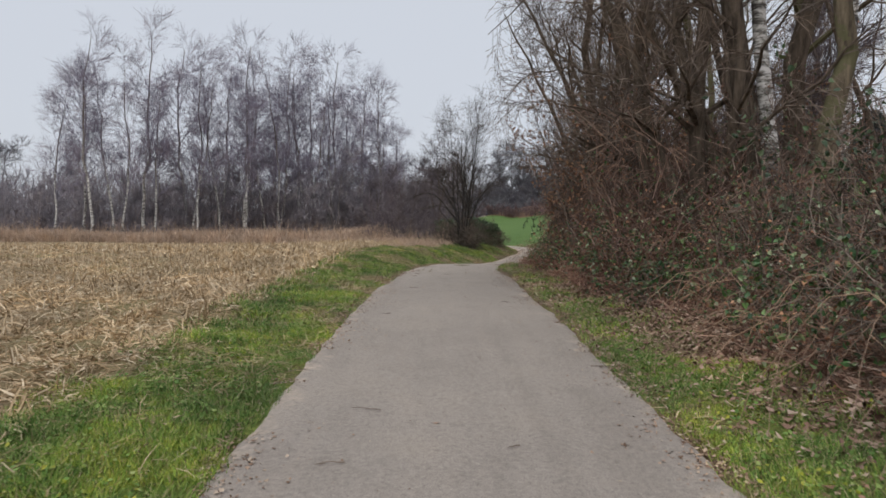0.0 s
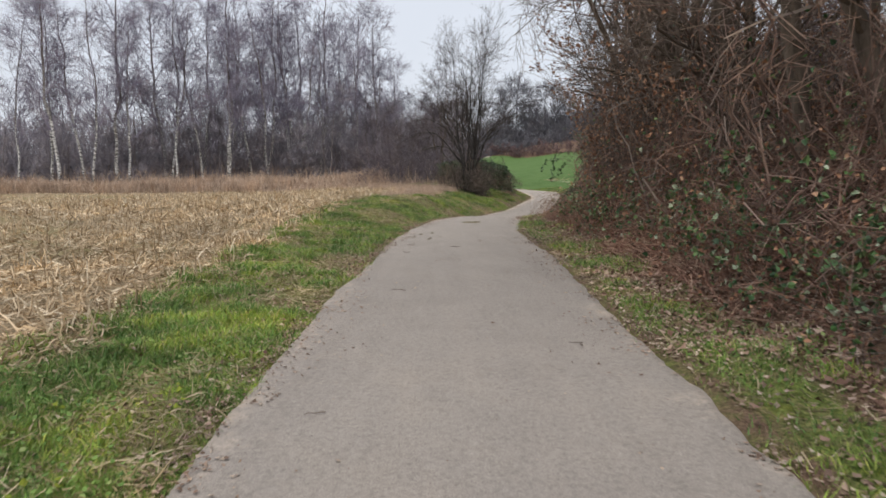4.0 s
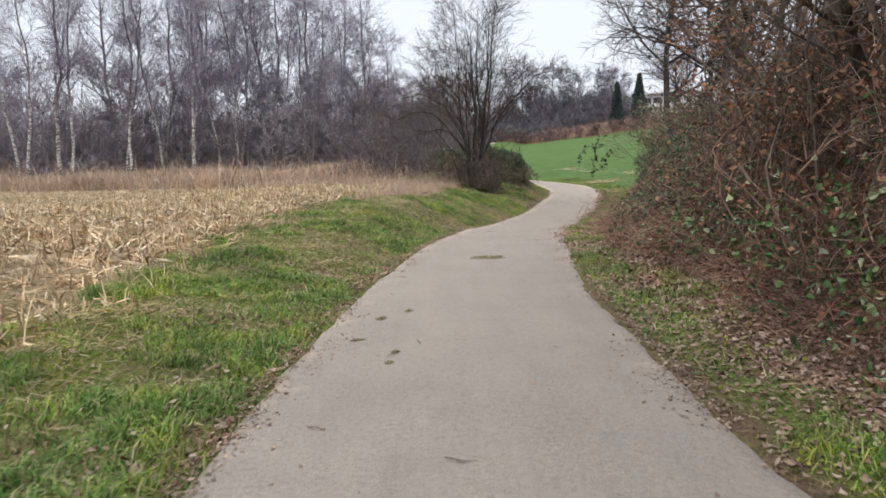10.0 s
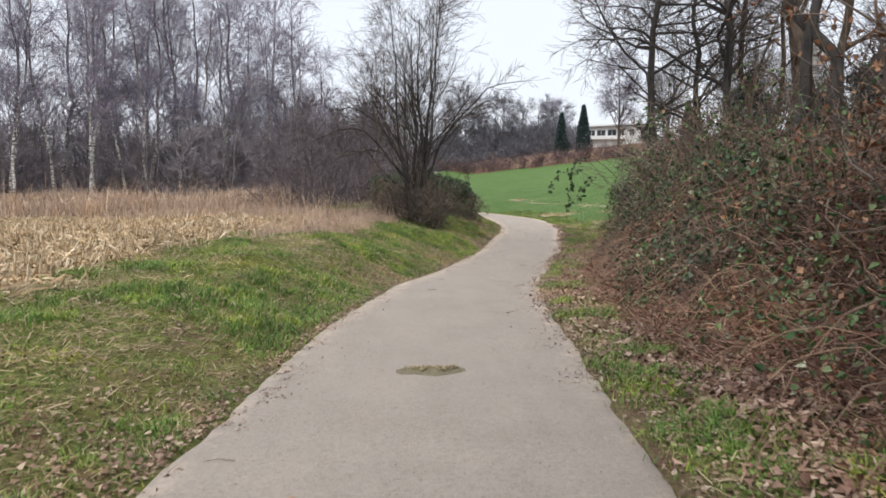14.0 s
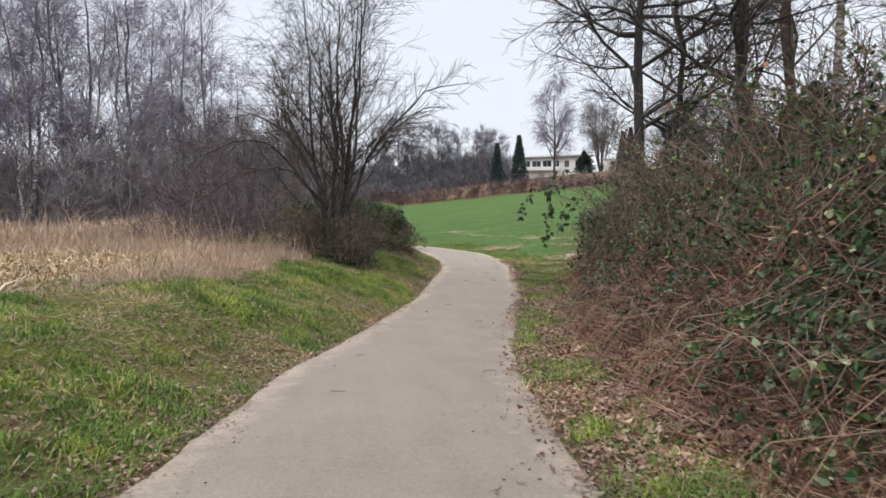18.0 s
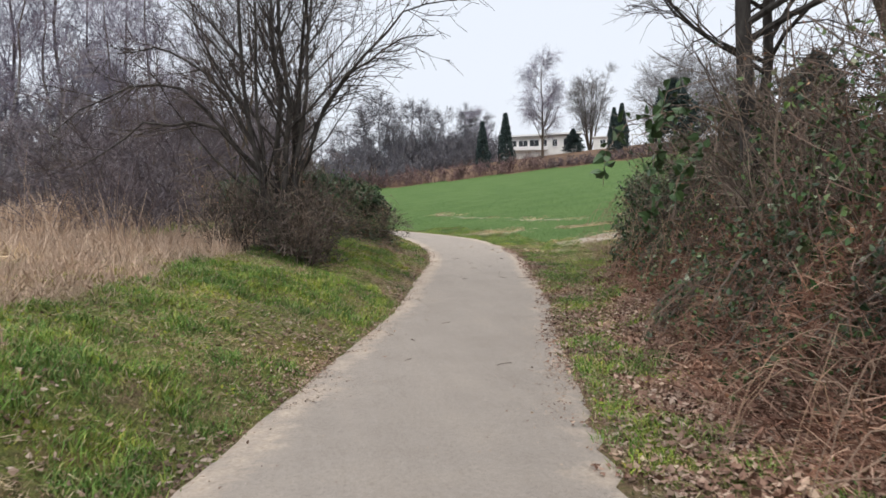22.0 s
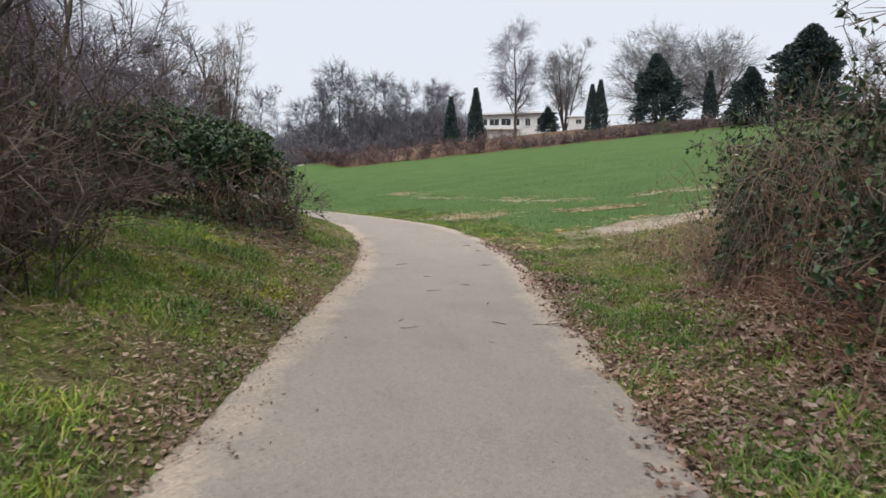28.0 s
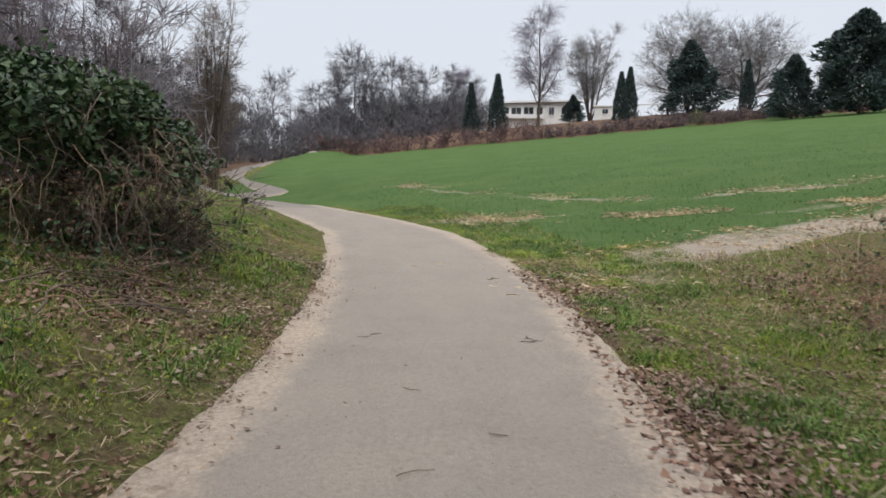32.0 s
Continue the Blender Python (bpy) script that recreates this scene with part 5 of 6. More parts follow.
for i, (x, y) in enumerate([(4.9, 56.2), (5.3, 57.2), (13.6, 55.2), (14.3, 55.8), (15.2, 56.8), (14.0, 56.8), (15.0, 55.6), (14.9, 57.6)]):
    made = bush_parts(590 + i, x, y, 0.5, 0.7 if i < 2 else 0.9, 30, 3, 2, M_CANE_PALE if i > 1 else M_TWIG_RUSSET, M_CANE_PALE, M_LEAF_GREEN, 90, 0.05, 80, -0.34, 0.005, 0.4, 0.22, 0.0035, free=False)
    planted("dead_cane_tangle", made, x, y, "low tangle of dead pale canes on the verge", "bramble", "dead canes at the bend")


# ---- ivy hanging out over the path ----
def ivy_strand(line, seed, count):
    rng = np.random.default_rng(seed)
    base = np.array(line[0])
    ob = new("ivy_strand")
    ob.matrix_basis = Matrix.Translation(base)
    tagged(ob, "hanging ivy shoot with dark glossy leaves", "ivy", "ivy shoots over the path")
    P = np.array(line)[None] - base
    part("stem", strands(Heap(), rng, P, np.linspace(0.007, 0.003, P.shape[1])[None], 5).mesh("stem", M_TWIG_DARK), ob)
    for at in along(rng, P[:, 1:], count):
        part("leaf", broad_leaves(Heap(), rng, at[None] + rng.normal(0, 0.025, 3), np.array([rng.uniform(0.07, 0.125)])).mesh("leaf", M_LEAF_IVY), ob)


ivy_strand([(6.7, 39.8, 2.6), (6.0, 39.5, 2.78), (5.45, 39.4, 2.66), (5.24, 39.4, 2.4), (5.2, 39.38, 2.1)], 1, 30)
ivy_strand([(6.7, 39.6, 2.7), (6.1, 39.4, 2.8), (5.75, 39.4, 2.62), (5.66, 39.4, 2.15), (5.68, 39.42, 1.68)], 2, 40)
ivy_strand([(6.8, 39.9, 2.3), (6.3, 39.6, 2.45), (6.0, 39.5, 2.2), (5.9, 39.5, 1.9)], 3, 24)
ivy_strand([(7.0, 40.0, 2.7), (6.4, 39.7, 3.1), (5.9, 39.55, 2.95), (5.75, 39.5, 2.5), (5.8, 39.5, 2.15)], 4, 24)
ivy_strand([(7.0, 40.2, 2.4), (6.6, 39.9, 2.7), (6.2, 39.8, 2.4), (6.1, 39.8, 1.8), (6.15, 39.8, 1.4)], 5, 16)


# ---- far side of the green field ----
RED = [bush_parts(600 + i, 30, 164, 2.0, 3.2, 15, 4, 3, M_RED_HEDGE, M_RED_HEDGE, None, 0, 0.05, 0, -0.05, 0.035, 1.1, 0.9, 0.035, 0.5, free=False, own=0) for i in range(2)]
GREY = [bush_parts(610, 30, 164, 2.0, 2.0, 15, 4, 3, M_RED_HEDGE, M_SHRUB, None, 0, 0.05, 0, -0.08, 0.035, 1.1, 0.9, 0.035, 0.4, free=False, own=0)]
first = {}
for i in range(52):
    x = 11 + i * 2.0
    y = 176 - 0.41 * x + pick.uniform(-0.5, 1)
    v = (i % 2) if x < 48 else 2
    if v in first:
        repeat(first[v], x, y, pick.uniform(0, 360), pick.uniform(0.8, 1.15))
    else:
        first[v] = planted("hedge_bush", (RED + GREY)[v], x, y, "reddish bare hedge shrub" if v < 2 else "grey-brown bare hedge shrub", "hedge", "hedge along the green field")

FAR = [tree_meshes(660 + i, h, 0.2, M_FAR_HAZED, M_FAR_HAZED, 14, (0.12, 0.97), 0.38, 44, 0.06, 0.0, 8, 9, 1.7, 0.022, 0.04, 0.03, 1, 0.1, 0.45, 0.4, own=False, limb_wob=0.13) for i, h in enumerate((13, 11))]
first = {}
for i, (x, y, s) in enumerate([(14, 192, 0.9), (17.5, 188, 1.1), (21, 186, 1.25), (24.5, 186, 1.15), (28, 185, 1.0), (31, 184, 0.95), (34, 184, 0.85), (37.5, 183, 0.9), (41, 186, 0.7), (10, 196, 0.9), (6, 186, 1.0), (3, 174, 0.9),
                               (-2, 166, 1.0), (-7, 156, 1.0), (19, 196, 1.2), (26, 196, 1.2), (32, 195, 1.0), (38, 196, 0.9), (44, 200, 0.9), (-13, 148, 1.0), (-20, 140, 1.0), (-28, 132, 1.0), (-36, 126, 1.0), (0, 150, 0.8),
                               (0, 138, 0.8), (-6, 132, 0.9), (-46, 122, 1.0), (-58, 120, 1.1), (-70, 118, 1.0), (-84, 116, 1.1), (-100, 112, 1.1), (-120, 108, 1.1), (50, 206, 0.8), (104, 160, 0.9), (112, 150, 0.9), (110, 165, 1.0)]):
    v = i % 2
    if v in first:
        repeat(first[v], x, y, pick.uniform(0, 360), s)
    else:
        first[v] = planted("far_tree", FAR[v], x, y, "bare tree in the far woodland edge, tinted grey for haze", "tree", "far trees beyond the field", pick.uniform(0, 360), s)

for i, (x, y, s) in enumerate([(15, 186, 0.62), (19, 184, 0.7), (23, 183, 0.75), (27, 183, 0.7), (31, 182, 0.6), (35, 182, 0.55), (11, 184, 0.6), (4, 168, 0.6), (0, 158, 0.6), (-4, 150, 0.6), (1, 146, 0.5), (42, 182, 0.5)]):
    repeat(first[i % 2], x, y, pick.uniform(0, 360), s)
FAR_BRUSH = bush_parts(268, 20, 178, 3.0, 4.2, 12, 4, 4, M_FAR_HAZED, M_FAR_HAZED, None, 0, 0.05, 0, -0.06, 0.04, 1.7, 1.2, 0.04, 0.3, free=False, own=0)
fb = planted("brushwood", FAR_BRUSH, 40, 178, "bare brushwood along the far wood, tinted grey for haze", "brushwood", "brushwood beyond the field")
for i in range(15):
    x = -14 + i * 3.5
    repeat(fb, x, np.interp(x, [-14, 0, 8, 40], [136, 146, 168, 178]) + pick.uniform(-1.5, 1.5), pick.uniform(0, 360), pick.uniform(0.8, 1.2))
SINGLE = tree_meshes(620, 10.5, 0.075, M_BARK, M_TWIG_DARK, 11, (0.2, 0.98), 0.24, 24, 0.06, 0.04, 6, 6, 0.6, 0.007, 0.02, 0.015, 8, 0.13, 0.42, foot=0.15)
planted("young_tree", SINGLE, 3.3, 90.5, "young bare tree with upright branches beside the path", "tree")

FBIRCH = tree_meshes(630, 18.0, 0.26, M_BARK, M_TWIG_BIRCH_HAZED, 30, (0.16, 0.98), 0.38, 52, 0.04, -0.35, 9, 13, 2.4, 0.014, 0.02, 0.012, tk=3)
wb = planted("weeping_birch", FBIRCH, 50.6, 166, "bare weeping birch before the white house", "birch tree", "weeping birches on the hill")
repeat(wb, 43.5, 190, 60, 0.62)
ROUND = tree_meshes(640, 16.5, 0.22, M_BARK, M_FAR_TWIG_HAZED, 12, (0.2, 0.98), 0.30, 32, 0.03, 0.03, 8, 8, 1.6, 0.014, 0.02, 0.012, 8, 0.25)
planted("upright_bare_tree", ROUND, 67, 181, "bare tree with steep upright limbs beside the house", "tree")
OAK = tree_meshes(650, 14.5, 0.5, M_BARK, M_FAR_TWIG_HAZED, 22, (0.16, 0.9), 0.72, 58, 0.02, 0.0, 14, 12, 1.9, 0.014, 0.03, 0.03, 2, 0.16, 0.42, tk=2, taper=0.5, limb_wob=0.16)
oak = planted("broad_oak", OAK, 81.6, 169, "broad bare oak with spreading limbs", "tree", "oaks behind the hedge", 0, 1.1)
repeat(oak, 92, 167, 130, 1.04)

CYP = conifer_meshes(700, 8.5, 1.4, M_CONIFER_HAZED, True, 3800)
c0 = planted("columnar_conifer", CYP, 38.7, 166.5, "dark green slender cypress at the hedge", "conifer", "cypresses on the hill", 0, 1.05)
for x, y, s in [(43.0, 165.5, 1.15), (61.8, 158, 0.95), (63.4, 158, 1.0), (79.6, 150, 0.95)]:
    repeat(c0, x, y, pick.uniform(0, 360), s)
DARK = conifer_meshes(710, 12, 5.0, M_CONIFER_HAZED, False, 13000, 2.3)
BLOCK = conifer_meshes(712, 13.0, 5.0, M_CONIFER_HAZED, False, 17000, 4.0)
d0 = planted("dark_spruce", DARK, 72.4, 155, "broad dark evergreen with ragged tiers", "conifer", "dark evergreens on the hill", 0, 0.98)
for x, y, s in [(76.0, 135, 0.72), (58.6, 170, 0.4)]:
    repeat(d0, x, y, pick.uniform(0, 360), s)
planted("broad_evergreen", BLOCK, 80.3, 128, "tall blunt-topped dark evergreen", "conifer", "dark evergreens on the hill")
GOLD = conifer_meshes(720, 3.2, 2.0, M_CONIFER_LIGHT, True, 900)
planted("rounded_evergreen", GOLD, 67.6, 144.6, "rounded yellow-green evergreen bush", "evergreen", "", 0, 0.85)


# ---- white house on the hill ----
def box(x0, x1, y0, y1, z0, z1, edge=0.02, skew=0.0):
    bm = bmesh.new()
    bmesh.ops.create_cube(bm, size=1, matrix=Matrix.LocRotScale(((x0 + x1) / 2, (y0 + y1) / 2, (z0 + z1) / 2), None, (x1 - x0, y1 - y0, z1 - z0)))
    for v in bm.verts:
        v.co.z += skew * (v.co.x - x0)
    if edge:
        bmesh.ops.bevel(bm, geom=list(bm.edges), offset=edge, segments=1, affect="EDGES")
    return bm


def solid(name, bm, mat, parent, label=""):
    me = bpy.data.meshes.new(name)
    bm.to_mesh(me)
    bm.free()
    me.materials.append(mat)
    return part(name, me, parent, label)


def window(parent, x, y, z, w, h, bars=1):
    win = solid("window", box(x - w / 2, x + w / 2, y - 0.06, y + 0.08, z, z + h, 0.01), M_TRIM, parent)
    for i in range(bars + 1):
        pw = (w - 0.1) / (bars + 1)
        solid("pane", box(x - w / 2 + 0.05 + i * pw + 0.03, x - w / 2 + 0.05 + (i + 1) * pw - 0.03, y - 0.075, y - 0.064, z + 0.07, z + h - 0.07, 0), M_GLASS, win)
    solid("sill", box(x - w / 2 - 0.08, x + w / 2 + 0.08, y - 0.2, y - 0.062, z - 0.08, z - 0.005, 0.01), M_TRIM, win)


house = thing("house", 49.0, 184, "low white house with a shallow dark sloping roof", "house", turn=-18, z=15.2, size=0.92)
solid("wall", box(0, 17, 0, 8, -3.0, 3.0, 0.02, 0.03), M_PLASTER, house)
solid("roof", box(-0.6, 17.6, -0.9, 8.8, 3.02, 3.35, 0.03, 0.03), M_ROOF, house)
solid("fascia", box(-0.62, 17.62, -1.0, -0.905, 3.0, 3.4, 0.01, 0.03), M_TRIM, house)
solid("balcony", box(-0.2, 9.5, -1.1, -0.02, -0.1, 0.75, 0.02), M_TRIM, house, "white balcony front")
solid("chimney", box(11, 11.7, 3, 3.7, 3.3, 4.3), M_PLASTER, house)
for wx, wz, ww, wh in [(1.4, 0.8, 1.8, 1.5), (3.8, 0.8, 2.2, 1.5), (6.4, 0.8, 2.2, 1.6), (8.7, 0.8, 1.4, 1.6), (11.2, 0.7, 1.2, 1.7), (14.2, 0.9, 2.0, 1.6), (16.1, 0.9, 0.8, 1.6)]:
    window(house, wx, -0.0, wz, ww, wh)
annex = thing("garden_building", 66.5, 178, "low white flat-roofed garden building", "building", turn=-24, z=15.4)
solid("wall", box(0, 7, 0, 4, -3, 2.1), M_PLASTER, annex)
solid("roof", box(-0.3, 7.3, -0.4, 4.3, 2.11, 2.35), M_TRIM, annex)
window(annex, 2.0, 0.0, 0.7, 1.2, 1.0)
window(annex, 5.0, 0.0, 0.7, 1.2, 1.0)
pergola = thing("pergola", 72.5, 172, "open white timber pergola", "pergola", turn=-26, z=15.2)
for px_ in (0, 4, 8):
    solid("post", box(px_, px_ + 0.18, 0, 0.18, -3, 2.2), M_TRIM, pergola)
solid("beam", box(-0.3, 8.5, -0.05, 0.25, 2.21, 2.45), M_TRIM, pergola)


def fence_run(ax, ay, bx, by, count):
    for i in range(count):
        t0, t1 = i / count, (i + 1) / count
        x0, y0, x1, y1 = ax + (bx - ax) * t0, ay + (by - ay) * t0, ax + (bx - ax) * t1, ay + (by - ay) * t1
        run, turn = math.hypot(x1 - x0, y1 - y0), math.degrees(math.atan2(y1 - y0, x1 - x0))
        f = thing("fence_panel", x0, y0, "weathered dark timber fence panel", "fence", "fence along the hill", turn)
        drop = float(land(x1, y1) - land(x0, y0)) / run
        solid("post", box(0, 0.14, 0, 0.14, -0.5, 1.3), M_FENCE, f)
        for k in range(3):
            solid("rail", box(0.12, run, 0.03, 0.09, 0.35 + 0.36 * k, 0.58 + 0.36 * k, 0.01, drop), M_FENCE, f)


fence_run(70, 149.5, 100, 137.2, 9)

# ---- tall dry grass ----
rng = np.random.default_rng(31)


def scatter(n, x0, x1, y0, y1, keep):
    x, y = rng.uniform(x0, x1, n), rng.uniform(y0, y1, n)
    k = rng.uniform(size=n) < keep(x, y)
    return x[k], y[k]


def stuff(name, heap, mat, label, category):
    return tagged(new(name, heap.mesh(name, mat)), label, category, kind="stuff")


h = Heap()
x, y = scatter(95000, -48, 3, 40, 72, lambda x, y: smooth((zones(x, y)["dry"] + 0.35 * soft_noise(x, y, 0.6, 19) - 0.2) / 0.7) * (0.3 + 0.7 * smooth(0.5 + 1.4 * soft_noise(x, y, 0.5, 9))) * np.where((x > -9) & (y < 55), 1.0, 0.75))
clump = 1 + 0.45 * soft_noise(x, y, 0.45, 8) + 0.3 * soft_noise(x, y, 1.7, 7)
tall = (0.22 + rng.exponential(0.24, len(x))).clip(0.2, 1.25) * clump * np.where((x > -9) & (y < 55), 1.65, 1.75)
tall = tall * (0.45 + 0.55 * smooth(zones(x, y)["dry"]))
blades(h, rng, x, y, land(x, y) - 0.03, tall, (0.0045 + 0.009 * (y > 54)) * rng.uniform(0.6, 1.3, len(x)), 1.5)
x, y = scatter(110000, -14, 3, 40, 56, lambda x, y: smooth(zones(x, y)["dry"] * 1.5) * (0.6 + 0.4 * soft_noise(x, y, 0.8, 62)))
spikes(h, rng, x, y, land(x, y) - 0.02, rng.uniform(0.08, 0.4, len(x)) * smooth(zones(x, y)["dry"]), 0.006, 1.6)
x, y = scatter(64000, -60, -3.5, 56.5, 67, lambda x, y: (1 - zones(x, y)["straw"]) * smooth((y - 56.5) / 1.5) * (0.45 + 0.55 * smooth(0.5 + 1.2 * soft_noise(x, y, 0.35, 9))))
blades(h, rng, x, y, land(x, y) - 0.03, rng.uniform(0.7, 1.45, len(x)) * (1 + 0.3 * soft_noise(x, y, 0.3, 8)), 0.012 * rng.uniform(0.6, 1.3, len(x)), 1.1)
x, y = scatter(70000, -5, 5, 24, 52, lambda x, y: smooth((mid_x(y) - x - 2.9 - 0.5 * smooth((y - 36) / 6) + 0.6 * soft_noise(x, y, 0.8, 71)) / 1.2) * smooth((x - straw_edge(y) + 0.6) / 0.8) * np.interp(y, [24, 36, 40, 50], [0.25, 0.4, 0.9, 0.6]) * smooth(0.2 + 1.3 * soft_noise(x, y, 1.2, 72) + 0.8 * soft_noise(x, y, 3.3, 73)))
blades(h, rng, x, y, land(x, y) - 0.02, rng.uniform(0.06, 0.2, len(x)) + rng.exponential(0.08, len(x)) * smooth((y - 36) / 4), 0.0035, 1.7)
stuff("dry_grass", h, M_DRY, "tall pale dry grass along the wood", "dry grass")

# ---- maize stubble ----
h = Heap()
N = 46000
y = rng.uniform(2, 58, N)
x = straw_edge(y) + 0.1 - rng.exponential(7.5, N)
keep = (zones(x, y)["straw"] > 0.4) & (x > -48)
x, y = x[keep], y[keep]
rows = np.round(x / 0.75) * 0.75 + rng.normal(0, 0.09, len(x))
stand = rng.uniform(size=len(x)) < np.interp(y, [5, 14, 24], [0.1, 0.2, 0.42])
X = np.where(stand, rows, x)
Z = land(X, y)
at = np.stack([X, y, Z - 0.01], 1)
s = np.flatnonzero(stand)
way = rng.normal(size=(len(s), 3)) * 0.28 + np.array([0, 0, 1.0])
tall = rng.uniform(0.06, 0.23, len(s))[:, None]
P = np.stack([at[s], at[s] + way * tall * 0.55, at[s] + way * tall + rng.normal(size=(len(s), 3)) * 0.02], 1)
strands(h, rng, P, np.full((len(s), 3), 0.011) * np.array([1, 0.9, 0.75]) * np.where(y[s] > 25, 1.1, 0.8)[:, None], 3)
w = np.flatnonzero(~stand)
way = rng.normal(size=(len(w), 3)) * np.array([1, 1, 0.22]) + np.array([0, 0, 0.18])
lie = at[w] + np.array([0, 0, 0.03])
bits(h, rng, lie, way, rng.uniform(0.10, 0.42, len(w)) * np.interp(y[w], [8, 24], [0.65, 1.1]), np.where(y[w] > 25, 0.015, 0.0085) * rng.uniform(0.6, 1.3, len(w)), 0.3)
y = rng.uniform(3, 20, 26000)
x = straw_edge(y) + 0.15 - rng.exponential(3.2, len(y))
way = rng.normal(size=(len(y), 3)) * np.array([1, 1, 0.3]) + np.array([0, 0, 0.15])
bits(h, rng, np.stack([x, y, land(x, y) + 0.015], 1), way, rng.uniform(0.05, 0.2, len(y)), rng.uniform(0.003, 0.008, len(y)), 0.4)
stuff("maize_stubble", h, M_STRAW, "pale broken maize stalks and leaves of a harvested field", "stubble")

# ---- verge grass ----
h, o = Heap(), Heap()
left_edge = lambda y: mid_x(y) - straw_edge(y) + 0.3
right_edge = lambda y: np.minimum(thicket_edge(y), 5.2) + 0.3


def lushness(x, y):
    return 0.7 * soft_noise(x, y, 0.8, 12) + 0.65 * soft_noise(x, y, 2.2, 13) + 0.3 * soft_noise(x, y, 5.3, 14)


def sward(x, y, d, dense, tall, wide, lean, shape=spikes):
    """Grass that crowds into green patches and thins out to dead thatch between them."""
    lush = lushness(x, y) + np.interp(y, [8, 14], [0.55, 0.0])
    worn = smooth((d - 1.36 - 0.14 * soft_noise(x, y, 3.1, 15)) / np.interp(y, [8, 16], [0.3, 0.5]))
    k = (rng.uniform(size=len(x)) < np.where(x > mid_x(y), np.interp(y, [5, 9, 22, 30], [1.0, 0.45, 0.5, 0.9]), 1.0) * dense * (0.55 + 0.7 * smooth((lush + 0.5) / 0.6)) * worn) & (zones(x, y)["dry"] < 0.5)
    x, y, lush = x[k], y[k], lush[k]
    old = rng.uniform(size=len(x)) < np.clip(np.interp(y, [6, 12], [0.2, 0.36]) - 0.8 * lush, 0.12, 0.8)
    height = rng.uniform(0.4, 1.0, len(x)) * np.broadcast_to(tall, k.shape)[k] * (0.6 + 0.8 * smooth(0.5 + 0.8 * lush))
    for heap, sel in ((h, ~old), (o, old)):
        shape(heap, rng, x[sel], y[sel], land(x[sel], y[sel]) - 0.012, height[sel], np.broadcast_to(wide, k.shape)[k][sel] + 0.00003 * y[sel], lean)


for side, n, tufts, edge, dense in ((-1, 440000, 20000, left_edge, 0.95), (1, 200000, 6500, right_edge, 0.75)):
    y = 62 - 60.5 * rng.uniform(size=n) ** 1.25
    d = 1.38 + rng.uniform(size=n) ** 0.9 * (edge(y) - 1.38)
    sward(mid_x(y) + side * d, y, d, dense, 0.065, 0.0042, 1.3)
    y = 62 - 60.5 * rng.uniform(size=tufts) ** 1.25
    d = 1.5 + rng.uniform(size=tufts) ** 0.9 * (edge(y) - 1.5)
    k = rng.uniform(size=tufts) < dense * smooth((lushness(mid_x(y) + side * d, y) + 0.1) / 0.6) * np.interp(y, [8, 14], [0.35, 1.0])
    y, d = np.repeat(y[k], 16) + rng.normal(0, 0.05, 16 * k.sum()), np.repeat(d[k], 16) + rng.normal(0, 0.05, 16 * k.sum())
    sward(mid_x(y) + side * d, y, d, 1.0, np.interp(y, [8, 14, 30], [0.1, 0.14, 0.14]), np.interp(y, [8, 30], [0.0032, 0.004]), 1.8, blades)
for side, n, y0, y1, d1, tall in ((-1, 170000, 2, 14, 3.1, 0.05), (-1, 150000, 38, 66, 6.4, 0.06), (1, 90000, 44, 62, 5.0, 0.06), (1, 40000, 2, 8, 2.6, 0.055)):
    y = rng.uniform(y0, y1, n)
    d = 1.42 + rng.uniform(size=n) * (d1 - 1.42)
    sward(mid_x(y) + side * d, y, d, 0.9, tall, np.where(y < 16, 0.0036, 0.005), 1.4)
ty = rng.uniform(3.2, 30, 46)
tx = straw_edge(ty) + rng.normal(0.15, 0.22, 46)
y, x = np.repeat(ty, 110) + rng.normal(0, 0.1, 46 * 110), np.repeat(tx, 110) + rng.normal(0, 0.1, 46 * 110)
blades(h, rng, x, y, land(x, y) - 0.012, rng.uniform(0.06, 0.2, len(x)), 0.0034, 1.5)
x, y = scatter(15000, 11.5, 20, 52, 60.5, lambda x, y: smooth((x - 11.5) / 2.5) * (track_far(x, y) > 0.7) * (0.55 + 0.6 * soft_noise(x, y, 0.8, 61)))
blades(o, rng, x, y, land(x, y) - 0.012, rng.uniform(0.06, 0.22, len(x)), 0.006, 1.6)
x, y = scatter(16000, 11, 22, 49, 61.5, lambda x, y: 0.9 * (track_far(x, y) > 0.8) * (0.5 + 0.5 * lushness(x, y)))
sward(x, y, x * 0 + 3, 0.6, 0.10, 0.005, 1.0)
y = rng.uniform(56, 76, 52000)
d = 1.6 + rng.uniform(size=len(y)) ** 1.3 * 2.2
sward(mid_x(y) + d, y, d, 0.75, 0.085, 0.0075, 1.5)


def weeds(n, keep, size, lift, power=1.2):
    y = 62 - 60.5 * rng.uniform(size=n) ** power
    side = rng.choice((-1, -1, 1), n)
    d = 1.6 + rng.uniform(size=n) * (np.where(side < 0, left_edge(y), right_edge(y)) - 1.6)
    x = mid_x(y) + side * d
    k = keep(x, y) & (zones(x, y)["dry"] < 0.5)
    x, y = x[k], y[k]
    return leaf_blades(Heap(), rng, np.stack([x, y, land(x, y) + rng.uniform(0.0, lift, len(x))], 1), size * rng.uniform(0.5, 1.4, len(x)), 0.4, 0.5)


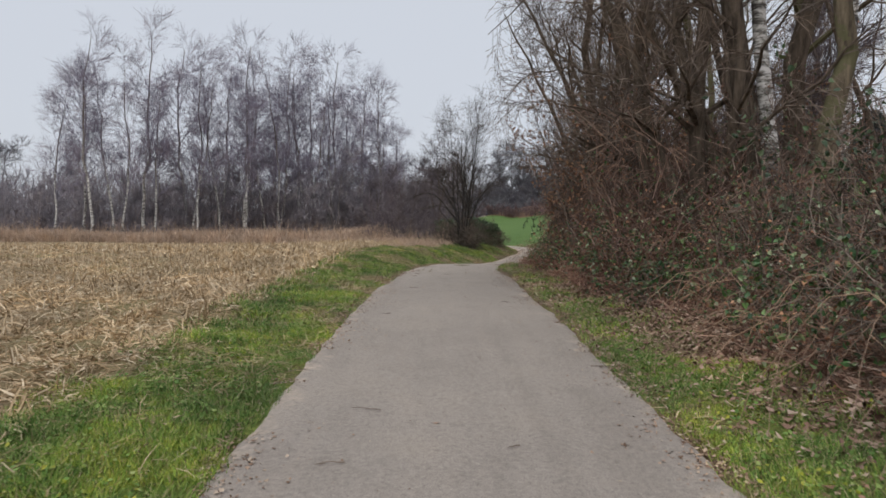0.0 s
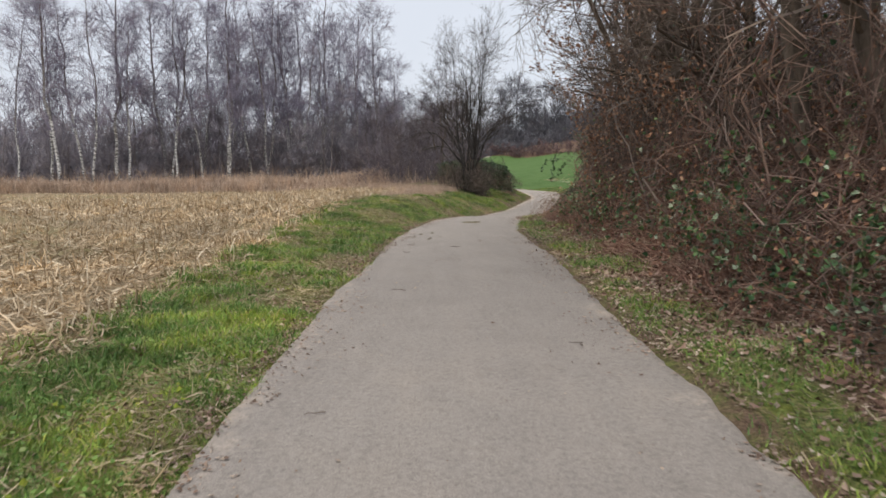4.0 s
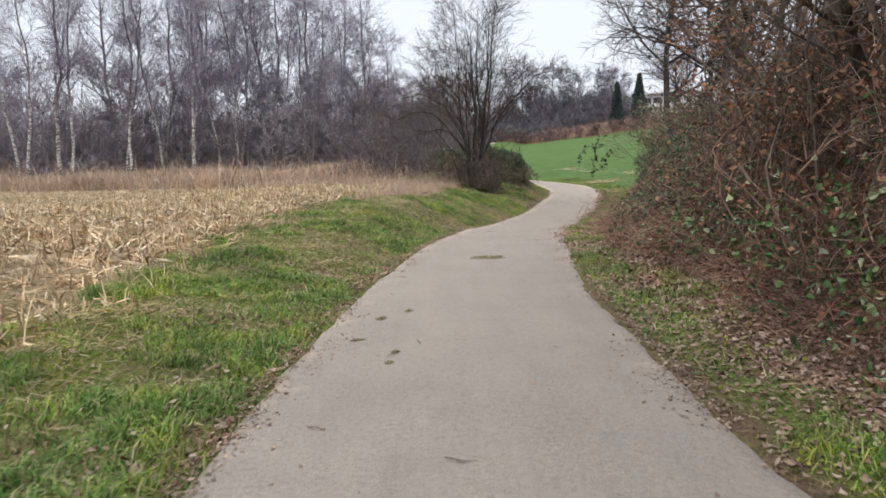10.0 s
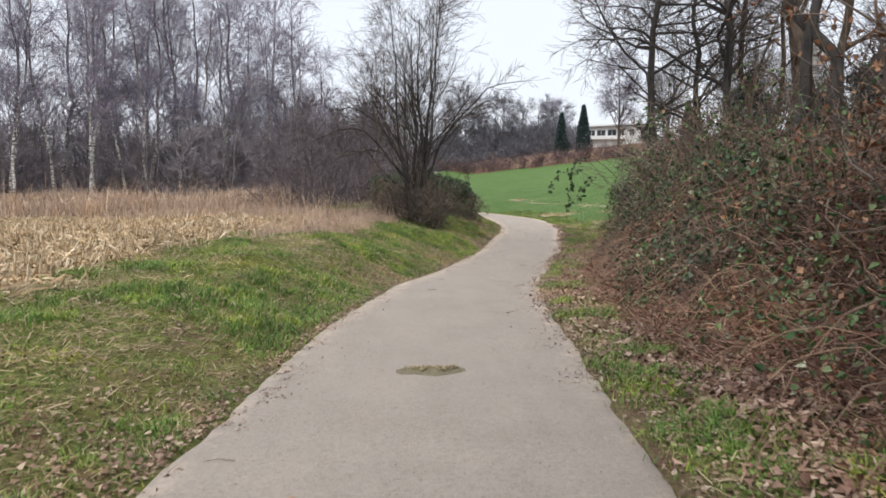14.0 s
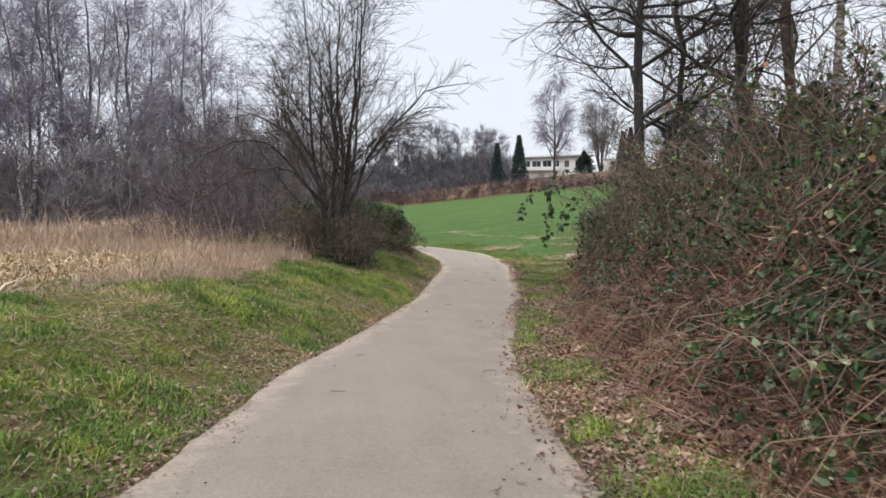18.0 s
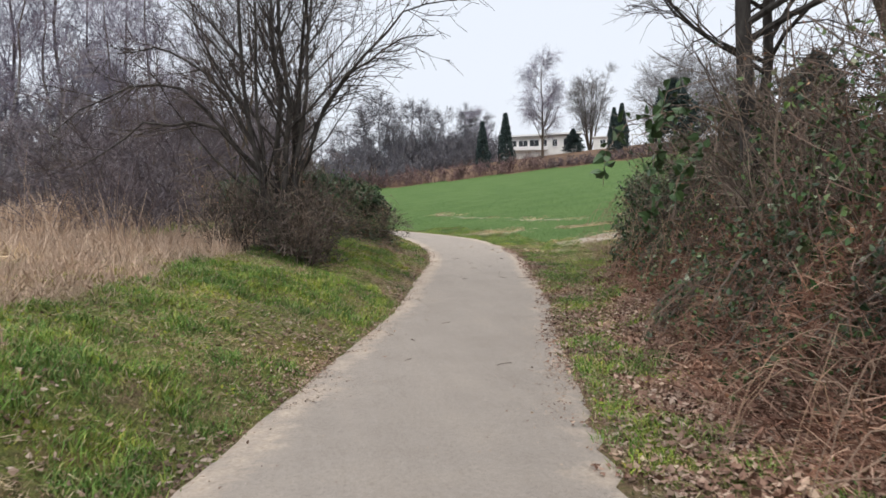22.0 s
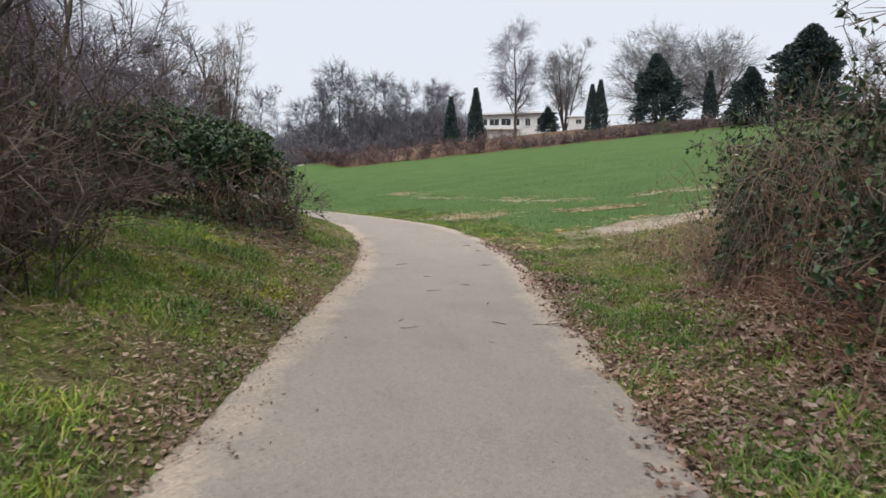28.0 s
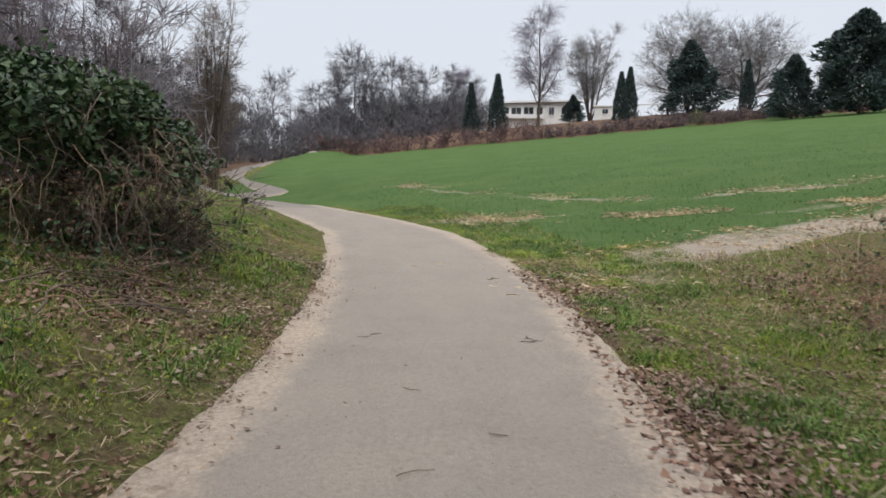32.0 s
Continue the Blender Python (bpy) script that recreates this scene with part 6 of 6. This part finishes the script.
stuff("verge_weeds", weeds(60000, lambda x, y: soft_noise(x, y, 0.9, 51) + 0.5 * soft_noise(x, y, 2.9, 52) > 0.15, 0.032, 0.07), M_WEED, "low broad-leaved weeds in the verge", "weeds")
stuff("yellow_moss", weeds(46000, lambda x, y: soft_noise(x, y, 0.55, 53) + 0.5 * soft_noise(x, y, 1.9, 54) > 0.4, 0.035, 0.05, 1.6), M_MOSS, "patches of yellow-green moss in the verge", "moss")
cushions = Heap()
for x0, y0, r0, n in [(4.5, 53.4, 0.9, 5000), (3.4, 51.9, 0.9, 4000), (5.2, 51.6, 0.5, 2000), (0.6, 44.6, 1.0, 5000), (2.0, 45.6, 0.8, 4000), (-0.8, 40.6, 0.8, 3500), (-1.2, 33.5, 0.6, 2500)]:
    x, y = rng.normal(x0, r0 * 0.7, n), rng.normal(y0, r0, n)
    k = (np.abs(x - mid_x(y)) > 1.75) & (soft_noise(x, y, 2.2, 57) + 0.6 * soft_noise(x, y, 5.1, 58) > 0.05)
    x, y = x[k], y[k]
    leaf_blades(cushions, rng, np.stack([x, y, land(x, y) + rng.uniform(0.0, 0.05, len(x))], 1), rng.uniform(0.015, 0.04, len(x)), 0.4, 0.3)
stuff("moss_cushions", cushions, M_MOSS, "bright yellow-green moss cushions on the bank", "moss")
stuff("grass", h, M_GRASS, "short green verge grass beside the path", "grass")
n = 110000
y = 2 + 60 * rng.uniform(size=n)
side = rng.choice((-1, -1, -1, 1), n)
d = 1.5 + rng.uniform(size=n) * (np.where(side < 0, left_edge(y), right_edge(y)) - 1.5)
x = mid_x(y) + side * d
k = rng.uniform(size=n) < np.interp(y, [4, 12], [0.3, 1.0]) * np.where(side > 0, 0.5, 1.0) * smooth(0.45 - 0.9 * lushness(x, y))
x, y = x[k], y[k]
way = rng.normal(size=(len(x), 3)) * np.array([1, 1, 0.18]) + np.array([0, 0, 0.15])
bits(o, rng, np.stack([x, y, land(x, y) + rng.uniform(0.005, 0.03, len(x))], 1), way, rng.uniform(0.05, 0.19, len(x)), rng.uniform(0.0018, 0.004, len(x)), 0.5)
stuff("faded_grass", o, M_GRASS_OLD, "yellowed winter grass in the verge", "grass")

# ---- young cereal on the slope ----
h = Heap()
x, y = scatter(60000, 9.5, 60, 58, 100, lambda x, y: zones(x, y)["crop"] * np.exp(-(y - 58) / 22))
blades(h, rng, x, y, land(x, y) - 0.01, rng.uniform(0.06, 0.13, len(x)), 0.008, 0.8)
stuff("young_cereal", h, M_CROP, "young green cereal in rows on the slope", "crop")

# ---- straw scraps along the wheel marks ----
h = Heap()
for line, n, half in [(m, 4200, 0.8) for m in WHEEL_MARKS] + [(TRACK, 6000, 1.3)]:
    pts = np.array(line)
    s = np.r_[0, np.cumsum(np.hypot(*np.diff(pts, axis=0).T))]
    t = rng.uniform(0, s[-1], n)
    x = np.interp(t, s, pts[:, 0]) + rng.normal(0, half * 0.6, n)
    y = np.interp(t, s, pts[:, 1]) + rng.normal(0, half * 0.6, n)
    k = soft_noise(x, y, 0.6, 64) + 0.5 * soft_noise(x, y, 1.9, 65) > 0.0
    x, y = x[k], y[k]
    way = rng.normal(size=(len(x), 3)) * np.array([1, 1, 0.15]) + np.array([0, 0, 0.08])
    bits(h, rng, np.stack([x, y, land(x, y) + 0.06], 1), way, rng.uniform(0.05, 0.17, len(x)), rng.uniform(0.004, 0.01, len(x)), 0.3)
stuff("straw_scraps", h, M_STRAW, "scattered pale straw along tractor tracks in the green field", "straw")

# ---- fallen leaves ----
h = Heap()
y = 1.5 + 58.5 * rng.uniform(size=84000) ** 0.8
right = rng.uniform(size=len(y)) < 0.68
d = np.where(right, 1.5 + rng.uniform(size=len(y)) ** 0.8 * (thicket_edge(y) + 0.8 - 1.5), -(1.45 + rng.exponential(0.75, len(y))))
x = mid_x(y) + d
k = (np.where(right, 0.55 + 0.5 * soft_noise(x, y, 0.8, 21), -0.05 + 0.7 * soft_noise(x, y, 0.6, 22) + np.interp(y, [0, 40, 48, 56], [0, 0.52, 0.42, 0.25])) > rng.uniform(size=len(y))) & (d > -3.4)
x, y = x[k], y[k]
leaf_blades(h, rng, np.stack([x, y, land(x, y) + 0.022], 1), rng.uniform(0.02, 0.058, len(x)), 0.5, 0.65)
y = 10 + 50 * rng.uniform(size=9000) ** 0.7
d = np.where(rng.uniform(size=len(y)) < 0.5, 1.5 + rng.exponential(0.6, len(y)), -1.5 - rng.exponential(0.7, len(y)))
x = mid_x(y) + d
k = (d < thicket_edge(y) + 0.4) & (d > -4.2) & (soft_noise(x, y, 0.7, 67) + 0.6 * soft_noise(x, y, 2.4, 68) > -0.1)
x, y = x[k], y[k]
leaf_blades(h, rng, np.stack([x, y, land(x, y) + rng.uniform(0.03, 0.06, len(x))], 1), rng.uniform(0.04, 0.07, len(x)), 0.5, 0.6)
stuff("fallen_leaves", h, M_LITTER, "brown and pale fallen leaves on the verge", "leaf litter")


h = Heap()
y = rng.uniform(1.5, 58, 60000)
d = thicket_edge(y) + 0.1 + np.where(rng.uniform(size=len(y)) < 0.6, rng.normal(0.1, 0.4, len(y)), rng.uniform(-0.2, 1.6, len(y)))
x = mid_x(y) + d
k = (d > 1.55) & (rng.uniform(size=len(y)) < np.interp(y, [0, 25, 32, 50, 56], [0.5, 0.7, 1.0, 0.9, 0.3]))
x, y = x[k], y[k]
leaf_blades(h, rng, np.stack([x, y, land(x, y) + rng.uniform(0.015, 0.06, len(x))], 1), rng.uniform(0.03, 0.08, len(x)), 0.5, 0.6)
y = 30 + 29 * rng.uniform(size=20000) ** 0.8
d = 1.72 + rng.normal(0, 0.24, len(y)) + rng.exponential(0.22, len(y)) - 0.1 * smooth((y - 44) / 4)
k = (d > 1.25) & (soft_noise(mid_x(y) + d, y, 1.2, 69) + 0.5 * soft_noise(mid_x(y) + d, y, 4.1, 70) > -0.25)
y, d = y[k], d[k]
x = mid_x(y) + d
leaf_blades(h, rng, np.stack([x, y, np.where(d < 1.48, mid_z(y) + 0.01, land(x, y)) + rng.uniform(0.015, 0.05, len(y))], 1), rng.uniform(0.025, 0.07, len(y)), 0.5, 0.65)
y = 9 + 49 * rng.uniform(size=24000) ** 0.75
away = rng.uniform(size=len(y)) ** 1.6
x = mid_x(y) - 1.5 - away * (mid_x(y) - straw_edge(y) - 1.2)
k = soft_noise(x, y, 0.5, 55) + 0.6 * soft_noise(x, y, 1.7, 56) > 0.15 - 0.3 * smooth((0.16 - away) / 0.16)
x, y = x[k], y[k]
leaf_blades(h, rng, np.stack([x, y, land(x, y) + rng.uniform(0.01, 0.05, len(x))], 1), rng.uniform(0.018, 0.05, len(x)), 0.5, 0.55)
x, y = rng.normal(5.2, 0.42, 3600), rng.normal(55.9, 0.75, 3600)
k = np.abs(x - mid_x(y)) > 1.75
x, y = x[k], y[k]
leaf_blades(h, rng, np.stack([x, y, land(x, y) + rng.uniform(0.01, 0.06, len(x))], 1), rng.uniform(0.025, 0.065, len(x)), 0.5, 0.6)
y = 24 + 28 * rng.uniform(size=26000)
d = thicket_edge(y) + rng.normal(0.25, 0.45, len(y))
x = mid_x(y) + d
k = (d > 1.9) & (soft_noise(x, y, 0.9, 76) + 0.5 * soft_noise(x, y, 3.1, 77) > -0.3)
x, y = x[k], y[k]
leaf_blades(h, rng, np.stack([x, y, land(x, y) + rng.uniform(0.02, 0.08, len(x))], 1), rng.uniform(0.045, 0.09, len(x)), 0.5, 0.5)
stuff("brown_leaf_litter", h, M_LITTER_BROWN, "drifts of brown fallen leaves under the brambles", "leaf litter")


# ---- crumbs, twigs and leaves on the path ----
h = Heap()
y = rng.uniform(1.5, 62, 42000)
side = rng.choice((-1, 1), len(y))
d = side * (1.6 - rng.exponential(0.16, len(y)))
x = mid_x(y) + d
k = soft_noise(side * 9 + d, y, 1.3, 74) + 0.8 * soft_noise(side * 9 + d, y, 4.7, 75) > 0.0
x, y, d = x[k], y[k], d[k]
leaf_blades(h, rng, np.stack([x, y, mid_z(y) + 0.02 + 0.02 * (1 - (d / 1.5) ** 2).clip(0, 1)], 1), rng.uniform(0.008, 0.04, len(x)), 0.4, 0.75)
y = rng.uniform(1.5, 62, 1500)
x = mid_x(y) + rng.uniform(-1.35, 1.35, len(y))
leaf_blades(h, rng, np.stack([x, y, mid_z(y) + 0.044], 1), rng.uniform(0.006, 0.02, len(x)), 0.4, 0.8)
stuff("path_crumbs", h, M_LITTER, "crumbs of leaf and bark along the path edges", "leaf litter")


def on_path(x, y):
    d = (x - float(mid_x(y))) / 1.47
    return float(mid_z(y)) + 0.012 + 0.03 * (1 - min(1.0, d * d))


def fallen_twig(x, y, length, turn, seed, forks=1):
    r = np.random.default_rng(seed)
    t = np.linspace(-0.5, 0.5, 6)
    bend = r.uniform(-0.35, 0.35)
    P = np.stack([t * length, bend * length * (t**2 - 0.25) * 2, np.full(6, 0.006) + r.uniform(0, 0.008, 6)], 1)[None]
    h = strands(Heap(), r, P, np.linspace(0.0045, 0.002, 6)[None], 5)
    ob = new("fallen_twig")
    ob.matrix_basis = pose(x, y, on_path(x, y), 0, 0, turn)
    tagged(ob, "small dark dry twig lying on the path", "twig", "twigs on the path")
    part("stick", h.mesh("stick", M_TWIG_DARK), ob)
    for _ in range(forks):
        Q, RQ = grow(r, P, np.full((1, 6), 0.0035), 1, (0.3, 0.8), length * 0.4, 40, 3, 0, 0.1, 0.8)
        Q[..., 2] = np.maximum(Q[..., 2] * 0.2, 0.005)
        part("side_shoot", strands(Heap(), r, Q, RQ, 4).mesh("side_shoot", M_TWIG_DARK), ob)


def fallen_leaf(x, y, size, turn, seed):
    r = np.random.default_rng(seed)
    ob = new("fallen_leaf", leaf_blades(Heap(), r, np.array([[0, 0, 0.006]]), np.array([size]), 0.5, 0.85).mesh("leaf", M_LITTER))
    ob.matrix_basis = pose(x, y, on_path(x, y), 0, 0, turn)
    tagged(ob, "dry curled leaf lying on the path", "leaf", "leaves on the path")


for i, (x, y) in enumerate([(-0.46, 5.23), (-0.57, 4.13), (0.53, 4.4), (0.08, 4.91), (-1.19, 6.54), (1.24, 11.4), (0.49, 6.98), (1.11, 8.42), (1.65, 6.73), (1.21, 11.45), (-0.31, 13.97), (0.22, 18.17), (-0.6, 9.9), (-0.38, 18.25), (-0.39, 21.86), (-0.2, 22.72), (0.01, 21.27), (0.49, 19.05), (0.21, 21.66), (1.02, 20.39), (-0.35, 19.59), (-0.18, 24.27), (0.42, 24.81), (0.38, 25.23), (-0.14, 25.81), (2.64, 31.47), (3.67, 35.65), (2.71, 33.5), (2.25, 37.46), (1.81, 34.68), (4.2, 43.53), (4.73, 45.17), (4.97, 41.61), (4.19, 43.43), (3.96, 44.02), (3.7, 42.49), (3.91, 42.12), (4.7, 45.11), (4.95, 44.77), (5.73, 42.19), (6.59, 50.53), (7.53, 50.15), (6.59, 50.14), (7.18, 49.42), (8.19, 50.05), (7.43, 55.06), (8.86, 54.71), (6.56, 53.03), (7.36, 52.25), (7.58, 53.53), (7.91, 52.67), (7.2, 56.39), (7.56, 55.15), (8.91, 54.83)]):
    if i % 4 == 3:
        fallen_leaf(x, y, pick.uniform(0.05, 0.08), pick.uniform(0, 360), 40 + i)
    else:
        fallen_twig(x, y, pick.uniform(0.1, 0.24), pick.uniform(0, 360), 40 + i, i % 3)

# ---- clod on the path, cut branches by the ivy ----
r = np.random.default_rng(77)
clod = thing("grass_clod", 1.3, 27.95, "flattened clod of mud and pale grass on the path", "clod", z=on_path(1.3, 27.95))
gu, gv = np.meshgrid(np.linspace(-1.1, 1.1, 25), np.linspace(-1.1, 1.1, 19))
fall = np.clip(0.85 + 0.45 * soft_noise(gu * 3, gv * 3, 0.7, 3) - gu**2 - gv**2, 0, 1) * (1 + 0.5 * soft_noise(gu * 3, gv * 3, 1.4, 3))
gi = np.arange(gu.size).reshape(gu.shape)
me = mesh_of("soil", np.stack([gu * 0.3, gv * 0.2, 0.032 * fall - 0.006], -1), np.stack([gi[:-1, :-1], gi[:-1, 1:], gi[1:, 1:], gi[1:, :-1]], -1)[fall[:-1, :-1] + fall[1:, 1:] + fall[1:, :-1] + fall[:-1, 1:] > 0.02], None, M_CLOD, True)
part("soil", me, clod)
n = 420
a, q = r.uniform(0, 2 * np.pi, n), np.sqrt(r.uniform(0, 1, n))
part("foliage", blades(Heap(), r, np.cos(a) * q * (0.2 + 0.08 * np.sin(3 * a)), np.sin(a) * q * (0.12 + 0.05 * np.cos(2 * a)), np.full(n, 0.004), r.uniform(0.015, 0.05, n), 0.004, 2.2).mesh("foliage", M_GRASS_OLD), clod, kind="stuff")

for x, y, s in [(-0.20, 22.83, 0.32), (0.07, 23.20, 0.26), (0.02, 21.38, 0.22), (-0.35, 21.88, 0.24), (-0.01, 21.04, 0.20)]:
    small = copy_thing(clod, pose(x, y, on_path(x, y), 0, 0, pick.uniform(0, 360)))
    small.scale = (s, s, s * 1.2)
    tagged(small, "small crumbled clod of mud and grass on the path")


def cut_branch(ax, ay, bx, by, rise, radius, seed, mat):
    r = np.random.default_rng(seed)
    t = np.linspace(0, 1, 8)[:, None]
    P = np.array([ax, ay, 0]) * (1 - t) + np.array([bx, by, 0]) * t + r.normal(0, 0.02, (8, 3))
    P[:, 2] = land(P[:, 0], P[:, 1]) + radius + 0.03 + rise * np.sin(t[:, 0] * np.pi)
    base = P[0].copy()
    ob = new("cut_branch")
    ob.matrix_basis = Matrix.Translation(base)
    radius = radius * 0.6
    tagged(ob, "cut bare branch lying on leaf litter", "branch", "cut branches by the ivy")
    part("stick", strands(Heap(), r, P[None] - base, np.linspace(radius, radius * 0.5, 8)[None], 7).mesh("stick", mat, True), ob)
    Q, RQ = grow(r, P[None] - base, np.full((1, 8), radius * 0.7), 2, (0.3, 0.9), 0.3, 40, 3, 0.02, 0.1, 0.8)
    for i in range(2):
        part("side_shoot", strands(Heap(), r, Q[i:i + 1], RQ[i:i + 1], 5).mesh("side_shoot", mat), ob)


for i, (ax, ay, bx, by, rise, rad) in enumerate([(5.2, 54.75, 6.15, 55.5, 0.03, 0.018), (5.25, 54.95, 6.1, 55.9, 0.02, 0.014), (5.1, 54.2, 5.35, 54.9, 0.18, 0.016), (5.0, 54.5, 5.5, 54.3, 0.12, 0.013),
                                                 (5.4, 55.6, 6.1, 56.3, 0.04, 0.012), (5.3, 56.4, 5.9, 57.2, 0.1, 0.012), (4.6, 54.6, 5.5, 56.0, 0.12, 0.014), (3.6, 52.2, 5.0, 53.0, 0.03, 0.014), (5.0, 55.2, 5.95, 55.25, 0.03, 0.012), (5.1, 55.4, 6.0, 55.0, 0.05, 0.013), (5.3, 54.5, 5.9, 55.4, 0.06, 0.012), (4.9, 55.8, 5.8, 56.1, 0.05, 0.014), (5.5, 56.3, 6.0, 57.0, 0.04, 0.012), (4.8, 55.0, 5.6, 54.7, 0.08, 0.012)]):
    cut_branch(ax, ay, bx, by, rise, rad, 900 + i, M_CANE_PALE if i % 2 else M_TWIG_DARK)

# ---- bark debris at the edge of the path ----
r = np.random.default_rng(940)
for i in range(9):
    x, y = 8.2 + r.normal(0, 0.13), 50.0 + r.normal(0, 0.09)
    fallen_twig(x, y, r.uniform(0.12, 0.3), r.uniform(-25, 40), 940 + i, 1)
